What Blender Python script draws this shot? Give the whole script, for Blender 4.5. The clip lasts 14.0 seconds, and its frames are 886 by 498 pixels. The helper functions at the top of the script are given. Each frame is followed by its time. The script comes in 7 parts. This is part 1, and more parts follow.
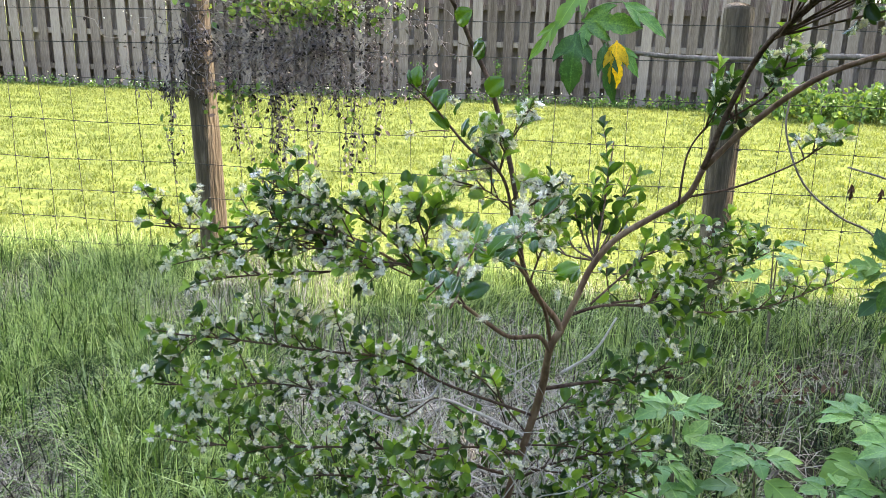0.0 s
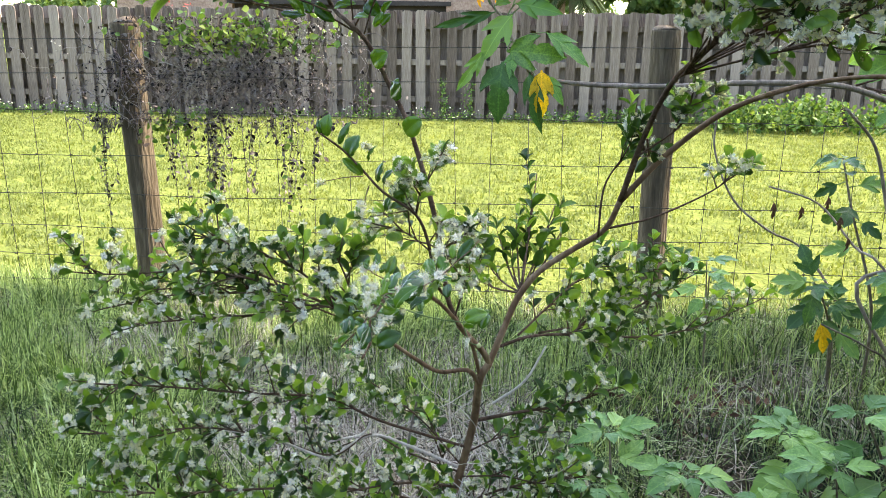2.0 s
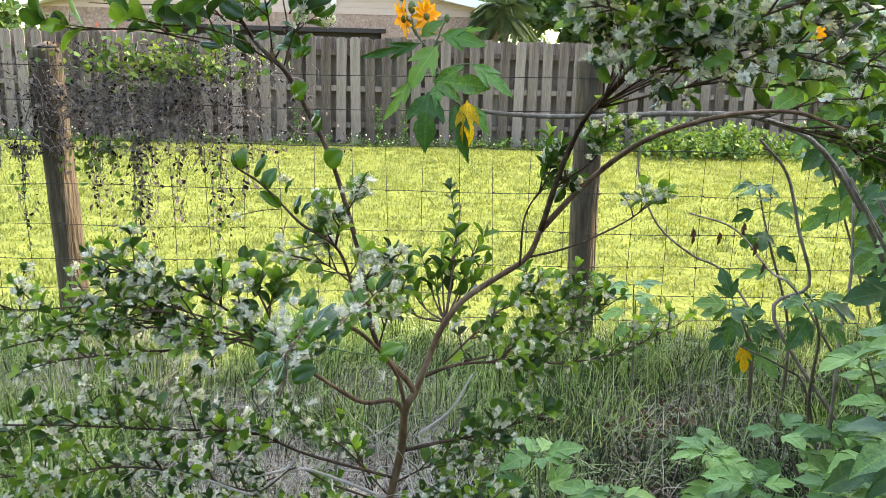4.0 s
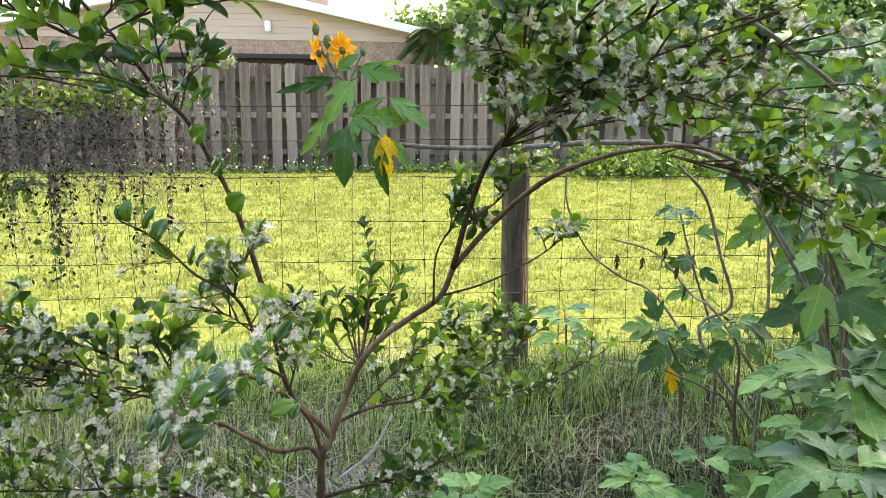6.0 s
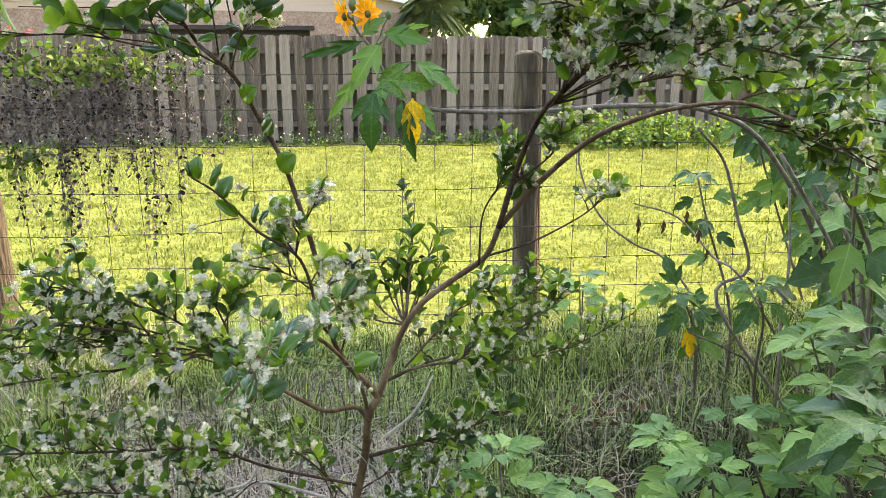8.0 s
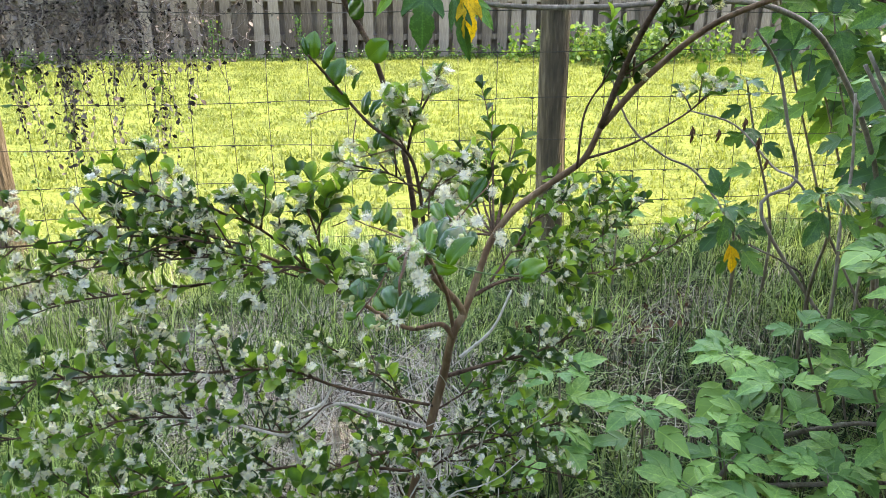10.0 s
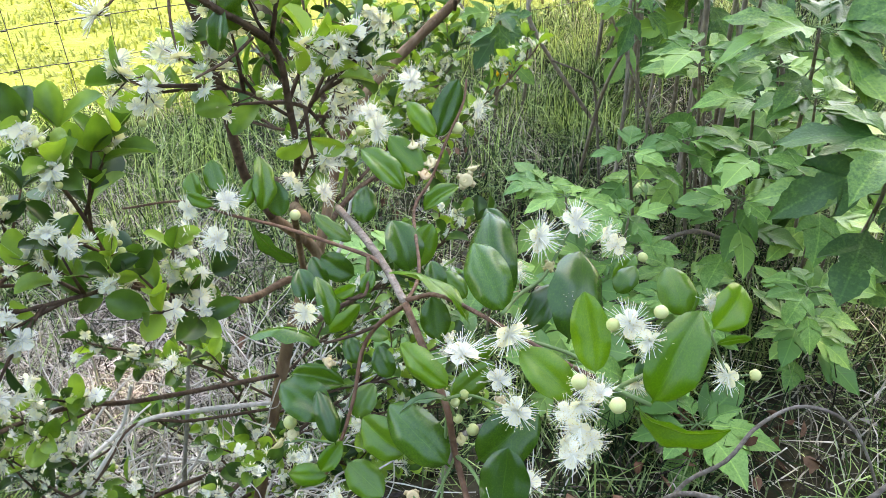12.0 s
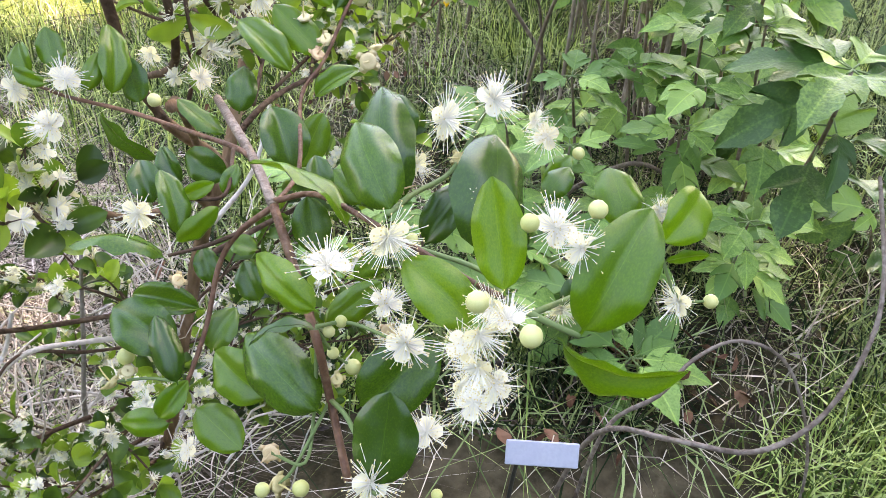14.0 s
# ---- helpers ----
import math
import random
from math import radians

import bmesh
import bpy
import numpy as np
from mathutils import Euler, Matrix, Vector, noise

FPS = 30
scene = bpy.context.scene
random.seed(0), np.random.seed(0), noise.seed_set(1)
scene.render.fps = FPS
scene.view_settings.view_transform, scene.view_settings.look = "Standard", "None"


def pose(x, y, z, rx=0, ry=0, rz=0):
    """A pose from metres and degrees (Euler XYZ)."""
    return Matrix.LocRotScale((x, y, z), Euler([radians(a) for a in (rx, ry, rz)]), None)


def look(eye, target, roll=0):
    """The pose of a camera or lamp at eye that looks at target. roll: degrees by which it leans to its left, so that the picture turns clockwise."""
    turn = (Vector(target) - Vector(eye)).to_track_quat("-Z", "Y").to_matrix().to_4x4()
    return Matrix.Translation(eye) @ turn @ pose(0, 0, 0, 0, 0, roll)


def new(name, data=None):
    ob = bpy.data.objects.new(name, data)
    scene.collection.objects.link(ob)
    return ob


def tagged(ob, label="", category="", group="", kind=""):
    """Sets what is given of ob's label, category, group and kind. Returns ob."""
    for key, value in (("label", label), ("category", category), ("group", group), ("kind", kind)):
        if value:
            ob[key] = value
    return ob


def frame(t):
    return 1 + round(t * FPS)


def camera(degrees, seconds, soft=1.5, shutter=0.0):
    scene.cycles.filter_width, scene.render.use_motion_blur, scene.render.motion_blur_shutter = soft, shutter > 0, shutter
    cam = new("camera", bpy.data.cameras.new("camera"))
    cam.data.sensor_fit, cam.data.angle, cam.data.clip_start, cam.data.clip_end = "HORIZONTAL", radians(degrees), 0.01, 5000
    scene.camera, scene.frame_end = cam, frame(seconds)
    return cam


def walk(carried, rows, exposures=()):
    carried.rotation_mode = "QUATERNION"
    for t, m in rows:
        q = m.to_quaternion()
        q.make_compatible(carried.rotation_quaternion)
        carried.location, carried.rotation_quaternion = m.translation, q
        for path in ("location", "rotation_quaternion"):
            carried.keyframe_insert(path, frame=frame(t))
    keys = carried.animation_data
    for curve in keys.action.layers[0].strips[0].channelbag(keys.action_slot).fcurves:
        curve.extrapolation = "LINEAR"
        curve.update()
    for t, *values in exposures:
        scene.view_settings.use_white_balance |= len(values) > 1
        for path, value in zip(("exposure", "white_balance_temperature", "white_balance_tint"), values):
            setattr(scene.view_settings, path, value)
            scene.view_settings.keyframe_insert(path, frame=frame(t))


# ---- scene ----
cam = camera(59.2, 14.0, soft=0.6)
EXPOSURES = [(0.0, 3.03, 7400, 15), (2.5, 2.95, 7600, 13), (5.0, 2.91, 8000, 13), (8.0, 2.95, 8600, 16), (10.5, 3.12, 7800, 10), (11.5, 3.28, 8100, 8), (12.0, 3.38, 8200, 13), (13.0, 3.46, 8500, 23), (14.0, 3.51, 8700, 24)]
PATH = [
    (0, (0.174, 0.098, 1.330), (-0.026, 2.006, 0.764), 1.7),
    (0.5, (0.183, 0.097, 1.339), (-0.008, 2.007, 0.774), 1.5),
    (1, (0.193, 0.099, 1.350), (0.026, 2.012, 0.791), 1.3),
    (1.5, (0.203, 0.095, 1.355), (0.077, 2.016, 0.813), 1.2),
    (2, (0.219, 0.104, 1.368), (0.138, 2.031, 0.842), 0.9),
    (2.5, (0.224, 0.099, 1.372), (0.189, 2.033, 0.863), 1.0),
    (4.8, (0.267, 0.106, 1.393), (0.405, 2.053, 0.955), 1.0),
    (5, (0.274, 0.108, 1.402), (0.430, 2.055, 0.970), 0.8),
    (5.5, (0.285, 0.114, 1.407), (0.481, 2.061, 0.993), 0.7),
    (6, (0.299, 0.121, 1.404), (0.516, 2.067, 1.000), 0.6),
    (6.5, (0.295, 0.120, 1.401), (0.519, 2.065, 0.997), 0.7),
    (7, (0.287, 0.118, 1.400), (0.508, 2.061, 0.983), 0.8),
    (7.5, (0.262, 0.118, 1.393), (0.485, 2.057, 0.956), 0.8),
    (8, (0.209, 0.123, 1.383), (0.446, 2.053, 0.912), 0.2),
    (8.2, (0.166, 0.119, 1.375), (0.416, 2.044, 0.893), 0.1),
    (10.3, (0.052, 0.328, 1.327), (0.336, 2.161, 0.581), 0.4),
    (10.5, (0.059, 0.404, 1.325), (0.358, 2.208, 0.515), 0.3),
    (11, (0.033, 0.552, 1.302), (0.451, 2.268, 0.362), -0.2),
    (11.5, (0.006, 0.658, 1.292), (0.698, 2.227, 0.263), -0.2),
    (12, (-0.007, 0.717, 1.278), (0.895, 2.125, 0.181), 0.4),
    (12.5, (0.032, 0.730, 1.257), (0.995, 2.048, 0.102), 2.0),
    (13, (0.031, 0.742, 1.234), (1.013, 2.006, 0.036), 3.7),
    (13.5, (0.043, 0.740, 1.229), (1.003, 1.998, 0.006), 3.9),
    (14, (0.038, 0.749, 1.227), (1.010, 1.992, -0.002), 4.6),
]
walk(cam, [(t, look(eye, target, roll)) for t, eye, target, roll in PATH], EXPOSURES)

# ---- world, sun, exposure ----
SUN_DIR = Vector((0.93, 0.30, 1.15)).normalized()
world = bpy.data.worlds.new("world")
scene.world = world
world.use_nodes = True
wt = world.node_tree
wt.nodes.clear()
sky = wt.nodes.new("ShaderNodeTexSky")
sky.sky_type = "NISHITA"
sky.sun_disc = False
sky.sun_elevation = math.asin(SUN_DIR.z)
sky.sun_rotation = math.atan2(SUN_DIR.x, SUN_DIR.y)
sky.dust_density = 1.0
sky_back = wt.nodes.new("ShaderNodeBackground")
sky_back.inputs["Strength"].default_value = 0.15
sky_out = wt.nodes.new("ShaderNodeOutputWorld")
wt.links.new(sky.outputs[0], sky_back.inputs["Color"])
wt.links.new(sky_back.outputs[0], sky_out.inputs["Surface"])
sun_data = bpy.data.lights.new("sun", "SUN")
sun_data.energy = 1.75
sun_data.angle = radians(0.5)
sun_data.color = (1.0, 0.95, 0.86)
sun = new("sun", sun_data)
sun.matrix_world = look(SUN_DIR * 40, (0, 0, 0))

# ---- materials ----


def material(name, colours, scale=8.0, rough=0.7, bump=0.2, fine=6.0, spec=0.4, clear=0.0, coords="Object",
             stretch=(1, 1, 1), vary=0.0, island=False, bump_dist=0.01):
    """Two colours mixed by coarse and fine noise, with relief; vary shifts single pieces."""
    m = bpy.data.materials.new(name)
    m.use_nodes = True
    nt = m.node_tree
    bsdf = nt.nodes["Principled BSDF"]
    tc = nt.nodes.new("ShaderNodeTexCoord")
    mp = nt.nodes.new("ShaderNodeMapping")
    mp.inputs["Scale"].default_value = stretch
    nt.links.new(tc.outputs[coords], mp.inputs["Vector"])
    coarse = nt.nodes.new("ShaderNodeTexNoise")
    coarse.inputs["Scale"].default_value = scale
    coarse.inputs["Detail"].default_value = 6
    small = nt.nodes.new("ShaderNodeTexNoise")
    small.inputs["Scale"].default_value = scale * fine
    small.inputs["Detail"].default_value = 4
    for n in (coarse, small):
        nt.links.new(mp.outputs[0], n.inputs["Vector"])
    mix = nt.nodes.new("ShaderNodeMath")
    mix.operation = "MULTIPLY_ADD"
    mix.inputs[1].default_value = 0.5
    nt.links.new(small.outputs["Fac"], mix.inputs[0])
    half = nt.nodes.new("ShaderNodeMath")
    half.operation = "MULTIPLY"
    half.inputs[1].default_value = 0.5
    nt.links.new(coarse.outputs["Fac"], half.inputs[0])
    nt.links.new(half.outputs[0], mix.inputs[2])
    value = mix.outputs[0]
    if vary:
        if island:
            rnd = nt.nodes.new("ShaderNodeNewGeometry").outputs["Random Per Island"]
        else:
            rnd = nt.nodes.new("ShaderNodeObjectInfo").outputs["Random"]
        add = nt.nodes.new("ShaderNodeMath")
        add.operation = "MULTIPLY_ADD"
        add.inputs[1].default_value = vary
        nt.links.new(rnd, add.inputs[0])
        sub = nt.nodes.new("ShaderNodeMath")
        sub.operation = "SUBTRACT"
        sub.inputs[1].default_value = vary / 2
        nt.links.new(value, sub.inputs[0])
        nt.links.new(sub.outputs[0], add.inputs[2])
        value = add.outputs[0]
    ramp = nt.nodes.new("ShaderNodeValToRGB")
    els = ramp.color_ramp.elements
    n = len(colours)
    while len(els) < n:
        els.new(0.5)
    for i, c in enumerate(colours):
        els[i].position = 0.3 + 0.4 * i / (n - 1)
        els[i].color = (*c, 1)
    nt.links.new(value, ramp.inputs["Fac"])
    nt.links.new(ramp.outputs[0], bsdf.inputs["Base Color"])
    bsdf.inputs["Roughness"].default_value = rough
    bsdf.inputs["Specular IOR Level"].default_value = spec
    if bump:
        bp = nt.nodes.new("ShaderNodeBump")
        bp.inputs["Strength"].default_value = bump
        bp.inputs["Distance"].default_value = bump_dist
        nt.links.new(small.outputs["Fac"], bp.inputs["Height"])
        nt.links.new(bp.outputs[0], bsdf.inputs["Normal"])
    if clear:
        tr = nt.nodes.new("ShaderNodeBsdfTranslucent")
        warm = nt.nodes.new("ShaderNodeMix")
        warm.data_type = "RGBA"
        warm.blend_type = "MULTIPLY"
        warm.inputs["Factor"].default_value = 1.0
        warm.inputs["B"].default_value = (1.6, 1.5, 0.7, 1)
        nt.links.new(ramp.outputs[0], warm.inputs["A"])
        nt.links.new(warm.outputs["Result"], tr.inputs["Color"])
        ms = nt.nodes.new("ShaderNodeMixShader")
        ms.inputs[0].default_value = clear
        out = nt.nodes["Material Output"]
        nt.links.new(bsdf.outputs[0], ms.inputs[1])
        nt.links.new(tr.outputs[0], ms.inputs[2])
        nt.links.new(ms.outputs[0], out.inputs["Surface"])
    return m


def veined(m, width=0.05, side=22.0, lighten=1.7, side_amount=0.35):
    """Adds a pale midrib and faint side veins along the leaf's own UV."""
    nt = m.node_tree
    bsdf = nt.nodes["Principled BSDF"]
    base = bsdf.inputs["Base Color"].links[0].from_socket
    uv = nt.nodes.new("ShaderNodeUVMap")
    uv.uv_map = "leaf"
    sep = nt.nodes.new("ShaderNodeSeparateXYZ")
    nt.links.new(uv.outputs[0], sep.inputs[0])

    def op(kind, a, b=None, c=None):
        n = nt.nodes.new("ShaderNodeMath")
        n.operation = kind
        for i, v in enumerate((a, b, c)):
            if v is None:
                continue
            if isinstance(v, (int, float)):
                n.inputs[i].default_value = v
            else:
                nt.links.new(v, n.inputs[i])
        return n.outputs[0]
    away = op("ABSOLUTE", op("SUBTRACT", sep.outputs[0], 0.5))
    rib = nt.nodes.new("ShaderNodeMapRange")
    rib.inputs["From Min"].default_value = width
    rib.inputs["From Max"].default_value = width * 0.3
    nt.links.new(away, rib.inputs["Value"])
    wave = op("SINE", op("MULTIPLY", op("SUBTRACT", sep.outputs[1], op("MULTIPLY", away, 0.7)), side * 3.0))
    veins = op("MULTIPLY", op("POWER", op("MAXIMUM", wave, 0.0), 14.0), side_amount)
    amount = op("MAXIMUM", rib.outputs[0], veins)
    mixc = nt.nodes.new("ShaderNodeMix")
    mixc.data_type = "RGBA"
    light = nt.nodes.new("ShaderNodeMix")
    light.data_type = "RGBA"
    light.blend_type = "MULTIPLY"
    light.inputs["Factor"].default_value = 1.0
    light.inputs["B"].default_value = (lighten * 1.1, lighten, lighten * 0.9, 1)
    nt.links.new(base, light.inputs["A"])
    nt.links.new(amount, mixc.inputs["Factor"])
    nt.links.new(base, mixc.inputs["A"])
    nt.links.new(light.outputs["Result"], mixc.inputs["B"])
    nt.links.new(mixc.outputs["Result"], bsdf.inputs["Base Color"])
    return m


SHRUB_LEAF = veined(material("shrub_leaf", [(0.021, 0.066, 0.006), (0.043, 0.114, 0.007), (0.082, 0.172, 0.010)], 40, 0.27, 0.10, 12, 0.46, 0.16, vary=0.45,
                             bump_dist=0.002), 0.010, 18, 1.5, 0.10)
BRIGHT_LEAF = veined(material("bright_shrub_leaf", [(0.050, 0.135, 0.005), (0.078, 0.180, 0.006), (0.125, 0.245, 0.010)], 40, 0.28, 0.10, 12, 0.50, 0.32, vary=0.3,
                              bump_dist=0.002), 0.010, 18, 1.4, 0.10)
PALE_BARK = material("pale_twig_bark", [(0.13, 0.095, 0.070), (0.24, 0.18, 0.14), (0.38, 0.31, 0.25)], 50, 0.8, 0.5, 5, 0.2)
SHRUB_FOLIAGE = material("shrub_foliage", [(0.020, 0.052, 0.009), (0.076, 0.162, 0.022), (0.23, 0.36, 0.048)], 9, 0.36, 0.0, 5, 0.45, 0.38,
                         vary=0.5, island=True)
PETAL = material("petal_white", [(0.80, 0.77, 0.68), (0.86, 0.83, 0.75)], 120, 0.6, 0.0, 3, 0.3, 0.3)
STAMEN = material("stamen_white", [(0.82, 0.79, 0.66), (0.88, 0.85, 0.74)], 200, 0.6, 0.0, 3, 0.3)
ANTHER = material("anther_cream", [(0.72, 0.58, 0.25), (0.80, 0.68, 0.36)], 200, 0.7, 0.0, 3, 0.3)
BUD = material("bud_green", [(0.40, 0.42, 0.13), (0.58, 0.57, 0.26)], 90, 0.5, 0.1, 4, 0.4, vary=0.3)
BARK = material("shrub_bark", [(0.090, 0.050, 0.027), (0.200, 0.118, 0.066), (0.36, 0.245, 0.15)], 18, 0.8, 0.7, 5, 0.2, stretch=(1, 1, 0.35))
TWIG = material("twig_bark", [(0.040, 0.024, 0.016), (0.095, 0.058, 0.038), (0.17, 0.115, 0.08)], 40, 0.8, 0.4, 5, 0.1)
RED_TWIG = material("young_twig", [(0.065, 0.030, 0.018), (0.135, 0.064, 0.036), (0.24, 0.135, 0.08)], 60, 0.6, 0.3, 5, 0.3)
SPENT = material("spent_flower", [(0.52, 0.44, 0.20), (0.70, 0.60, 0.34), (0.62, 0.42, 0.24)], 200, 0.6, 0.1, 4, 0.3, vary=0.5)
BLEACHED = material("bleached_branch", [(0.40, 0.34, 0.28), (0.68, 0.62, 0.54)], 30, 0.85, 0.4, 5, 0.2)
FALLEN = material("fallen_wood", [(0.075, 0.056, 0.044), (0.175, 0.14, 0.112), (0.30, 0.255, 0.215)], 22, 0.9, 0.5, 6, 0.15)
DEAD_TWIG = material("dead_twig", [(0.14, 0.115, 0.095), (0.36, 0.32, 0.28)], 25, 0.9, 0.4, 5, 0.15)
SUN_LEAF = veined(material("tithonia_leaf", [(0.033, 0.090, 0.020), (0.071, 0.158, 0.034), (0.140, 0.260, 0.050)], 7, 0.42, 0.3, 4, 0.34, 0.18,
                           vary=0.7, bump_dist=0.004), 0.018, 9, 1.5, 0.3)
SHRUB_LEAF.node_tree.nodes["Principled BSDF"].inputs["Coat Weight"].default_value = 0.10
SHRUB_LEAF.node_tree.nodes["Principled BSDF"].inputs["Coat Roughness"].default_value = 0.12
# lighter copy of SUN_LEAF: young growth, plus sky and sun brightness painted in
YOUNG_LIT_LEAF = veined(material("young_lit_tithonia_leaf", [(0.080, 0.186, 0.040), (0.138, 0.276, 0.060), (0.225, 0.380, 0.092)], 7, 0.42, 0.3, 4, 0.34, 0.20,
                             vary=0.7, bump_dist=0.004), 0.018, 9, 1.5, 0.3)
BROWN_LEAF = material("brown_leaf", [(0.06, 0.028, 0.016), (0.14, 0.065, 0.038), (0.24, 0.13, 0.08)], 12, 0.9, 0.2, 6, 0.1, vary=0.6, island=True)
YELLOW_LEAF = veined(material("yellow_leaf", [(0.20, 0.11, 0.02), (0.70, 0.42, 0.02), (0.78, 0.52, 0.03)], 12, 0.6, 0.3, 5, 0.3, 0.3), 0.03, 9, 1.2, 0.3)
SUN_STEM = material("tithonia_stem", [(0.115, 0.085, 0.062), (0.215, 0.170, 0.130), (0.37, 0.31, 0.25)], 14, 0.75, 0.5, 7, 0.25, stretch=(1, 1, 0.5))
GREEN_STEM = material("green_stem", [(0.09, 0.16, 0.05), (0.16, 0.22, 0.08)], 20, 0.6, 0.2, 5, 0.3)
ORANGE = material("orange_petal", [(0.76, 0.30, 0.006), (0.88, 0.44, 0.012)], 30, 0.55, 0.1, 6, 0.3, 0.3)
FLOWER_EYE = material("flower_eye", [(0.10, 0.09, 0.02), (0.25, 0.22, 0.05)], 90, 0.8, 0.5, 4, 0.2)
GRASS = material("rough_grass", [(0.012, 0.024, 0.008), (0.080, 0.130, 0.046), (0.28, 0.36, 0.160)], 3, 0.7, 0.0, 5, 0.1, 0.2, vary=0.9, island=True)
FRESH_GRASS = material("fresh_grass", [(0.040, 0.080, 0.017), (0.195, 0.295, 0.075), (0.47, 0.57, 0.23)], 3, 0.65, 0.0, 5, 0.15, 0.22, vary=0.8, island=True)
STRAW = material("dry_grass", [(0.032, 0.025, 0.020), (0.21, 0.17, 0.125), (0.58, 0.51, 0.41)], 4, 0.8, 0.0, 5, 0.05, 0.1, vary=0.9, island=True)
THATCH = material("dead_thatch", [(0.10, 0.078, 0.066), (0.34, 0.275, 0.235), (0.64, 0.56, 0.50)], 5, 0.9, 0.0, 5, 0.05, 0.1, vary=0.9, island=True)
LAWN = material("lawn_grass", [(0.105, 0.135, 0.036), (0.160, 0.195, 0.056), (0.215, 0.245, 0.088)], 1.6, 0.6, 0.0, 4, 0.3, 0.4, vary=0.3, island=True)
POST = material("post_wood", [(0.045, 0.033, 0.021), (0.115, 0.085, 0.055), (0.26, 0.20, 0.135)], 14, 0.85, 0.8, 6, 0.2, stretch=(1, 1, 0.12), bump_dist=0.02)
WIRE = material("weathered_wire", [(0.028, 0.026, 0.022), (0.065, 0.06, 0.052)], 60, 0.55, 0.2, 4, 0.5)
WIRE.node_tree.nodes["Principled BSDF"].inputs["Metallic"].default_value = 0.5
BOARD = material("weathered_board", [(0.080, 0.059, 0.047), (0.180, 0.142, 0.117), (0.295, 0.242, 0.204)], 6, 0.9, 0.5, 7, 0.15, stretch=(2.5, 2.5, 0.16),
                 vary=0.35, bump_dist=0.008)
VINE = material("dead_vine", [(0.04, 0.032, 0.031), (0.15, 0.122, 0.118), (0.42, 0.37, 0.35)], 20, 0.9, 0.3, 5, 0.05)
VINE_DEAD = material("dead_vine_leaf", [(0.022, 0.018, 0.016), (0.085, 0.068, 0.060), (0.28, 0.23, 0.20)], 15, 0.95, 0.0, 5, 0.03, vary=0.6, island=True)
VINE_GREEN = material("vine_leaf", [(0.07, 0.14, 0.03), (0.13, 0.22, 0.05), (0.22, 0.30, 0.07)], 12, 0.55, 0.0, 5, 0.3, 0.3, vary=0.6, island=True)
SIDING = material("cream_siding", [(0.46, 0.345, 0.285), (0.52, 0.395, 0.33)], 1.5, 0.7, 0.15, 20, 0.3)
STONE = material("tan_stonework", [(0.20, 0.125, 0.095), (0.31, 0.21, 0.165), (0.43, 0.32, 0.26)], 5, 0.85, 0.6, 4, 0.2, bump_dist=0.03)
FASCIA = material("white_fascia", [(0.74, 0.75, 0.76), (0.82, 0.82, 0.82)], 2, 0.5, 0.05, 10, 0.4)
ROOFING = material("grey_roofing", [(0.42, 0.44, 0.46), (0.55, 0.56, 0.57)], 3, 0.8, 0.4, 12, 0.3)
DARK = material("dark_opening", [(0.020, 0.016, 0.014), (0.045, 0.035, 0.03)], 3, 0.6, 0.1, 6, 0.3)
PLASTIC = material("tag_plastic", [(0.36, 0.38, 0.45), (0.44, 0.46, 0.52)], 30, 0.4, 0.05, 6, 0.4)
STAKE = material("tag_stake", [(0.02, 0.022, 0.02), (0.05, 0.05, 0.045)], 30, 0.5, 0.1, 6, 0.4)
FAR_LEAF = material("far_leaf", [(0.05, 0.10, 0.03), (0.09, 0.16, 0.045), (0.16, 0.23, 0.07)], 2, 0.6, 0.0, 5, 0.3, 0.3, vary=0.6, island=True)
PALM_LEAF = material("palm_leaf", [(0.03, 0.05, 0.02), (0.055, 0.085, 0.035), (0.09, 0.13, 0.055)], 3, 0.6, 0.0, 5, 0.2, 0.1)
HEDGE_LEAF = material("weed_leaf", [(0.05, 0.11, 0.025), (0.10, 0.19, 0.04), (0.19, 0.28, 0.07)], 5, 0.55, 0.0, 5, 0.3, 0.3, vary=0.6, island=True)
RED = material("red_leaf", [(0.35, 0.05, 0.05), (0.52, 0.11, 0.10)], 6, 0.6, 0.0, 5, 0.3, 0.25)
TREE_BARK = material("tree_bark", [(0.07, 0.055, 0.042), (0.16, 0.13, 0.10)], 4, 0.9, 0.9, 6, 0.2, stretch=(1, 1, 0.3), bump_dist=0.05)


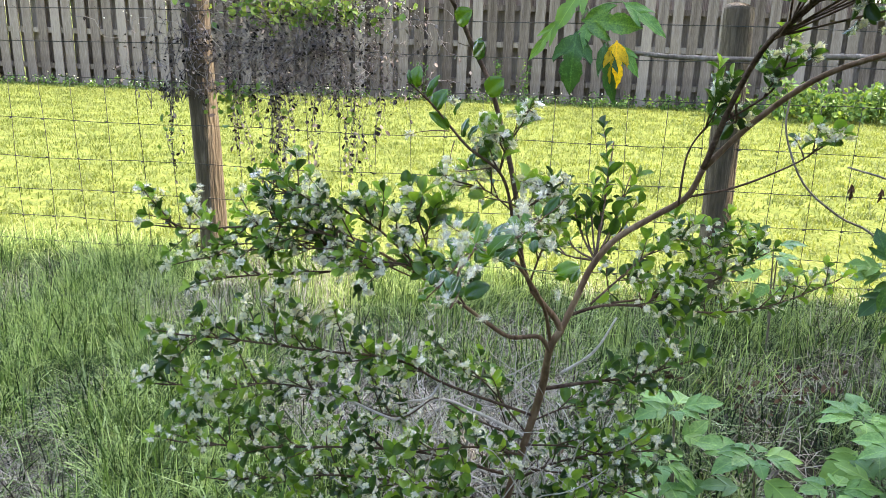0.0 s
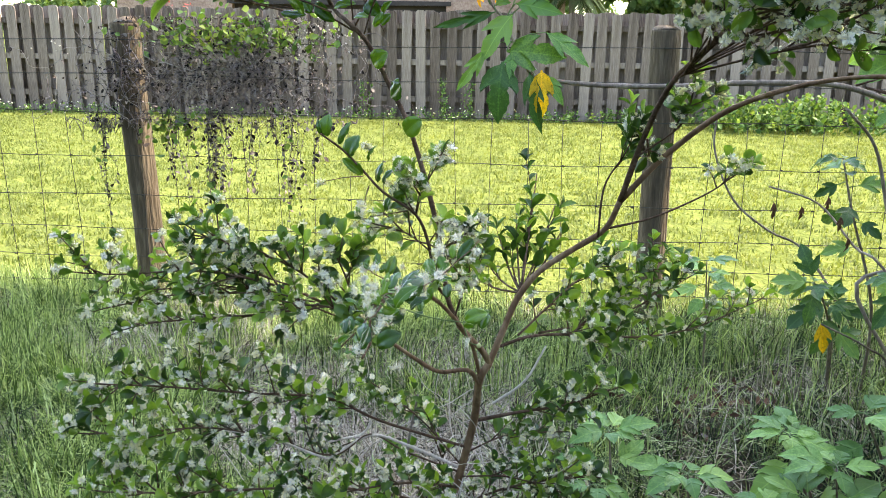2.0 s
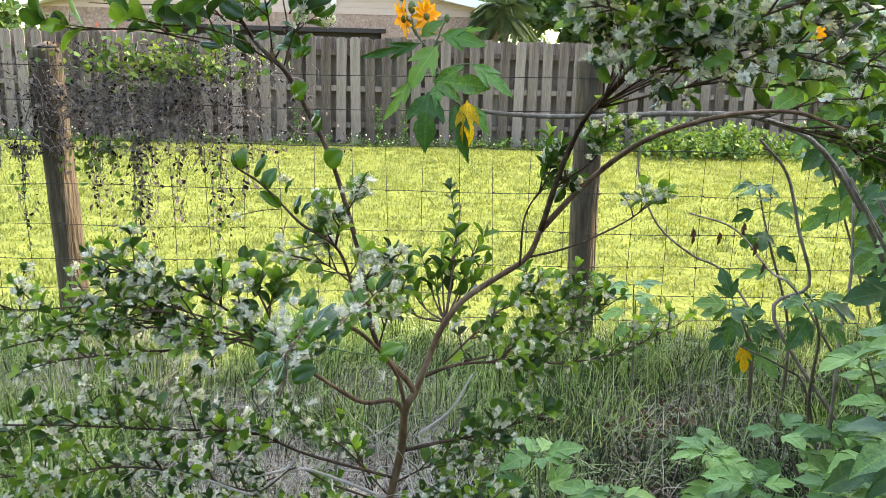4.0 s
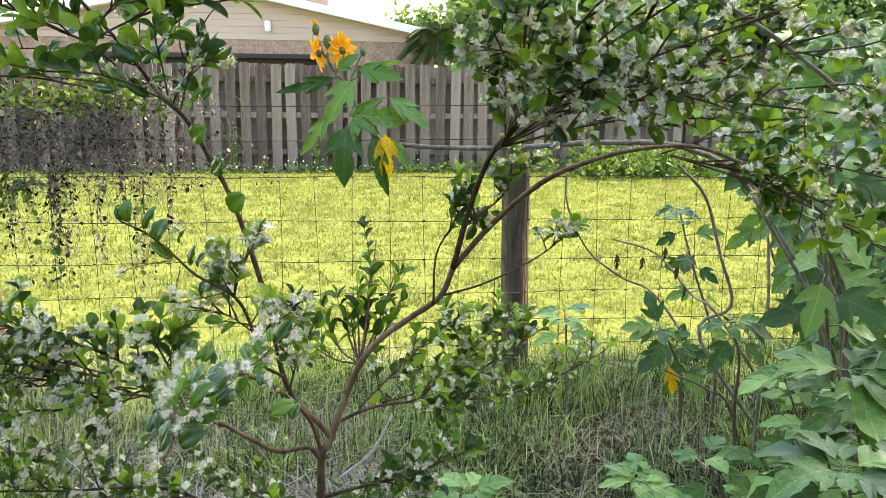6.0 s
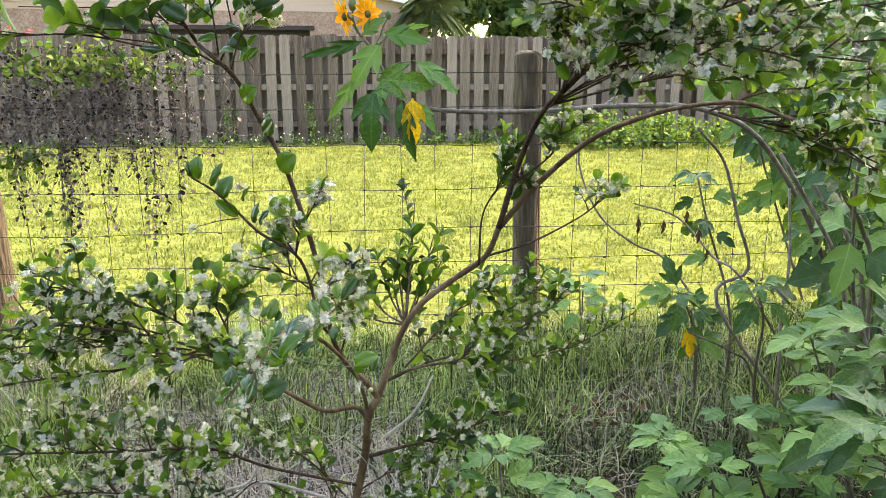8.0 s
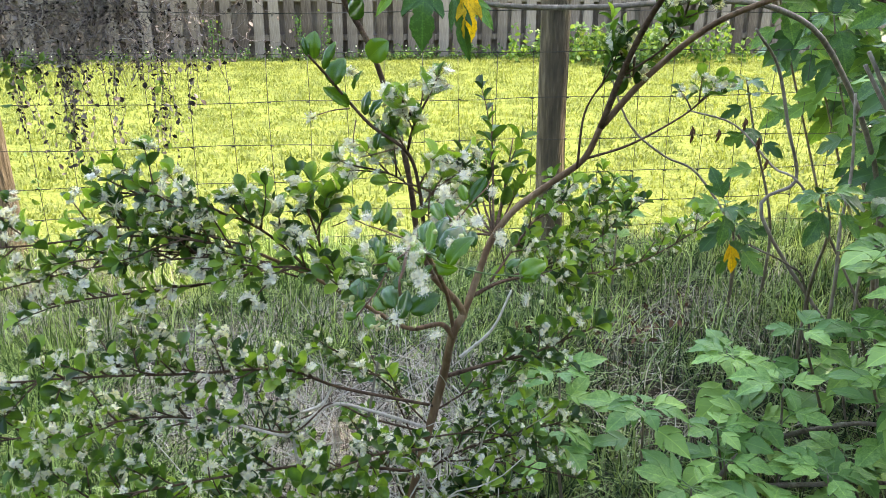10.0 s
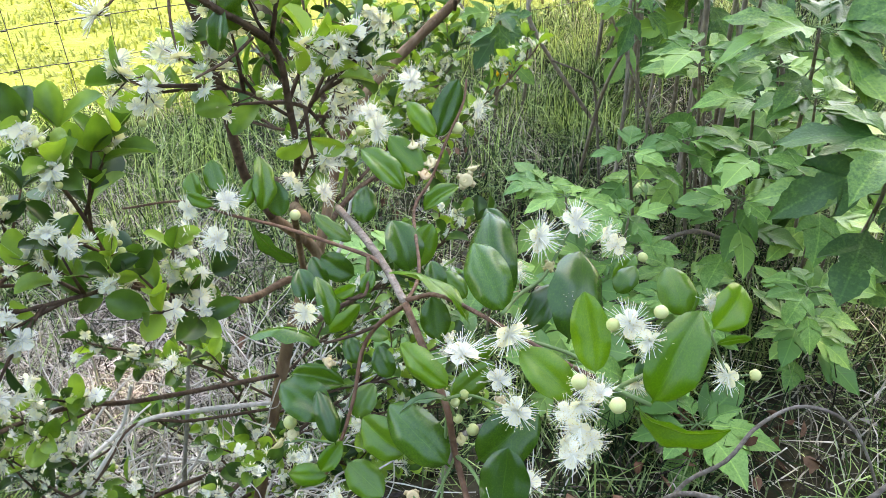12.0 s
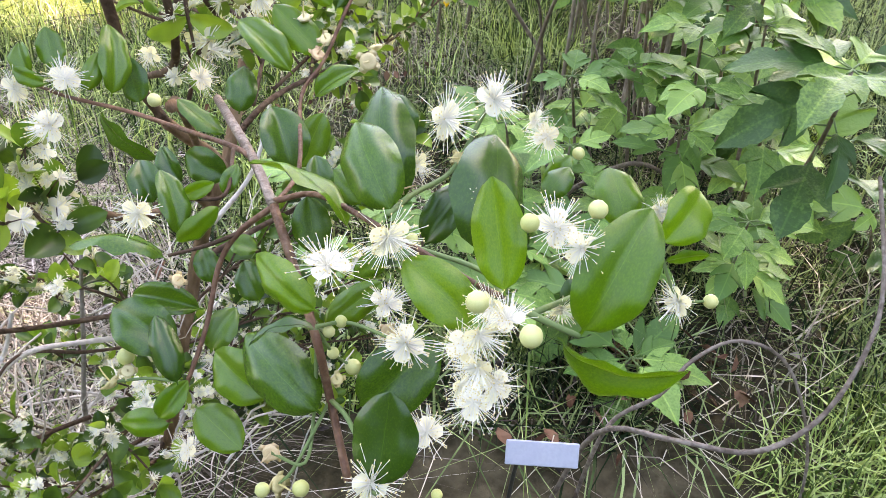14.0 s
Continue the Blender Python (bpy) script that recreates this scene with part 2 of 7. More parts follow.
def ground_material():
    m = material("ground_soil", [(0.010, 0.0085, 0.005), (0.045, 0.037, 0.021), (0.13, 0.105, 0.064)], 2.5, 0.95, 0.9, 9, 0.02, bump_dist=0.03)
    nt = m.node_tree
    bsdf = nt.nodes["Principled BSDF"]
    soil = bsdf.inputs["Base Color"].links[0].from_socket
    tc = nt.nodes.new("ShaderNodeTexCoord")
    sep = nt.nodes.new("ShaderNodeSeparateXYZ")
    nt.links.new(tc.outputs["Object"], sep.inputs[0])
    wob = nt.nodes.new("ShaderNodeTexNoise")
    wob.inputs["Scale"].default_value = 2.0
    nt.links.new(tc.outputs["Object"], wob.inputs["Vector"])
    add = nt.nodes.new("ShaderNodeMath")
    nt.links.new(sep.outputs[1], add.inputs[0])
    nt.links.new(wob.outputs["Fac"], add.inputs[1])
    rng = nt.nodes.new("ShaderNodeMapRange")
    rng.inputs["From Min"].default_value = 3.75
    rng.inputs["From Max"].default_value = 4.2
    nt.links.new(add.outputs[0], rng.inputs["Value"])
    turf = nt.nodes.new("ShaderNodeTexNoise")
    turf.inputs["Scale"].default_value = 9
    turf.inputs["Detail"].default_value = 8
    nt.links.new(tc.outputs["Object"], turf.inputs["Vector"])
    ramp = nt.nodes.new("ShaderNodeValToRGB")
    ramp.color_ramp.elements[0].position = 0.3
    ramp.color_ramp.elements[0].color = (0.11, 0.135, 0.032, 1)
    ramp.color_ramp.elements[1].position = 0.7
    ramp.color_ramp.elements[1].color = (0.19, 0.215, 0.055, 1)
    nt.links.new(turf.outputs["Fac"], ramp.inputs["Fac"])
    mix = nt.nodes.new("ShaderNodeMix")
    mix.data_type = "RGBA"
    nt.links.new(rng.outputs[0], mix.inputs["Factor"])
    nt.links.new(soil, mix.inputs["A"])
    nt.links.new(ramp.outputs[0], mix.inputs["B"])
    nt.links.new(mix.outputs["Result"], bsdf.inputs["Base Color"])
    return m


GROUND = ground_material()

# ---- mesh helpers ----
rng = random.Random(7)


def finish(mesh, mat, smooth=True):
    mesh.materials.append(mat)
    if smooth:
        mesh.polygons.foreach_set("use_smooth", [True] * len(mesh.polygons))
    mesh.update()
    return mesh


def part(name, bm, mat, parent, label="", smooth=True):
    mesh = bpy.data.meshes.new(name)
    bm.to_mesh(mesh)
    bm.free()
    ob = new(name, finish(mesh, mat, smooth))
    ob.parent = parent
    if label:
        tagged(ob, label)
    return ob


def placed(name, mesh, m, parent=None, label=""):
    """Another object on a shared mesh."""
    ob = new(name, mesh)
    ob.parent = parent
    ob.matrix_basis = m
    if label:
        tagged(ob, label)
    return ob


def array_mesh(name, verts, faces, mat, smooth=True, uvs=None):
    """A mesh from numpy arrays; every face has the same number of corners."""
    verts = np.asarray(verts, np.float32).reshape(-1, 3)
    faces = np.asarray(faces, np.int32)
    k = faces.shape[1]
    mesh = bpy.data.meshes.new(name)
    mesh.vertices.add(len(verts))
    mesh.vertices.foreach_set("co", verts.ravel())
    mesh.loops.add(faces.size)
    mesh.loops.foreach_set("vertex_index", faces.ravel())
    mesh.polygons.add(len(faces))
    mesh.polygons.foreach_set("loop_start", np.arange(0, faces.size, k, dtype=np.int32))
    mesh.update(calc_edges=True)
    if uvs is not None:
        layer = mesh.uv_layers.new(name="leaf")
        layer.data.foreach_set("uv", np.asarray(uvs, np.float32)[faces.ravel()].ravel())
    mesh.validate()
    return finish(mesh, mat, smooth)


def scattered(name, shape, mats, mat, parent=None, uv=False, smooth=True):
    """One object that holds a shape (verts, faces) at many 4x4 poses."""
    v, f = shape[0], shape[1]
    mats = np.asarray(mats, np.float32)
    n = len(mats)
    h = np.c_[v, np.ones(len(v))].astype(np.float32)
    out = np.einsum("nij,vj->nvi", mats, h)[:, :, :3].reshape(-1, 3)
    faces = (f[None] + (np.arange(n) * len(v))[:, None, None]).reshape(-1, f.shape[1])
    uvs = np.tile(shape[2], (n, 1)) if uv else None
    ob = new(name, array_mesh(name, out, faces, mat, smooth, uvs))
    ob.parent = parent
    return ob


def smooth_path(pts, per=5):
    """A Catmull-Rom curve through the points."""
    p = [Vector(q) for q in pts]
    p = [p[0] * 2 - p[1]] + p + [p[-1] * 2 - p[-2]]
    out = []
    for i in range(1, len(p) - 2):
        a, b, c, d = p[i - 1:i + 3]
        for k in range(per):
            t = k / per
            out.append(0.5 * (2 * b + (c - a) * t + (2 * a - 5 * b + 4 * c - d) * t * t + (3 * b - a - 3 * c + d) * t ** 3))
    out.append(p[-2].copy())
    return out


def tube(bm, pts, r0, r1, seg=7, knobs=0.0, per=5, smooth=True):
    """A tapered, slightly uneven round stem along the points."""
    path = smooth_path(pts, per) if smooth else [Vector(q) for q in pts]
    n = len(path)
    side = None
    rings = []
    for i, c in enumerate(path):
        d = (path[min(i + 1, n - 1)] - path[max(i - 1, 0)]).normalized()
        if side is None:
            side = d.orthogonal().normalized()
        side = (side - d * side.dot(d)).normalized()
        up = d.cross(side)
        r = r0 + (r1 - r0) * i / max(n - 1, 1)
        r *= 1 + knobs * rng.uniform(-1, 1)
        rings.append([bm.verts.new(c + (side * math.cos(a) + up * math.sin(a)) * r) for a in [2 * math.pi * k / seg for k in range(seg)]])
    for a, b in zip(rings, rings[1:]):
        for k in range(seg):
            bm.faces.new((a[k], a[(k + 1) % seg], b[(k + 1) % seg], b[k]))
    bm.faces.new(rings[0][::-1])
    bm.faces.new(rings[-1])
    return path


def stem(name, pts, r0, r1, mat, parent, label="", seg=7, knobs=0.06):
    bm = bmesh.new()
    tube(bm, pts, r0, r1, seg, knobs)
    return part(name, bm, mat, parent, label)


def box(bm, x0, x1, y0, y1, z0, z1, bevel=0.0):
    vs = [bm.verts.new((x, y, z)) for z in (z0, z1) for y in (y0, y1) for x in (x0, x1)]
    fs = [bm.faces.new([vs[i] for i in f]) for f in ((0, 2, 3, 1), (4, 5, 7, 6), (0, 1, 5, 4), (2, 6, 7, 3), (0, 4, 6, 2), (1, 3, 7, 5))]
    if bevel:
        edges = list({e for f in fs for e in f.edges})
        bmesh.ops.bevel(bm, geom=edges, offset=bevel, segments=1, affect="EDGES", profile=0.5)


def thing(name, place, label, category, group="", kind=""):
    ob = new(name)
    ob.location = place
    return tagged(ob, label, category, group, kind)


def basis(origin, axis, normal, length=1.0, width=None, thick=None):
    """A pose whose y runs along axis and whose z leans to normal; x is scaled by width."""
    y = Vector(axis).normalized()
    z = Vector(normal)
    z = z - y * z.dot(y)
    if z.length < 1e-4:
        z = y.orthogonal()
    z.normalize()
    x = y.cross(z)
    w = length if width is None else width
    h = length if thick is None else thick
    m = Matrix((x * w, y * length, z * h)).transposed().to_4x4()
    m.translation = origin
    return m


def ball(v=6, u=8):
    """A small round shape of radius 1, as arrays of triangles."""
    bm = bmesh.new()
    bmesh.ops.create_uvsphere(bm, u_segments=u, v_segments=v, radius=1)
    bmesh.ops.triangulate(bm, faces=bm.faces)
    verts = np.array([q.co for q in bm.verts])
    faces = np.array([[q.index for q in f.verts] for f in bm.faces])
    bm.free()
    return verts, faces


def round_tip(t, peak=0.58):
    """Half width of an oval leaf that is widest past its middle, with a blunt tip."""
    if t < peak:
        return 0.5 * math.sin(math.pi / 2 * t / peak) ** 0.85
    return 0.5 * max(0.0, 1 - ((t - peak) / (1 - peak)) ** 2.3) ** 0.55


def blade_leaf(rows=7, half=None, fold=0.22, curl=0.18, wave=0.0):
    """A leaf of length 1 along y and full width 1: midrib, two strips a side, folded and curled. Gives verts, quads, uvs."""
    half = half or round_tip
    verts, uvs, faces = [], [], []
    for i in range(rows):
        t = i / (rows - 1)
        t = t * 1.25 if t < 0.4 else 1 - 0.5 * ((1 - t) / 0.6) ** 1.6
        w = max(half(t), 0.03)
        z0 = -curl * (t - 0.25) ** 2
        for k, s in enumerate((-1, -0.5, 0, 0.5, 1)):
            z = z0 + fold * w * abs(s) ** 1.4 * 0.9 + wave * w * abs(s) * math.sin(t * 17 + s)
            verts.append((s * w, t, z))
            uvs.append((0.5 + 0.5 * s, t))
        if i:
            b = (i - 1) * 5
            faces += [(b + k, b + k + 1, b + k + 6, b + k + 5) for k in range(4)]
    return np.array(verts), np.array(faces), np.array(uvs)


def lobed_leaf(lobe=0.42, teeth=0.02, fold=0.18, droop=0.35, waist=0.16):
    """A broad toothed leaf with two side lobes and a long middle one. Length 1 along y."""
    marks = [(0.0, 0.0, 0.02), (0.02, 0.08, 0.06), (0.05, 0.14, 0.17), (0.11, 0.26, 0.28), (0.16, 0.42, 0.37), (0.21, 0.58, lobe), (0.28, 0.53, 0.30),
             (0.38, 0.45, waist + 0.015), (0.48, 0.52, waist), (0.58, 0.66, max(0.225, waist * 0.92)), (0.68, 0.76, 0.195), (0.78, 0.86, 0.13), (0.89, 0.94, 0.06), (1.0, 1.0, 0.006)]
    fine = []
    for a, b in zip(marks, marks[1:]):
        fine += [a, tuple((p + q) / 2 for p, q in zip(a, b))]
    marks = fine + marks[-1:]
    verts, uvs, faces = [], [], []
    for i, (mid, edge, w) in enumerate(marks):
        w = w + (teeth if i % 2 else -teeth * 0.6) * (0.1 < w)
        for s in (-1, -0.5, 0, 0.5, 1):
            y = mid + (edge - mid) * abs(s)
            z = fold * w * abs(s) ** 1.5 - droop * (y - 0.15) ** 2 * 0.6 - droop * 0.5 * (w * abs(s)) ** 2 * 2 + 0.018 * math.sin(i * 0.95 + s * 3) * abs(s)
            verts.append((s * w, y, z))
            uvs.append((0.5 + s * w, y))
        if i:
            b = (i - 1) * 5
            faces += [(b + k, b + k + 1, b + k + 6, b + k + 5) for k in range(4)]
    return np.array(verts), np.array(faces), np.array(uvs)


def quick_leaf():
    """A cheap leaf of eight triangles for crowds."""
    v = np.array([(0, 0, 0), (-0.36, 0.3, 0.06), (0, 0.35, -0.03), (0.36, 0.3, 0.06), (-0.42, 0.65, 0.05), (0, 0.7, -0.05), (0.42, 0.65, 0.05), (0, 1, -0.1)])
    f = np.array([(0, 2, 1), (0, 3, 2), (1, 2, 4), (2, 5, 4), (2, 3, 6), (2, 6, 5), (4, 5, 7), (5, 6, 7)])
    return v, f


def rand_dir(up=0.0):
    while True:
        v = Vector((rng.uniform(-1, 1), rng.uniform(-1, 1), rng.uniform(-1, 1)))
        if 0.05 < v.length < 1:
            v.normalize()
            v.z += up
            return v.normalized()


def land(x, y):
    """Height of the ground."""
    h = 0.13 + 0.02 * math.sin(x * 1.7 + 0.4) * math.cos(y * 1.3) + 0.02 * math.sin(x * 0.6 + y * 0.9)
    if y > 3.6:
        h = h * max(0.0, 1 - (y - 3.6) / 2) + 0.14 * min(1.0, (y - 3.6) / 2)
    return h


# ---- ground ----
def build_ground():
    lines_x = [-900, -300, -100, -40, -20] + [-12 + i * 0.5 for i in range(49)] + [20, 40, 100, 300, 900]
    lines_y = [-900, -300, -100, -30, -10] + [-5 + i * 0.4 for i in range(53)] + [20, 30, 60, 150, 400, 900, 1500]
    verts = [(x, y, land(x, y)) for y in lines_y for x in lines_x]
    w = len(lines_x)
    faces = [(j * w + i, j * w + i + 1, (j + 1) * w + i + 1, (j + 1) * w + i) for j in range(len(lines_y) - 1) for i in range(w - 1)]
    ob = new("ground", array_mesh("ground", verts, faces, GROUND))
    return tagged(ob, "earth with thatch turning into mown green lawn", "ground", kind="structure")


build_ground()


def grass_blades(name, count, area, height, width, mat, label, lean=0.5, clump=0.0, keep=None):
    """Curved, tapered blades: three rings of two, joined into one sheet of stuff."""
    x0, x1, y0, y1 = area
    gen = np.random.default_rng(len(name) * 7 + count % 97)
    pts = []
    while len(pts) < count:
        cx, cy, way = gen.uniform(x0, x1), gen.uniform(y0, y1), gen.uniform(0, 2 * np.pi)
        for _ in range(1 if not clump else int(gen.integers(4, 18))):
            x, y = cx + gen.normal(0, clump or 0.001), cy + gen.normal(0, clump or 0.001)
            if keep is None or keep(x, y):
                pts.append((x, y, way))
    pts = np.array(pts[:count])
    z = np.array([land(x, y) for x, y, _ in pts]) - 0.005
    n = len(pts)
    h = gen.uniform(height[0], height[1], n) * gen.uniform(0.6, 1.0, n)
    a = pts[:, 2] + gen.normal(0, 0.75, n)
    tilt = np.abs(gen.normal(0, lean, n))
    tw = gen.uniform(0, np.pi, n)
    wd = gen.uniform(width[0], width[1], n)
    verts = np.zeros((n, 5, 3))
    for k, (t, ww) in enumerate(((0, 1), (0.5, 0.8), (1, 0))):
        bend = tilt * t * t
        px = pts[:, 0] + np.cos(a) * h * bend
        py = pts[:, 1] + np.sin(a) * h * bend
        pz = z + h * t / np.sqrt(1 + bend ** 2) * (1 - 0.12 * bend)
        dx, dy = np.cos(tw) * wd * ww / 2, np.sin(tw) * wd * ww / 2
        if k < 2:
            verts[:, 2 * k] = np.stack([px - dx, py - dy, pz], 1)
            verts[:, 2 * k + 1] = np.stack([px + dx, py + dy, pz], 1)
        else:
            verts[:, 4] = np.stack([px, py, pz], 1)
    f = np.array([(0, 1, 3), (0, 3, 2), (2, 3, 4)])
    faces = (f[None] + (np.arange(n) * 5)[:, None, None]).reshape(-1, 3)
    ob = new(name, array_mesh(name, verts, faces, mat, True))
    return tagged(ob, label, "grass", kind="stuff")


grass_blades("mown_lawn", 190000, (-8.5, 9, 3.45, 12.6), (0.03, 0.07), (0.007, 0.013), LAWN, "bright yellow-green mown lawn behind the wire fence", 1.1, 0.05)


def patch(x, y, k=0.3):
    """Wandering patches: green where high, dry where low."""
    return noise.noise((x * 1.4, y * 1.4, k)) + 0.3 * noise.noise((x * 5, y * 5, 2 + k))


def worn(x, y):
    """Bare earth under the tall plants, where little grows."""
    return 1.0 if x > 0.12 and y < 1.8 + 0.2 * math.sin(x * 5) and x + 1.6 * y < 2.85 + 0.1 * math.sin(y * 9) else 0.0


def tufted(x, y):
    """High where green tufts stand close, low where dead thatch lies open; darker and barer behind the shrub's foot."""
    v = noise.noise((x * 2.6, y * 2.0, 0.7)) + 0.35 * noise.noise((x * 7, y * 7, 4.1))
    return v + (0.13 if x < -0.5 else 0.0) - 0.9 * max(0.0, -2.0 - x) - 0.35 * math.exp(-((x + 0.25) / 0.45) ** 2 - ((y - 2.55) / 0.45) ** 2) - 0.9 * worn(x, y)


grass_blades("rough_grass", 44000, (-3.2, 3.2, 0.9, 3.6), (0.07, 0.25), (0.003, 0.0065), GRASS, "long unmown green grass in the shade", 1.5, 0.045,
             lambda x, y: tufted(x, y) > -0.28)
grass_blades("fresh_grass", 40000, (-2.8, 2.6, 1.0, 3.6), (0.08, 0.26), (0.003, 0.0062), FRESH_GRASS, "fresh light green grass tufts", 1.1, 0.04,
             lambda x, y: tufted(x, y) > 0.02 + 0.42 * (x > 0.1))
grass_blades("sparse_grass", 90000, (-7, 7, -5.5, 1.0), (0.05, 0.15), (0.004, 0.008), GRASS, "sparse unmown grass under the trees", 1.2, 0.08,
             lambda x, y: x < 0.15 or y < 0.6)
for name, x0, x1, label in (("side_grass", -7.0, -1.9, "unmown grass beside the wire fence"), ("bank_grass", 2.4, 7.0, "unmown grass past the tall plants")):
    grass_blades(name, 32000, (x0, x1, 0.9, 3.6), (0.06, 0.2), (0.004, 0.007), GRASS, label, 1.8, 0.06)
grass_blades("tall_grass", 8000, (-3.2, 2.6, 2.5, 3.55), (0.16, 0.34), (0.0025, 0.005), FRESH_GRASS, "taller grass tufts along the wire fence", 1.0, 0.05)
grass_blades("dry_grass", 15000, (-2.6, 3.0, 0.9, 3.6), (0.07, 0.22), (0.0025, 0.005), STRAW, "dry straw and dead grass matted between the green", 2.2, 0.07,
             lambda x, y: tufted(x, y) < 0.0 and not worn(x, y))
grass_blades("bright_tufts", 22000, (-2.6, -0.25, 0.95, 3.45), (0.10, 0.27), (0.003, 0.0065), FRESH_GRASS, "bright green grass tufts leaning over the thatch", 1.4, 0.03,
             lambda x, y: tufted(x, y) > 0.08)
grass_blades("thatch", 34000, (-2.3, 0.6, 0.85, 3.0), (0.05, 0.17), (0.002, 0.0048), THATCH, "pale dead thatch lying flat in the grass", 3.2, 0.07,
             lambda x, y: x + 0.4 * noise.noise((x * 3, y * 3, 8)) > -1.95 and tufted(x, y) < 0.04 and not worn(x, y))
grass_blades("post_thatch", 5000, (-1.35, -0.55, 2.55, 3.35), (0.10, 0.28), (0.002, 0.0045), THATCH, "pale dead grass heaped round the foot of the post", 1.6, 0.05,
             lambda x, y: patch(x, y, 6.6) > -0.1)
grass_blades("grass_tuft", 2600, (0.95, 1.6, 0.7, 1.07), (0.05, 0.15), (0.003, 0.006), FRESH_GRASS, "pale green grass tuft past the sticks", 1.2, 0.04)

# ---- wire fence ----
FENCE_Y = 3.47
PITCH = 0.1525


def build_wire_fence():
    fence = thing("wire_fence", (0, FENCE_Y, 0.13), "woven wire field fence on round wooden posts", "fence")

    def post(x, lean, top, r, label):
        bm = bmesh.new()
        pts = [(x - lean * (1.28 - z), 0.02 + 0.01 * math.sin(z * 4), z) for z in (-0.06, 0.25, 0.6, 0.95, top - 0.03, top)]
        tube(bm, pts, r * 1.04, r * 0.97, 20, 0.02)
        part("post", bm, POST, fence, label)
    post(0.985, -0.022, 1.275, 0.061, "weathered round wooden post, tan and grey")
    post(-1.290, -0.022, 1.27, 0.061, "dark weathered round wooden post wound with dead vine")
    levels = [1.033, 0.844, 0.671, 0.521, 0.39, 0.275, 0.18]
    left, right = -4.2, 4.2
    for i, z in enumerate(levels):
        bm = bmesh.new()
        pts = []
        n = int((right - left) / PITCH)
        for k in range(n + 1):
            x = left + k * PITCH
            pts.append((x, -0.05 + 0.004 * math.sin(k * 1.9 + i), z - 0.13 + 0.004 * math.sin(k * 0.9 + i * 2) + 0.002 * (k % 2)))
        tube(bm, pts, 0.0016, 0.0016, 5, 0.0, 2)
        part("line_wire", bm, WIRE, fence)
    first = 0.889 - PITCH * 32
    for k in range(54):
        x = first + k * PITCH
        bm = bmesh.new()
        pts = [(x + 0.006 * math.sin(k * 2.3 + z * 5) - 0.012 * (z - 0.84), -0.052 + 0.003 * math.sin(z * 9 + k), z - 0.13) for z in [1.033] + levels[1:]]
        tube(bm, pts, 0.0014, 0.0014, 5, 0.0, 2)
        for z in levels:
            tube(bm, [(x - 0.006, -0.052, z - 0.13), (x, -0.056, z - 0.128), (x + 0.006, -0.052, z - 0.13)], 0.003, 0.003, 5, 0.0, 1)
        part("stay_wire", bm, WIRE, fence)
    for i, z in enumerate((1.195, 1.335)):
        bm = bmesh.new()
        pts = [(x, -0.055, z - 0.13 - 0.012 * math.sin((x - 0.985) / 2.28 * math.pi) ** 2) for x in np.linspace(left, right, 40)]
        tube(bm, pts, 0.0016, 0.0016, 5, 0.0, 2)
        tube(bm, [(p[0], p[1] + 0.002 * math.cos(j * 1.6), p[2] + 0.002 * math.sin(j * 1.6)) for j, p in enumerate(pts)], 0.0013, 0.0013, 4, 0.0, 2)
        for x in np.arange(left, right, 0.125):
            zz = z - 0.13 - 0.012 * math.sin((x - 0.985) / 2.28 * math.pi) ** 2
            tube(bm, [(x - 0.003, -0.068, zz + 0.008), (x, -0.055, zz), (x + 0.004, -0.043, zz - 0.009)], 0.0011, 0.0006, 4, 0.0, 1)
        part("barbed_strand", bm, WIRE, fence)
    return fence


build_wire_fence()


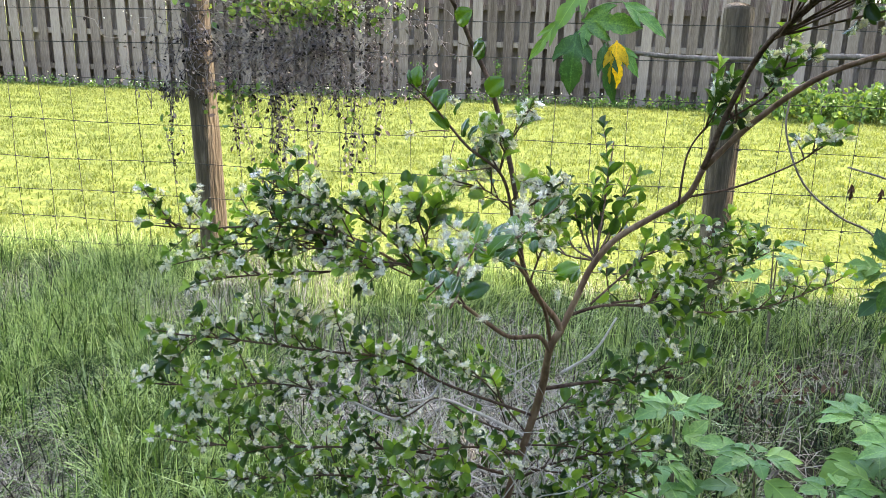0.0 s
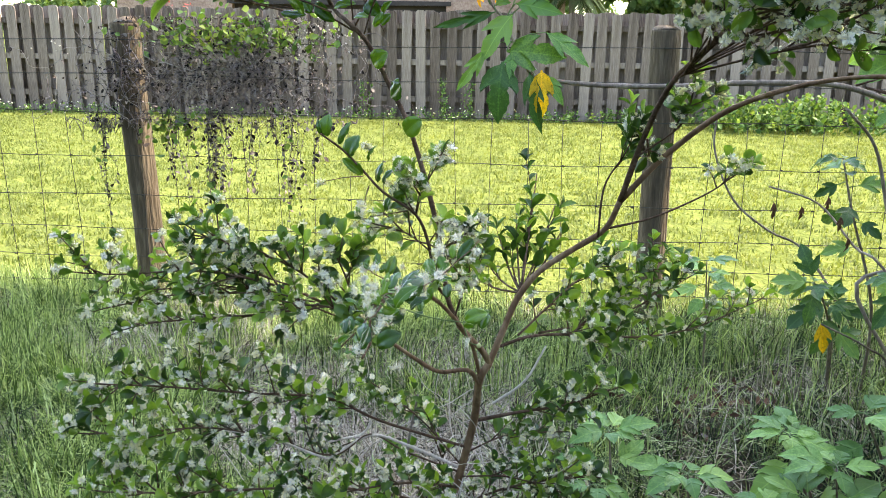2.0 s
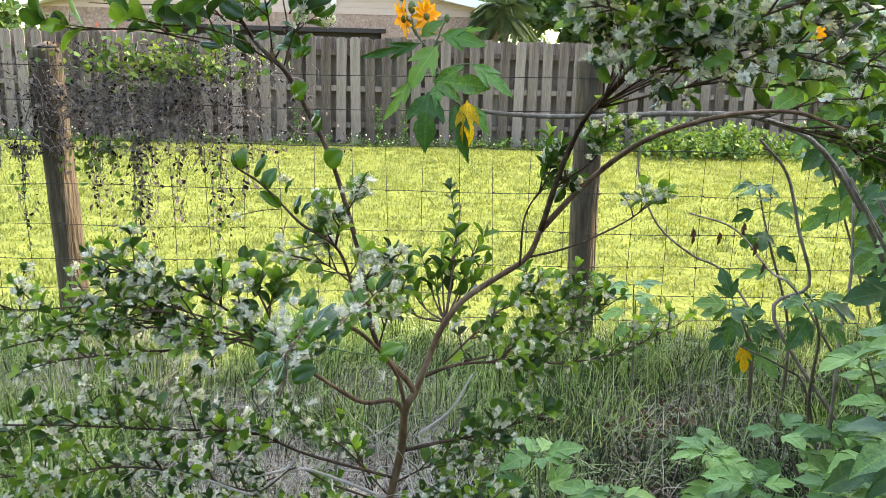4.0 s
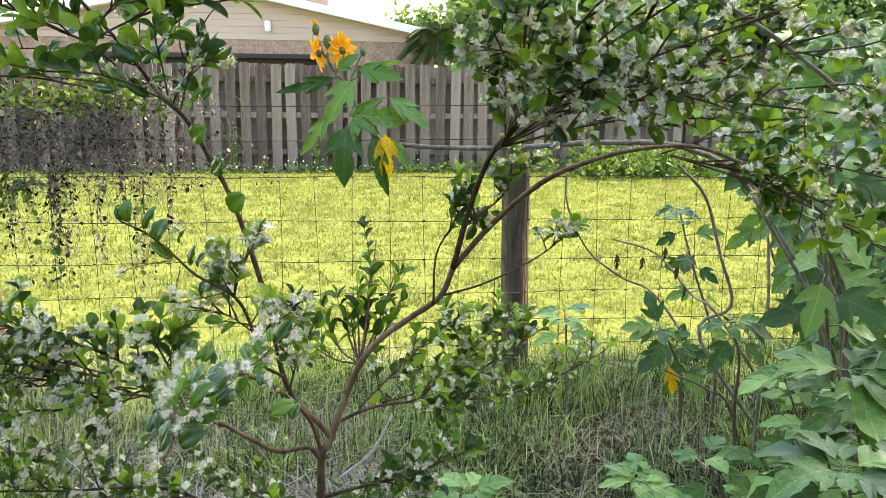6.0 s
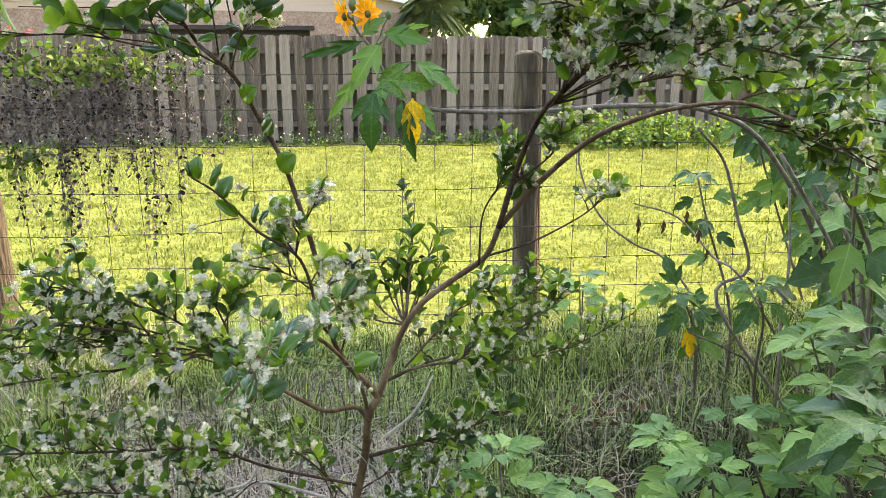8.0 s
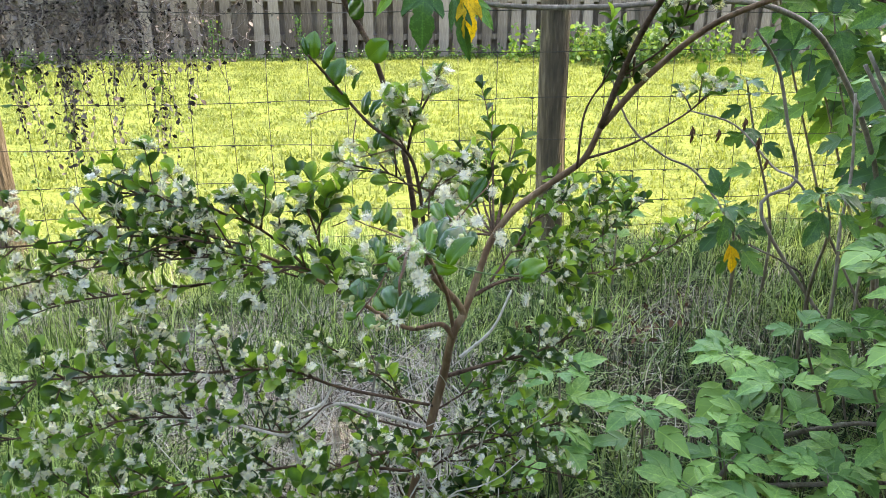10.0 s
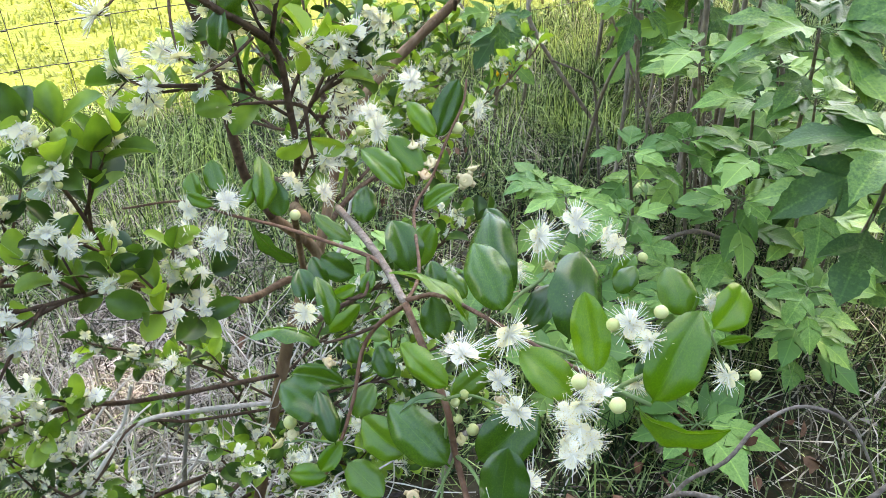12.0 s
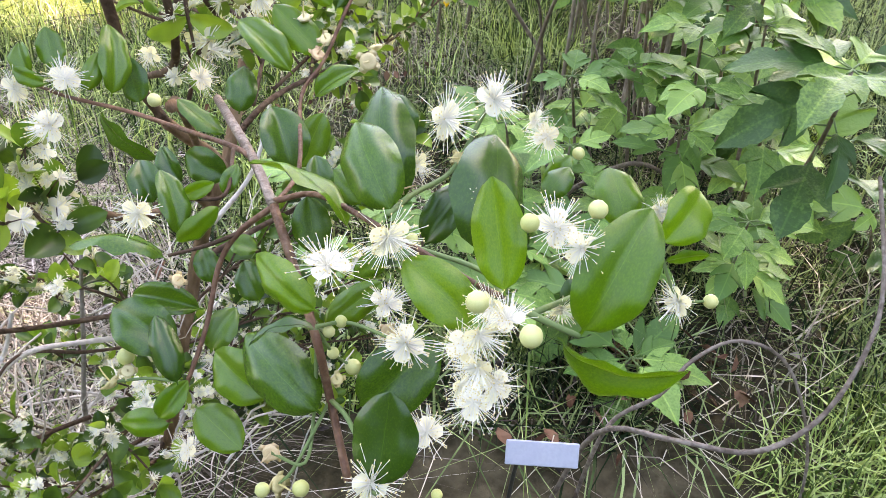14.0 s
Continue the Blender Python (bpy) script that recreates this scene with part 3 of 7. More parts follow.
def build_vine():
    vine = thing("dead_vine", (0, 0, 0), "tangled dead grey-brown vine with some green leaves on wire", "vine")
    bm = bmesh.new()
    leaves, greens = [], []

    def strand(p, d, steps, step, down, r, wild=0.75, big=1.0):
        pts = [Vector(p)]
        d = Vector(d)
        for _ in range(steps):
            d = (d + rand_dir() * wild + Vector((0, 0, -down))).normalized()
            q = pts[-1] + d * step
            q.y = FENCE_Y - 0.06 + (q.y - FENCE_Y + 0.06) * 0.7
            q.z = min(q.z, 1.43) if wild < 0.6 else min(max(q.z, 1.01 - 0.16 * rng.random() ** 3), 1.43)
            pts.append(q)
            if rng.random() < (0.54 if wild > 0.6 else 0.9):
                s = rng.uniform(0.010, 0.024) * big * (1.5 if wild < 0.6 else 1.0)
                leaves.append(basis(q, rand_dir(-0.6), rand_dir(), s, s * rng.uniform(0.35, 0.8)))
        tube(bm, pts, r, r * 0.5, 4, 0.0, 1)
    for _ in range(430):
        x = rng.gauss(-0.86, 0.27)
        thin = 1 if x < -0.1 else 0.4
        z = min(1.4, rng.gauss(1.23, 0.09))
        if rng.random() < thin:
            strand((x, FENCE_Y - 0.06 + rng.uniform(-0.05, 0.05), z), (rng.uniform(-1, 1), 0, rng.uniform(-0.4, 0.3)), rng.randint(6, 14), 0.034, 0.03,
                   rng.uniform(0.0008, 0.0019))
    for x, low, k in ((-1.40, 0.50, 5), (-0.92, 0.48, 20), (-0.745, 0.52, 6), (-0.59, 0.50, 9), (-1.09, 0.62, 8), (-1.02, 0.78, 7), (-0.84, 0.8, 5), (-0.67, 0.8, 5), (-0.48, 0.72, 5), (-0.36, 0.88, 4), (-1.22, 0.80, 4)):
        for _ in range(k):
            n = int((1.02 - low) / 0.03 * rng.uniform(0.5, 1))
            strand((x + rng.gauss(0, 0.016), FENCE_Y - 0.06, rng.uniform(0.98, 1.1)), (0, 0, -1), n, 0.030, 0.9, 0.0013, 0.55, 0.9)
    for _ in range(6):
        strand((-1.3, FENCE_Y - 0.1, 1.3), (0.2, -0.2, -1), 26, 0.035, 0.5, 0.003)
    for _ in range(520):
        x, z = rng.gauss(-0.80, 0.20), rng.gauss(1.36, 0.045)
        s = rng.uniform(0.016, 0.042)
        if x < 0.2:
            greens.append(basis((x, FENCE_Y - 0.06 + rng.uniform(-0.08, 0.08), z), rand_dir(-0.2), rand_dir(0.6), s, s * 0.9))
    for _ in range(70):
        x, z = rng.gauss(-1.08, 0.07), rng.gauss(0.98, 0.035)
        s = rng.uniform(0.02, 0.045)
        greens.append(basis((x, FENCE_Y - 0.08, z), rand_dir(-0.2), rand_dir(0.6), s, s * 0.9))
    for _ in range(40):
        x, z = rng.choice((-0.92, -1.09, -0.59, -1.4)) + rng.gauss(0, 0.03), rng.uniform(0.45, 0.95)
        s = rng.uniform(0.02, 0.045)
        greens.append(basis((x, FENCE_Y - 0.08, z), rand_dir(-0.6), rand_dir(), s, s * 0.8))
    part("vine_stem", bm, VINE, vine)
    bm = bmesh.new()
    for _ in range(40):
        strand((rng.gauss(-1.02, 0.3), FENCE_Y - 0.08 + rng.uniform(-0.04, 0.03), rng.gauss(1.24, 0.08)), (rng.uniform(-1, 1), 0, rng.uniform(-0.8, 0.5)), rng.randint(6, 12), 0.04, 0.05,
               rng.uniform(0.0016, 0.0028), 0.7)
    part("vine_stem", bm, DEAD_TWIG, vine, "pale bare vine stem")
    tagged(scattered("dead_leaf", quick_leaf(), leaves, VINE_DEAD, vine), "shrivelled dark brown vine leaves", kind="stuff")
    tagged(scattered("green_leaf", quick_leaf(), greens, VINE_GREEN, vine), "small living green vine leaves", kind="stuff")
    fluff = []
    for _ in range(200):
        p = Vector((rng.gauss(-1.5, 0.07), FENCE_Y - 0.05, rng.gauss(1.30, 0.03))) if rng.random() < 0.05 else Vector((rng.gauss(-0.52, 0.10), FENCE_Y - 0.06, rng.gauss(1.35, 0.04)))
        fluff.append(basis(p, rand_dir(), rand_dir(), rng.uniform(0.002, 0.0042)))
    tagged(scattered("seed_head", ball(4, 6), fluff, BLEACHED, vine), "pale fluffy seed heads", kind="stuff")


build_vine()

# ---- board fence ----
BOARD_Y = 12.3


def build_board_fence():
    fence = thing("board_fence", (0, BOARD_Y, 0.13), "weathered grey wooden shadowbox board fence", "fence")

    def picket_mesh(seed):
        bm = bmesh.new()
        r = random.Random(seed)
        w, h = 0.074, 1.60 + r.uniform(-0.012, 0.012)
        prof = [(-w, 0), (w, 0), (w, h - 0.03), (w - 0.03, h), (-w + 0.03, h), (-w, h - 0.03)]
        warp = r.uniform(-0.006, 0.006)
        a = [bm.verts.new((x + warp * z, -0.009, z)) for x, z in prof]
        b = [bm.verts.new((x + warp * z, 0.009, z)) for x, z in prof]
        bm.faces.new(a)
        bm.faces.new(b[::-1])
        for i in range(6):
            j = (i + 1) % 6
            bm.faces.new((a[j], a[i], b[i], b[j]))
        mesh = bpy.data.meshes.new("picket")
        bm.to_mesh(mesh)
        bm.free()
        return finish(mesh, BOARD, False)
    kinds = [picket_mesh(s) for s in range(6)]
    for k in range(-42, 46):
        x = k * 0.225
        m = pose(x + rng.uniform(-0.012, 0.012), -0.055, 0.0 + rng.uniform(-0.012, 0.02), 0, rng.uniform(-0.6, 0.6), 0)
        placed("picket", kinds[k % 6], m, fence)
        m = pose(x + 0.1125 + rng.uniform(-0.012, 0.012), 0.055, rng.uniform(-0.012, 0.02), 0, rng.uniform(-0.6, 0.6), 0)
        placed("picket", kinds[(k + 3) % 6], m @ Matrix.Diagonal((1.36, 1, 1, 1)), fence)
    for z in (0.3, 0.85, 1.38):
        bm = bmesh.new()
        box(bm, -9.6, 10.3, -0.044, 0.044, z - 0.04, z + 0.04)
        part("rail", bm, BOARD, fence, smooth=False)
    for i in range(9):
        bm = bmesh.new()
        x = -9.4 + i * 2.43
        box(bm, x - 0.045, x + 0.045, 0.07, 0.16, 0, 1.52)
        part("fence_post", bm, BOARD, fence, smooth=False)


build_board_fence()


def leafy(name, label, category, spots, size, mat, blossoms=0, kind="", stems=GREEN_STEM):
    """A low weed patch: short stalks with many small leaves, some with pale blossoms."""
    ob = thing(name, (0, 0, 0), label, category, kind=kind)
    bm = bmesh.new()
    leaves, heads = [], []
    for x, y, h, n in spots:
        z = land(x, y)
        top = Vector((x + rng.uniform(-0.08, 0.08), y + rng.uniform(-0.08, 0.08), z + h))
        tube(bm, [(x, y, z - 0.02), top], 0.004, 0.002, 4, 0.0, 1)
        for _ in range(n):
            t = rng.uniform(0.15, 1)
            p = Vector((x, y, z)).lerp(top, t) + rand_dir() * rng.uniform(0, 0.09)
            s = size * rng.uniform(0.6, 1.3)
            leaves.append(basis(p, rand_dir(0.15), rand_dir(0.8), s, s * 0.8))
        for _ in range(blossoms):
            if rng.random() < 0.6:
                p = top + rand_dir() * 0.05
                heads.append(basis(p, rand_dir(), rand_dir(), rng.uniform(0.008, 0.014)))
    tagged(part("stalk", bm, stems, ob), kind="stuff")
    tagged(scattered("leaf", quick_leaf(), leaves, mat, ob), label, kind="stuff")
    if heads:
        tagged(scattered("blossom", ball(4, 6), heads, PETAL, ob), "tiny white weed blossoms", kind="stuff")
    return ob


leafy("weed_strip", "white-flowered weeds along the foot of the board fence", "weeds",
      [(rng.uniform(-9, 1.5), rng.uniform(11.8, 12.15), rng.uniform(0.04, 0.17), 7) for _ in range(260)], 0.04, HEDGE_LEAF, 1)
leafy("weed_strip", "white-flowered weeds along the foot of the board fence", "weeds",
      [(rng.uniform(1.0, 5.5), rng.uniform(11.8, 12.15), rng.uniform(0.06, 0.22), 9) for _ in range(110)], 0.05, HEDGE_LEAF, 0)
leafy("low_bush", "low green leafy bush before the board fence", "bush",
      [(rng.gauss(4.5, 0.75), rng.gauss(11.4, 0.3), rng.uniform(0.15, 0.55), 22) for _ in range(130)], 0.075, HEDGE_LEAF)
for bx in (0.05, -0.35, -1.5):
    leafy("tall_weed", "tall pale green weed against the board fence", "weed",
          [(bx + rng.gauss(0, 0.05), 12.05, rng.uniform(0.5, 0.75), 30) for _ in range(3)], 0.045, HEDGE_LEAF)

# ---- house ----


def build_house():
    y = 17.0
    house = thing("house", (-2.7, y, 0.1), "cream-sided low gable house with tan stonework behind the fence", "house")
    x0, x1, peak = -4.75, 4.65, 0.0
    eave, top, band, open_top = 2.30, 3.25, 2.24, 1.93

    def slab(name, mat, pts, y0, y1, label=""):
        bm = bmesh.new()
        a = [bm.verts.new((px, y0, pz)) for px, pz in pts]
        b = [bm.verts.new((px, y1, pz)) for px, pz in pts]
        bm.faces.new(a)
        bm.faces.new(b[::-1])
        for i in range(len(pts)):
            j = (i + 1) % len(pts)
            bm.faces.new((a[j], a[i], b[i], b[j]))
        return part(name, bm, mat, house, label, False)
    slab("stone_wall", STONE, [(x0, 0), (-2.3, 0), (-2.3, open_top), (2.2, open_top), (2.2, 0), (x1, 0), (x1, band), (x0, band)], 0, 0.25, "tan stone-clad lower wall")
    # near-black sheet: the shade inside the opening is put into its colour
    slab("garage_opening", DARK, [(-2.3, 0), (2.2, 0), (2.2, open_top), (-2.3, open_top)], 0.18, 0.24, "dark brown garage door with shade painted into its colour")
    slab("lintel", DARK, [(-2.4, open_top - 0.06), (2.3, open_top - 0.06), (2.3, open_top + 0.03), (-2.4, open_top + 0.03)], -0.03, 0.02, "dark lintel over the opening")
    n = 8
    for i in range(n):
        za, zb = band + (top + 0.02 - band) * i / n, band + (top + 0.02 - band) * (i + 1) / n
        ka, kb = (min(1.0, max(0.004, (top + 0.03 - q) / (top - eave))) for q in (za, zb - 0.004))
        slab("siding_course", SIDING, [(x0 * ka, za), (x1 * ka, za), (x1 * kb, zb - 0.004), (x0 * kb, zb - 0.004)], -0.012 + 0.006 * (i % 2), 0.22)
    over = 0.35
    for s, xe in ((-1, x0 - over), (1, x1 + over)):
        k = (top - eave) / abs(x1)
        ze = top - k * abs(xe)
        slab("fascia", FASCIA, [(0, top), (xe, ze), (xe, ze + 0.16), (0, top + 0.16)][::s], -0.32, -0.28, "white painted roof edge")
        slab("roof", ROOFING, [(0, top + 0.10), (xe, ze + 0.10), (xe, ze + 0.155), (0, top + 0.155)][::s], -0.279, 9.0)
        slab("soffit", FASCIA, [(0, top - 0.0), (xe, ze - 0.0), (xe, ze + 0.03), (0, top + 0.03)][::s], -0.279, -0.014)
    for s in (x0, x1 - 0.25):
        bm = bmesh.new()
        box(bm, s, s + 0.25, 0.26, 8.8, 0, eave)
        part("side_wall", bm, SIDING, house, smooth=False)
    bm = bmesh.new()
    box(bm, 1.16, 1.28, -0.10, -0.02, 2.40, 2.62, 0.02)
    part("wall_light", bm, FASCIA, house, "small white wall light")
    bm = bmesh.new()
    box(bm, 1.55, 2.35, 3.2, 3.9, 2.4, 3.75)
    part("chimney", bm, STONE, house, "brown brick chimney", False)


build_house()


def build_palm(x, y, h, reach, label):
    palm = thing("palm", (x, y, 0.12), label, "palm")
    bm = bmesh.new()
    tube(bm, [(0, 0, -0.05), (0.04, 0, h * 0.5), (0, 0, h)], 0.07, 0.06, 10, 0.06)
    part("trunk", bm, TREE_BARK, palm)
    for i in range(38):
        a = i * 2.4 + rng.uniform(-0.2, 0.2)
        el = rng.uniform(-0.5, 1.2)
        d = Vector((math.cos(a) * math.cos(el), math.sin(a) * math.cos(el), math.sin(el)))
        bm = bmesh.new()
        pts = [Vector((0, 0, h)) + d * reach * t + Vector((0, 0, -0.75 * reach * t * t)) for t in (0, 0.3, 0.6, 1)]
        path = tube(bm, pts, 0.012, 0.004, 5, 0.0, 8)
        for j, p in enumerate(path[3:]):
            for s in (-1, 1):
                side = d.cross(Vector((0, 0, 1))).normalized() * s
                tip = p + side * 0.38 * reach * math.sin(0.5 + j / len(path) * 2.4) + d * 0.2 + Vector((0, 0, -0.16))
                q = p + d * 0.05
                bm.faces.new([bm.verts.new(v) for v in (p, p.lerp(tip, 0.5) + d * 0.03, tip, p.lerp(tip, 0.5) - d * 0.02)])
        part("frond", bm, PALM_LEAF, palm)


build_palm(2.0, 16.4, 2.35, 0.72, "small feathery palm beside the house")


def build_tree(x, y, h, spread, label, n=2600, leaf=0.22, trunk=0.16, lean=(0, 0)):
    tree = thing("tree", (x, y, 0.1), label, "tree")
    bm = bmesh.new()
    mats = []
    crown = Vector((lean[0], lean[1], h * 0.68))
    tube(bm, [(0, 0, -0.1), (lean[0] * 0.2, lean[1] * 0.2, h * 0.25), (lean[0] * 0.6, lean[1] * 0.6, h * 0.5), crown], trunk, trunk * 0.45, 9, 0.05)
    tips = []
    for i in range(16):
        d = rand_dir(0.3)
        tip = crown + Vector((d.x * spread, d.y * spread, d.z * h * 0.3))
        mid = crown.lerp(tip, 0.5) + Vector((0, 0, 0.15))
        tube(bm, [crown * 0.85 + Vector((0, 0, h * 0.02)), mid, tip], trunk * 0.35, trunk * 0.06, 5, 0.05, 3)
        tips += [tip, mid.lerp(tip, 0.6)]
    for _ in range(n):
        c = rng.choice(tips)
        p = c + rand_dir() * spread * 0.33 * rng.random() ** 0.5
        s = leaf * rng.uniform(0.6, 1.3)
        mats.append(basis(p, rand_dir(-0.3), rand_dir(0.6), s, s * 0.7))
    part("trunk", bm, TREE_BARK, tree)
    tagged(scattered("crown", quick_leaf(), mats, FAR_LEAF, tree), "uneven crown of green leaves", kind="stuff")


build_tree(3.2, 27, 3.9, 1.8, "hazy green tree behind the house")
build_tree(6.5, 24, 4.6, 2.2, "green tree behind the board fence")
build_tree(11, 26, 6, 3, "green tree behind the board fence")
build_tree(8.2, 19, 4.2, 2.0, "leafy green tree behind the board fence", 6500, 0.22)
build_tree(4.1, 18.6, 3.7, 1.7, "leafy green tree behind the board fence", 6000, 0.2, 0.1)
build_tree(6.4, 17.6, 3.9, 1.9, "leafy green tree behind the board fence", 7000, 0.2, 0.1)
build_tree(5.2, 21.0, 4.8, 2.2, "leafy green tree behind the board fence", 7000, 0.24, 0.14)
build_tree(15, 21, 6.0, 3.0, "leafy green tree behind the board fence", 3400, 0.24)
build_tree(10.4, 18, 4.2, 2.0, "leafy green tree behind the board fence", 6500, 0.22)
build_tree(12.5, 20, 5.2, 2.6, "leafy green tree behind the board fence", 6500, 0.25)
build_tree(8.9, 16.4, 3.2, 1.5, "leafy green tree behind the board fence", 5500, 0.19, 0.09)
build_tree(11.2, 16.2, 3.3, 1.7, "leafy green tree behind the board fence", 5500, 0.19, 0.09)
build_tree(-10.5, 22, 5.2, 2.4, "green tree beside the house")
build_tree(-7.6, 14.6, 2.3, 0.9, "bright green shrub tree behind the board fence", 900, 0.14, 0.05)


def build_red_shrub():
    ob = thing("red_shrub", (-5.1, 14.0, 0.1), "shrub with red new leaves behind the fence", "shrub")
    bm = bmesh.new()
    mats = []
    for _ in range(9):
        d = rand_dir(1.0)
        tip = d * 0.5 + Vector((0, 0, 1.15))
        tube(bm, [(0, 0, 0), (d.x * 0.15, d.y * 0.15, 0.7), tip], 0.012, 0.004, 5, 0.0, 3)
        for _ in range(22):
            s = rng.uniform(0.05, 0.12)
            mats.append(basis(tip + rand_dir() * 0.16, rand_dir(0.3), rand_dir(), s, s * 0.35))
    part("branch", bm, TWIG, ob)
    tagged(scattered("foliage", quick_leaf(), mats, RED, ob), "slender red leaves", kind="stuff")


build_red_shrub()


# ---- unseen tree added to shade the near side of the fence ----
def build_shade_tree():
    """Added out of view, well to the side; its tall crown lies between the sun and the ground before the fence."""
    root = Vector((9.2, 0.2, 0.1))
    tree = thing("added_shade_tree", root, "unseen tree added to shade the ground before the fence", "tree")
    off = SUN_DIR / SUN_DIR.z
    bm = bmesh.new()
    tube(bm, [(0, 0, -0.2), (0.1, 0.1, 3.0), (-0.1, 0.0, 6.5), (0, 0.2, 11.0)], 0.38, 0.12, 14, 0.05)
    mats = []

    def spot(margin=0.0):
        gx, gy = rng.uniform(-5.0, 6.5), rng.uniform(-6.0, 3.3 - margin)
        z = (9.2 + rng.uniform(-0.9, 0.9) - gx) / off.x
        return gx, gy, Vector((gx + off.x * z, gy + off.y * z, z + 0.13)) - root
    for _ in range(36):
        gx, gy, c = spot(0.6)
        tube(bm, [(0, 0.1, max(2.0, c.z * 0.75)), Vector((0, 0.1, c.z * 0.85)).lerp(c, 0.5), c], 0.10, 0.015, 6, 0.05, 3)
    for _ in range(24000):
        gx, gy, c = spot()
        if gy > (2.88 if gx < -0.5 else 3.12) + 0.12 * math.sin(gx * 2.3) + 0.10 * math.sin(gx * 5.1 + 1):
            continue
        s = rng.uniform(0.17, 0.32)
        mats.append(basis(c, rand_dir(-0.2), rand_dir(0.5), s, s * 0.8))
    part("trunk", bm, TREE_BARK, tree)
    tagged(scattered("crown", quick_leaf(), mats, FAR_LEAF, tree), "dense tall crown of green leaves", kind="stuff")


build_shade_tree()


# ---- unseen wood added to block low sky light ----
def build_wood():
    root = Vector((0.0, -7.0, 0.1))
    wood = thing("sky_block_trees", root, "unseen row of tall leafy trees added to block low sky light", "trees", kind="stuff")
    bm = bmesh.new()
    mats = []
    for i in range(15):
        a = math.pi * (0.93 + 1.06 * i / 14)
        x, y = 8.2 * math.cos(a) * (1.0 + 0.12 * math.sin(i * 2.1)), 7.0 + 8.0 * math.sin(a) * (1.0 + 0.1 * math.cos(i * 1.7))
        h = 5.2 + 1.3 * math.sin(i * 1.3)
        tube(bm, [(x, y, -0.2), (x + 0.2, y + 0.1, h * 0.5), (x, y, h * 0.85)], 0.22, 0.06, 8, 0.05)
        for _ in range(700):
            d = rand_dir()
            z = h * (0.12 + 0.88 * rng.random())
            w = 2.0 * math.sin(math.pi * min(0.96, 0.14 + 0.86 * z / h)) * rng.random() ** 0.5
            s = rng.uniform(0.4, 0.75)
            mats.append(basis((x + d.x * w, y + d.y * w, z), rand_dir(-0.3), rand_dir(0.4), s, s * 0.8))
    part("trunks", bm, TREE_BARK, wood)
    tagged(scattered("crowns", quick_leaf(), mats, FAR_LEAF, wood), "dense green leaves", kind="stuff")


build_wood()

# ---- flowering shrub ----
def pillow_leaf(fold, curl, dome, wave):
    """A smooth oval leaf of length 1 and width 1: sunk midrib, domed halves, blunt tip, on a short stalk."""
    verts, uvs, faces = [], [], []
    cols = 11
    for i in range(15):
        t = i / 14
        if i < 2:
            w = 0.022
            t = (0.0, 0.05)[i]
        else:
            t = 0.05 + 0.95 * ((i - 1) / 13) ** (1.15 if i < 8 else 1.0)
            w = max(0.5 * math.sin(math.pi * min(1.0, ((t - 0.05) / 0.95)) ** 0.92) ** 0.54, 0.03)
        for k in range(cols):
            q = 2 * k / (cols - 1) - 1
            z = fold * w * (q * q + 0.02) ** 0.5 - dome * w * q * q - curl * (t - 0.3) ** 2 + wave * w * abs(q) ** 2 * math.sin(t * 15 + 2 * q)
            verts.append((q * w, t, z))
            uvs.append((0.5 + 0.5 * q, t))
        if i:
            b = (i - 1) * cols
            faces += [(b + k, b + k + 1, b + k + 1 + cols, b + k + cols) for k in range(cols - 1)]
    return np.array(verts), np.array(faces), np.array(uvs)


shrub = thing("flowering_shrub", (0.12, 1.52, 0.13), "open evergreen shrub with small oval leaves and white brush blossoms", "shrub")
SHRUB_AT = Matrix.Translation(-Vector(shrub.location))
LEAF_SHAPES = [pillow_leaf(f, c, d, w) for f, c, d, w in ((0.70, 0.30, 0.55, 0.07), (0.80, 0.45, 0.60, 0.08), (0.55, -0.22, 0.55, 0.07), (1.0, 0.3, 0.62, 0.06), (0.55, 0.55, 0.70, 0.09))]
LEAF_MESHES = [array_mesh("leaf", *s[:2], SHRUB_LEAF, True, s[2]) for s in LEAF_SHAPES]
BRIGHT_MESHES = [array_mesh("leaf", *s[:2], BRIGHT_LEAF, True, s[2]) for s in LEAF_SHAPES]


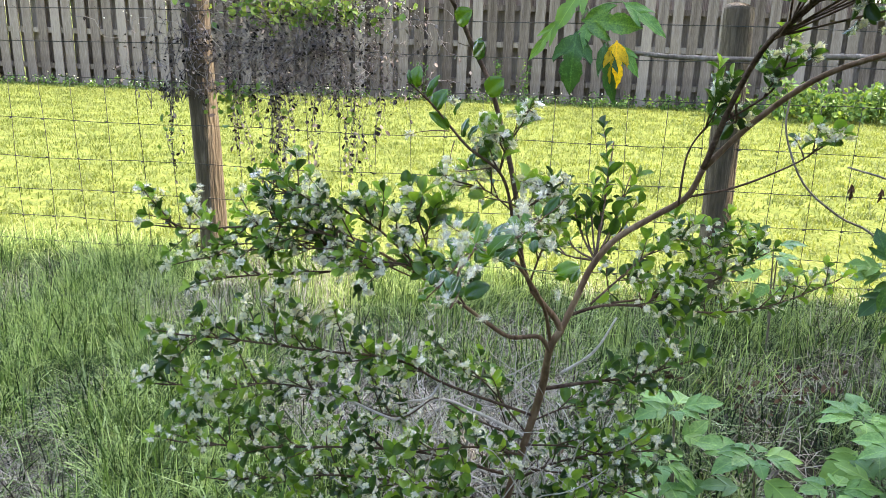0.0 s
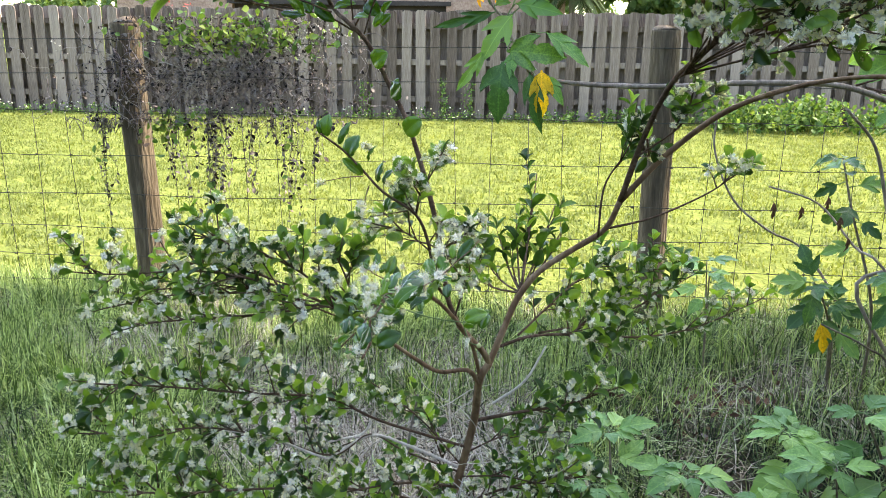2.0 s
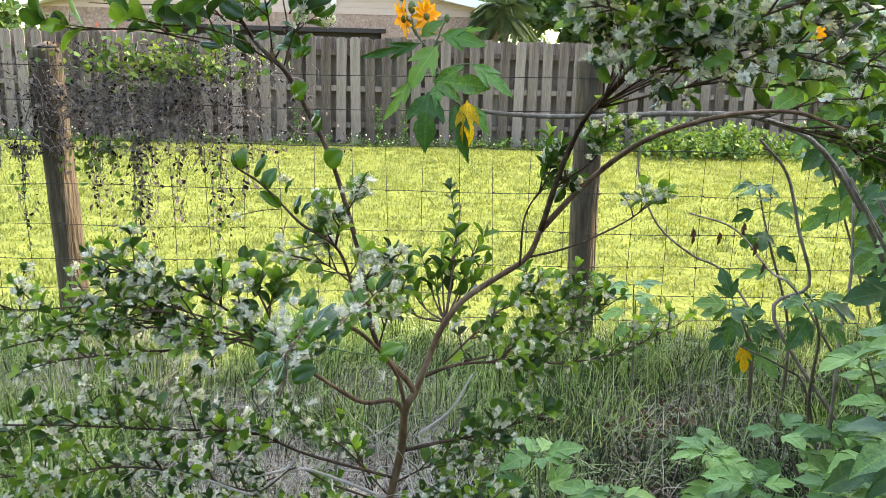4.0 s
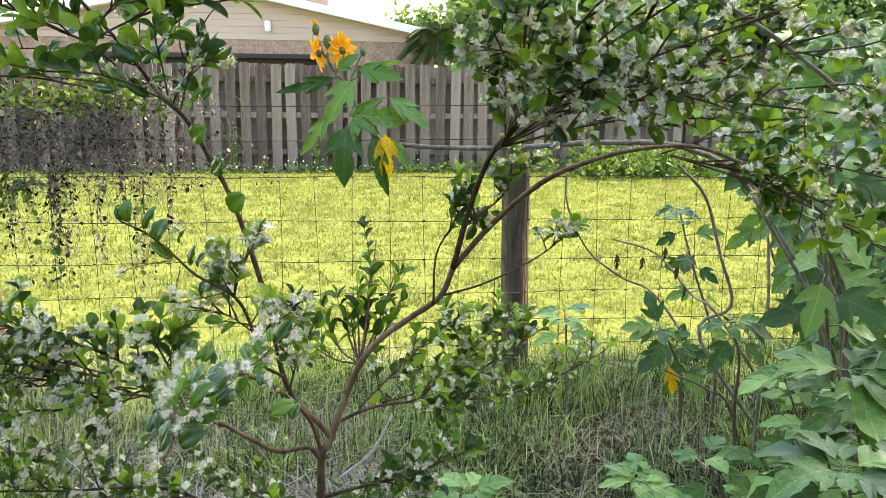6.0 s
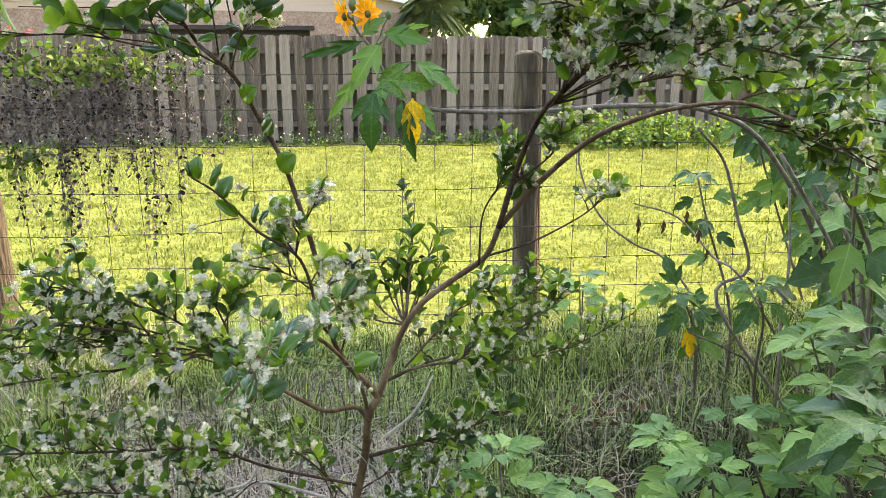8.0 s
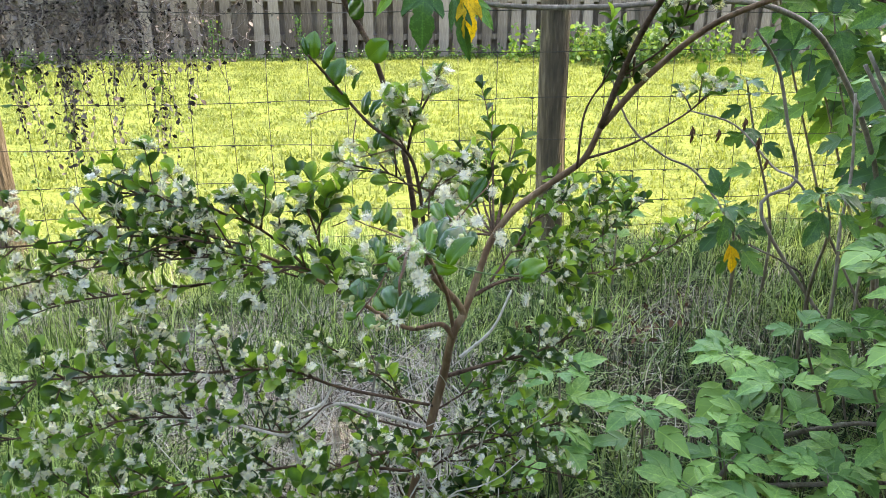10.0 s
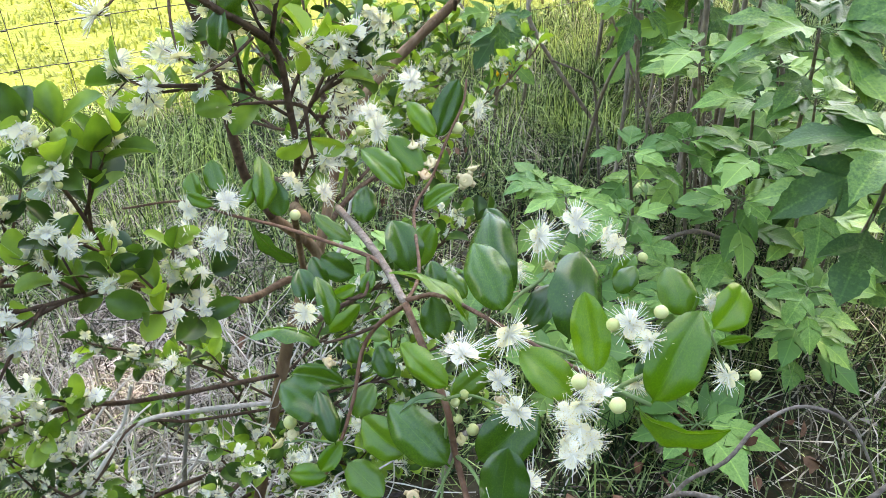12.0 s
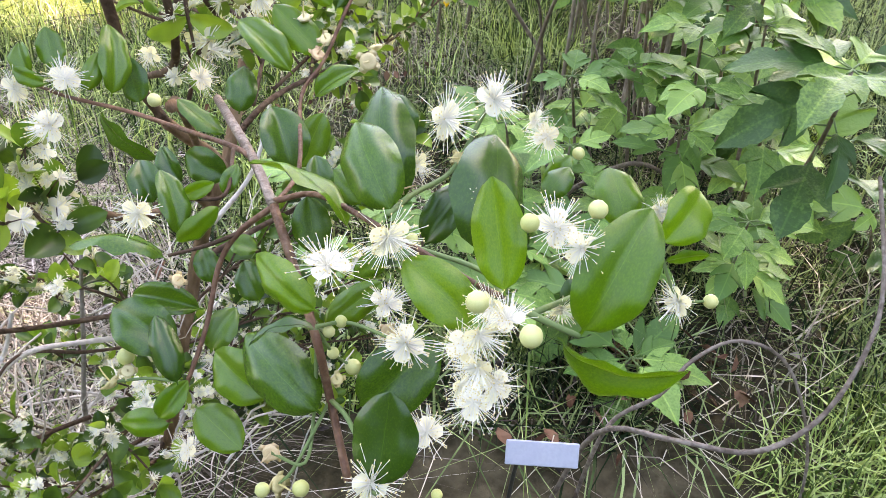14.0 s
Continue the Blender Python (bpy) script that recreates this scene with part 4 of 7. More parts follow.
def flower_shape(stamens, spread, seed, far=False):
    """White filaments round a small cup, with four rounded petals. Three sets of triangles: petals, filaments, tips."""
    r = random.Random(seed)
    pv, pf, sv, sf, av, af = [], [], [], [], [], []
    for k in range(4):
        a = math.pi / 2 * k + r.uniform(-0.15, 0.15)
        d, s = Vector((math.cos(a), math.sin(a), 0)), Vector((-math.sin(a), math.cos(a), 0))
        b = len(pv)
        for t, w, z in ((0.04, 0.05, 0.0), (0.18, 0.18, 0.03), (0.36, 0.23, 0.06), (0.50, 0.13, 0.03)):
            for q in (-1, 0, 1):
                pv.append((d * t + s * w * q + Vector((0, 0, z + 0.07 * abs(q)))) * (1.25 if far else 1.0))
        for i in range(3):
            for j in range(2):
                v = b + i * 3 + j
                pf += [(v, v + 1, v + 4), (v, v + 4, v + 3)]
    for k in range(stamens):
        a, e = r.uniform(0, 2 * math.pi), math.acos(1 - r.uniform(0.02, spread))
        d = Vector((math.cos(a) * math.sin(e), math.sin(a) * math.sin(e), math.cos(e)))
        ln = r.uniform(0.5, 0.92)
        side = d.orthogonal().normalized()
        up = d.cross(side)
        bend = rand_dir() * 0.10
        w = 0.027 if far else 0.0100
        b = len(sv)
        for t in (0.05, 0.55, 1.0):
            c = d * ln * t + bend * t * t + Vector((0, 0, 0.05))
            for q in range(3):
                g = 2 * math.pi * q / 3
                sv.append(c + (side * math.cos(g) + up * math.sin(g)) * w * (1.15 - 0.4 * t))
        for i in range(2):
            for q in range(3):
                u, v = b + i * 3 + q, b + i * 3 + (q + 1) % 3
                sf += [(u, v, v + 3), (u, v + 3, u + 3)]
        c = d * ln + bend + Vector((0, 0, 0.05))
        b = len(av)
        h = 0.026
        for o in ((h, 0, 0), (-h, 0, 0), (0, h, 0), (0, -h, 0), (0, 0, h), (0, 0, -h)):
            av.append(c + Vector(o))
        af += [(b, b + 2, b + 4), (b + 2, b + 1, b + 4), (b + 1, b + 3, b + 4), (b + 3, b, b + 4), (b + 2, b, b + 5), (b + 1, b + 2, b + 5),
               (b + 3, b + 1, b + 5), (b, b + 3, b + 5)]
    return [(np.array([tuple(q) for q in v]), np.array(f)) for v, f in ((pv, pf), (sv, sf), (av, af))]


NEAR_FLOWERS = []
for seed in range(4):
    shapes = flower_shape(96, 1.2, seed)
    NEAR_FLOWERS.append([array_mesh(n, *s, m) for n, s, m in zip(("petal", "stamen", "anther"), shapes, (PETAL, STAMEN, ANTHER))])
BALL = ball(7, 9)
BUD_MESH = array_mesh("bud", *BALL, BUD)


def near_leaf(base, tip, ratio, turn=0, young=False):
    """One leaf from its stalk to its tip; ratio is its width to its length, turn rolls it about its midrib. young picks
    the brighter leaf colour.
    """
    base, tip = Vector(base), Vector(tip)
    axis = tip - base
    face = Vector((-0.43, -0.61, 0.66)) + rand_dir() * 0.12
    face = Matrix.Rotation(radians(turn), 3, axis.normalized()) @ face
    m = SHRUB_AT @ basis(base, axis, face, axis.length, axis.length * ratio * 1.10)
    placed("leaf", rng.choice(BRIGHT_MESHES if young else LEAF_MESHES), m, shrub)


def near_flower(p, size):
    p = Vector(p)
    d = (Vector((-0.35, -0.60, 0.45)) + rand_dir() * 0.7).normalized()
    m = SHRUB_AT @ basis(p, d.orthogonal(), d, size * 1.12)
    petal, stamen, anther = rng.choice(NEAR_FLOWERS)
    flower = placed("flower", petal, m, shrub, "white brush blossom with long filaments")
    placed("stamen", stamen, Matrix.Identity(4), flower)
    placed("anther", anther, Matrix.Identity(4), flower, "cream-yellow filament tips")


def near_bud(p, r):
    placed("bud", BUD_MESH, SHRUB_AT @ basis(p, rand_dir(), rand_dir(), r), shrub, "round pale green flower bud")


def spent_mesh():
    """A shallow cream cup with four blunt sepals and a bent style left standing."""
    bm = bmesh.new()
    rings = []
    for z, r in ((-0.55, 0.25), (-0.25, 0.75), (0.1, 0.8), (0.15, 0.45), (0.0, 0.1)):
        rings.append([bm.verts.new((r * math.cos(a), r * math.sin(a), z)) for a in [math.pi * k / 5 for k in range(10)]])
    for a, b in zip(rings, rings[1:]):
        for k in range(10):
            bm.faces.new((a[k], a[(k + 1) % 10], b[(k + 1) % 10], b[k]))
    bm.faces.new(rings[0][::-1])
    bm.faces.new(rings[-1])
    for k in range(4):
        a = math.pi / 2 * k + 0.3
        d, q = Vector((math.cos(a), math.sin(a), 0)), Vector((-math.sin(a), math.cos(a), 0))
        c = [bm.verts.new(v) for v in (d * 0.7 - q * 0.4, d * 1.15 - q * 0.3 + Vector((0, 0, 0.15)), d * 1.15 + q * 0.3 + Vector((0, 0, 0.15)), d * 0.7 + q * 0.4,
                                       d * 0.9 + Vector((0, 0, -0.18)))]
        bm.faces.new(c[:4])
        for u, v in ((0, 1), (1, 2), (2, 3), (3, 0)):
            bm.faces.new((c[v], c[u], c[4]))
    tube(bm, [(0, 0, 0.0), (0.1, 0.05, 1.0), (0.3, 0.1, 1.9)], 0.10, 0.06, 5, 0.0, 3)
    mesh = bpy.data.meshes.new("spent_flower")
    bm.to_mesh(mesh)
    bm.free()
    return finish(mesh, SPENT)


SPENT_MESH = spent_mesh()


def spent_flower(p, r):
    d = (Vector((-0.35, -0.5, 0.6)) + rand_dir() * 0.9).normalized()
    placed("spent_flower", SPENT_MESH, SHRUB_AT @ basis(p, d.orthogonal(), d, r), shrub, "cream withered flower cup")


def near_twig(pts, r0, r1, mat=None):
    stem("twig", [SHRUB_AT @ Vector(p) for p in pts], r0, r1, mat or TWIG, shrub, "thin reddish-brown twig" if mat is None or mat is RED_TWIG else "")


def bough(pts, r0, r1, mat=BARK, name="branch", label=""):
    return stem(name, [SHRUB_AT @ Vector(p) for p in pts], r0, r1, mat, shrub, label, 9, 0.07)


near_leaf((0.130, 0.890, 1.107), (0.132, 0.916, 1.124), 0.49, -13)
near_leaf((0.140, 0.905, 1.095), (0.150, 0.934, 1.123), 0.43, -9)
near_leaf((0.143, 0.869, 1.102), (0.163, 0.884, 1.126), 0.58, 14)
near_leaf((0.128, 0.841, 1.116), (0.134, 0.856, 1.136), 0.43, -13, True)
near_leaf((0.141, 0.829, 1.107), (0.160, 0.832, 1.133), 0.48, -11, True)
near_leaf((0.210, 0.860, 1.085), (0.233, 0.864, 1.096), 0.56, 12, True)
near_leaf((0.220, 0.881, 1.073), (0.225, 0.898, 1.089), 0.62, -7, True)
near_leaf((0.228, 0.885, 1.067), (0.235, 0.899, 1.081), 0.50, 12)
near_leaf((0.209, 0.857, 1.081), (0.221, 0.851, 1.084), 0.42, 48, True)
near_leaf((0.131, 0.827, 1.113), (0.143, 0.803, 1.114), 0.42, 62, True)
near_leaf((0.124, 0.845, 1.105), (0.116, 0.862, 1.117), 0.53, 10, True)
near_leaf((0.150, 0.902, 1.080), (0.167, 0.905, 1.097), 0.47, -7)
near_leaf((0.103, 0.852, 1.052), (0.114, 0.862, 1.074), 0.62, -12)
near_leaf((0.115, 0.883, 1.045), (0.141, 0.879, 1.062), 0.62, 15)
near_leaf((0.107, 0.890, 1.082), (0.097, 0.913, 1.090), 0.39, -14, True)
near_leaf((0.103, 0.883, 1.050), (0.092, 0.912, 1.064), 0.49, -6)
near_leaf((0.097, 0.905, 1.039), (0.087, 0.926, 1.046), 0.62, -8)
near_leaf((0.079, 0.924, 1.028), (0.087, 0.908, 1.018), 0.62, -8)
near_leaf((0.075, 0.923, 1.041), (0.076, 0.938, 1.058), 0.38, 13)
near_leaf((0.081, 0.940, 1.039), (0.067, 0.961, 1.049), 0.60, 15)
near_leaf((0.095, 0.954, 1.039), (0.076, 0.972, 1.042), 0.39, 10)
near_leaf((0.071, 0.924, 1.025), (0.056, 0.934, 1.024), 0.48, 6, True)
near_leaf((0.067, 0.924, 1.029), (0.078, 0.925, 1.039), 0.50, 5, True)
near_leaf((0.090, 0.937, 1.035), (0.101, 0.941, 1.047), 0.62, -6)
near_leaf((0.105, 0.886, 1.081), (0.089, 0.896, 1.079), 0.42, 69)
near_leaf((0.114, 0.901, 1.064), (0.133, 0.898, 1.076), 0.40, 7)
near_leaf((0.128, 0.907, 1.092), (0.117, 0.945, 1.102), 0.42, 78, True)
near_leaf((0.126, 0.927, 1.069), (0.129, 0.938, 1.084), 0.62, 14)
near_leaf((0.147, 0.987, 1.060), (0.149, 1.005, 1.081), 0.62, 16)
near_leaf((0.155, 0.998, 1.053), (0.170, 1.004, 1.072), 0.52, 10)
near_leaf((0.145, 1.032, 1.065), (0.153, 1.042, 1.082), 0.57, 13)
near_leaf((0.169, 1.028, 1.080), (0.158, 1.054, 1.099), 0.38, 12)
near_leaf((0.186, 1.033, 1.082), (0.175, 1.056, 1.097), 0.49, 13, True)
near_leaf((0.173, 1.018, 1.072), (0.192, 1.014, 1.084), 0.41, -9)
near_leaf((0.193, 1.037, 1.101), (0.187, 1.057, 1.117), 0.40, -8, True)
near_leaf((0.198, 1.044, 1.096), (0.217, 1.055, 1.122), 0.42, 34)
near_leaf((0.079, 1.091, 1.072), (0.078, 1.102, 1.083), 0.62, -15)
near_leaf((0.089, 1.091, 1.072), (0.091, 1.103, 1.086), 0.57, 12)
near_leaf((0.083, 1.080, 1.072), (0.071, 1.092, 1.076), 0.38, -15, True)
near_leaf((0.095, 1.074, 1.068), (0.106, 1.078, 1.082), 0.42, 31)
near_leaf((0.105, 1.071, 1.065), (0.115, 1.087, 1.090), 0.42, 47)
near_leaf((0.116, 1.072, 1.058), (0.118, 1.086, 1.074), 0.62, -14)
near_leaf((0.138, 1.031, 1.057), (0.125, 1.049, 1.067), 0.42, 31)
near_leaf((0.091, 0.978, 1.070), (0.092, 0.989, 1.082), 0.62, 8)
near_leaf((0.094, 0.963, 1.065), (0.097, 0.978, 1.083), 0.42, 45)
near_leaf((0.105, 0.989, 1.068), (0.102, 1.000, 1.078), 0.52, -5)
near_leaf((0.100, 0.974, 1.073), (0.110, 0.970, 1.077), 0.47, 14, True)
near_leaf((0.113, 0.970, 1.071), (0.120, 0.973, 1.080), 0.49, 5)
near_leaf((0.092, 0.963, 1.063), (0.107, 0.959, 1.072), 0.42, 42, True)
near_leaf((0.088, 0.958, 1.063), (0.067, 0.981, 1.070), 0.42, 75)
near_leaf((0.098, 0.949, 1.053), (0.099, 0.957, 1.063), 0.61, 16)
near_leaf((0.132, 1.017, 1.046), (0.119, 1.033, 1.053), 0.62, -10)
near_leaf((0.112, 0.944, 1.042), (0.111, 0.955, 1.053), 0.61, -4)
near_leaf((0.145, 0.957, 1.067), (0.147, 0.967, 1.079), 0.57, 10)
near_leaf((0.189, 0.967, 1.073), (0.188, 0.981, 1.088), 0.52, 5)
near_leaf((0.209, 0.911, 1.071), (0.220, 0.913, 1.082), 0.62, -13)
near_leaf((0.160, 0.850, 1.089), (0.167, 0.852, 1.098), 0.61, -10)
near_leaf((0.182, 1.045, 1.084), (0.157, 1.067, 1.086), 0.42, 56)
near_leaf((0.098, 1.072, 1.060), (0.109, 1.047, 1.043), 0.42, 64)
near_leaf((0.140, 0.906, 1.080), (0.128, 0.908, 1.072), 0.51, 12)
near_leaf((0.117, 0.953, 1.057), (0.109, 0.961, 1.059), 0.62, 12)
near_leaf((0.159, 0.955, 1.060), (0.154, 0.969, 1.070), 0.49, -4)
near_leaf((0.238, 0.928, 1.073), (0.225, 0.928, 1.062), 0.46, 4)
near_flower((0.164, 0.915, 1.114), 0.0112)
near_flower((0.181, 0.913, 1.117), 0.0106)
near_flower((0.207, 0.913, 1.097), 0.0085)
near_flower((0.107, 0.883, 1.103), 0.0103)
near_flower((0.116, 0.870, 1.118), 0.0097)
near_flower((0.154, 0.854, 1.116), 0.0095)
near_flower((0.146, 0.838, 1.124), 0.0071)
near_flower((0.115, 0.834, 1.117), 0.0077)
near_flower((0.122, 0.833, 1.118), 0.0067)
near_flower((0.114, 0.831, 1.111), 0.0075)
near_flower((0.125, 0.843, 1.081), 0.0082)
near_flower((0.124, 0.872, 1.077), 0.0094)
near_flower((0.129, 0.890, 1.075), 0.0085)
near_flower((0.082, 0.960, 1.081), 0.0091)
near_flower((0.139, 0.879, 1.022), 0.0100)
near_flower((0.102, 0.854, 1.053), 0.0104)
near_flower((0.216, 0.852, 1.065), 0.0089)
near_flower((0.223, 0.873, 1.085), 0.0061)
near_flower((0.163, 0.927, 1.092), 0.0078)
near_flower((0.089, 1.077, 1.074), 0.0109)
near_flower((0.078, 1.065, 1.061), 0.0124)
near_flower((0.071, 1.092, 1.067), 0.0105)
near_flower((0.153, 1.100, 1.050), 0.0109)
near_flower((0.173, 1.067, 1.099), 0.0133)
near_flower((0.175, 1.077, 1.104), 0.0100)
near_flower((0.221, 1.040, 1.110), 0.0098)
near_flower((0.197, 1.069, 1.121), 0.0116)
near_flower((0.068, 0.937, 1.025), 0.0065)
near_flower((0.076, 0.931, 1.000), 0.0078)
near_flower((0.090, 0.932, 1.037), 0.0056)
near_flower((0.127, 1.081, 1.076), 0.0081)
near_flower((0.149, 0.878, 1.110), 0.0060)
near_flower((0.149, 0.843, 1.101), 0.0056)
near_flower((0.122, 0.838, 1.118), 0.0065)
near_flower((0.115, 0.838, 1.110), 0.0066)
near_flower((0.119, 0.831, 1.102), 0.0066)
near_flower((0.115, 0.838, 1.098), 0.0053)
near_flower((0.202, 0.916, 1.104), 0.0066)
near_bud((0.155, 0.843, 1.128), 0.0023)
near_bud((0.133, 0.842, 1.133), 0.0021)
near_bud((0.114, 0.834, 1.126), 0.0024)
near_bud((0.120, 0.824, 1.122), 0.0024)
near_bud((0.214, 0.904, 1.093), 0.0022)
near_bud((0.226, 0.847, 1.064), 0.0025)
near_bud((0.121, 0.867, 1.117), 0.0015)
near_bud((0.117, 0.895, 1.070), 0.0019)
near_bud((0.113, 0.895, 1.068), 0.0019)
near_bud((0.118, 0.890, 1.055), 0.0025)
near_bud((0.113, 0.893, 1.061), 0.0019)
near_bud((0.119, 1.060, 1.065), 0.0030)
near_bud((0.067, 0.953, 1.032), 0.0030)
near_bud((0.116, 0.843, 1.050), 0.0016)
near_bud((0.225, 0.874, 1.086), 0.0017)
near_bud((0.224, 0.870, 1.090), 0.0017)
near_bud((0.166, 1.071, 1.098), 0.0031)
near_bud((0.209, 1.041, 1.101), 0.0034)
near_bud((0.091, 0.873, 1.036), 0.0025)
near_bud((0.082, 0.879, 1.035), 0.0022)
spent_flower((0.139, 0.901, 1.105), 0.0032)
spent_flower((0.088, 0.885, 1.041), 0.0032)
spent_flower((0.087, 0.879, 1.034), 0.0034)
spent_flower((0.112, 0.889, 1.054), 0.0024)
spent_flower((0.090, 0.960, 1.050), 0.0030)
spent_flower((0.060, 0.951, 1.025), 0.0035)
spent_flower((0.066, 0.950, 1.028), 0.0028)
spent_flower((0.182, 1.030, 1.085), 0.0038)
spent_flower((0.187, 1.032, 1.090), 0.0035)
spent_flower((0.184, 1.046, 1.095), 0.0038)
spent_flower((0.196, 1.012, 1.086), 0.0047)
spent_flower((0.201, 1.014, 1.091), 0.0035)
spent_flower((0.126, 0.884, 1.071), 0.0025)
spent_flower((0.167, 0.910, 1.102), 0.0026)
near_twig([(0.103, 0.867, 1.037), (0.109, 0.888, 1.048), (0.108, 0.893, 1.069), (0.114, 0.917, 1.074), (0.120, 0.944, 1.080)], 0.0012, 0.0016, RED_TWIG)
near_twig([(0.120, 0.944, 1.080), (0.127, 0.975, 1.079), (0.137, 1.021, 1.070), (0.157, 1.090, 1.043)], 0.0017, 0.0021, PALE_BARK)
near_twig([(0.121, 0.945, 1.081), (0.130, 0.936, 1.086), (0.129, 0.910, 1.096), (0.127, 0.875, 1.107), (0.128, 0.851, 1.112), (0.129, 0.842, 1.114)], 0.0011, 0.0007, RED_TWIG)
near_twig([(0.128, 0.851, 1.112), (0.134, 0.838, 1.110), (0.141, 0.829, 1.107)], 0.001, 0.0007, GREEN_STEM)
near_twig([(0.127, 0.875, 1.107), (0.136, 0.859, 1.107), (0.129, 0.842, 1.114)], 0.0007, 0.0006, GREEN_STEM)
near_twig([(0.129, 0.890, 1.107), (0.146, 0.902, 1.101), (0.164, 0.909, 1.099), (0.176, 0.912, 1.112), (0.180, 0.913, 1.116)], 0.0009, 0.0006, GREEN_STEM)
near_twig([(0.134, 0.838, 1.110), (0.174, 0.851, 1.092), (0.209, 0.860, 1.084), (0.210, 0.860, 1.085)], 0.0008, 0.0006, GREEN_STEM)
near_twig([(0.209, 0.860, 1.084), (0.216, 0.853, 1.066), (0.226, 0.847, 1.064)], 0.0006, 0.0004, GREEN_STEM)
near_twig([(0.127, 0.975, 1.079), (0.125, 0.990, 1.077), (0.116, 1.028, 1.069), (0.105, 1.050, 1.068), (0.089, 1.077, 1.066), (0.073, 1.110, 1.063), (0.050, 1.167, 1.037)], 0.0011, 0.0007, RED_TWIG)
near_twig([(0.120, 0.944, 1.080), (0.141, 0.968, 1.075), (0.165, 1.013, 1.077), (0.181, 1.023, 1.085), (0.199, 1.035, 1.100), (0.216, 1.046, 1.112), (0.224, 1.055, 1.121)], 0.0009, 0.0007, RED_TWIG)
near_twig([(0.120, 0.944, 1.080), (0.109, 0.949, 1.070), (0.101, 0.949, 1.059), (0.091, 0.939, 1.045), (0.079, 0.929, 1.034), (0.070, 0.925, 1.025)], 0.0011, 0.0007, RED_TWIG)
near_twig([(0.109, 0.949, 1.070), (0.099, 0.953, 1.066), (0.088, 0.958, 1.063)], 0.0008, 0.0006)
near_twig([(0.124, 0.985, 1.079), (0.112, 0.966, 1.074), (0.100, 0.974, 1.072), (0.091, 0.978, 1.070)], 0.0008, 0.0006)
near_twig([(0.109, 0.888, 1.048), (0.093, 0.880, 1.037), (0.087, 0.879, 1.034)], 0.0006, 0.0005, GREEN_STEM)
near_twig([(0.108, 0.893, 1.069), (0.104, 0.889, 1.045), (0.095, 0.878, 1.039), (0.088, 0.885, 1.041)], 0.0006, 0.0005, GREEN_STEM)
near_twig([(0.109, 0.895, 1.072), (0.113, 0.893, 1.061), (0.118, 0.890, 1.055)], 0.0005, 0.0004, GREEN_STEM)
near_twig([(0.109, 0.888, 1.048), (0.108, 0.875, 1.052), (0.103, 0.852, 1.052), (0.101, 0.853, 1.052)], 0.0008, 0.0006, GREEN_STEM)
near_twig([(0.109, 0.895, 1.072), (0.119, 0.893, 1.070), (0.125, 0.873, 1.075)], 0.0007, 0.0005, GREEN_STEM)
near_twig([(0.079, 0.929, 1.034), (0.071, 0.943, 1.028), (0.060, 0.951, 1.025)], 0.0006, 0.0005, GREEN_STEM)

# main stems
bough([(0.13, 1.56, 0.10), (0.164, 1.47, 0.36), (0.197, 1.445, 0.53), (0.226, 1.42, 0.678), (0.233, 1.365, 0.785), (0.250, 1.36, 0.823)], 0.0084, 0.0066,
      name="trunk", label="smooth brown main stem")
bough([(0.250, 1.36, 0.823), (0.274, 1.37, 0.886), (0.295, 1.38, 0.936), (0.330, 1.38, 0.985), (0.386, 1.38, 1.026), (0.436, 1.38, 1.062),
       (0.455, 1.368, 1.113)], 0.0058, 0.0048)
bough([(0.455, 1.368, 1.113), (0.475, 1.33, 1.216), (0.496, 1.28, 1.300), (0.518, 1.21, 1.350), (0.55, 1.08, 1.42)], 0.0050, 0.003, TWIG)
bough([(0.455, 1.368, 1.113), (0.520, 1.36, 1.190), (0.592, 1.34, 1.257), (0.659, 1.32, 1.292), (0.734, 1.30, 1.314), (0.807, 1.26, 1.321),
       (0.886, 1.25, 1.296), (1.02, 1.22, 1.25)], 0.0052, 0.0025)
bough([(0.250, 1.36, 0.823), (0.236, 1.35, 0.850), (0.219, 1.34, 0.872), (0.196, 1.33, 0.902)], 0.0058, 0.005)
bough([(0.196, 1.33, 0.902), (0.176, 1.33, 0.952), (0.163, 1.32, 1.044), (0.146, 1.31, 1.125), (0.113, 1.318, 1.230), (0.081, 1.335, 1.291), (0.05, 1.318, 1.355), (0.022, 1.31, 1.385),
       (-0.010, 1.376, 1.405), (-0.028, 1.374, 1.433), (-0.057, 1.364, 1.474), (-0.092, 1.357, 1.516), (-0.109, 1.353, 1.541)], 0.0044, 0.0026, TWIG)
bough([(0.233, 1.362, 0.783), (0.212, 1.35, 0.812), (0.164, 1.34, 0.812), (0.125, 1.33, 0.838), (0.088, 1.32, 0.868), (0.013, 1.30, 0.925), (-0.045, 1.26, 0.972)],
      0.0044, 0.0024)
bough([(0.233, 1.362, 0.800), (0.215, 1.32, 0.88), (0.17, 1.2, 0.985), (0.128, 1.068, 1.056)], 0.0034, 0.0028)

FAR_LEAVES, FAR_FLOWERS, FAR_BUDS = [], [], []
twigs = bmesh.new()
dead = bmesh.new()


def put_leaf(p, axis, normal, ln):
    m = SHRUB_AT @ basis(p, axis, normal, ln, ln * rng.uniform(0.50, 0.68))
    FAR_LEAVES.append(m)


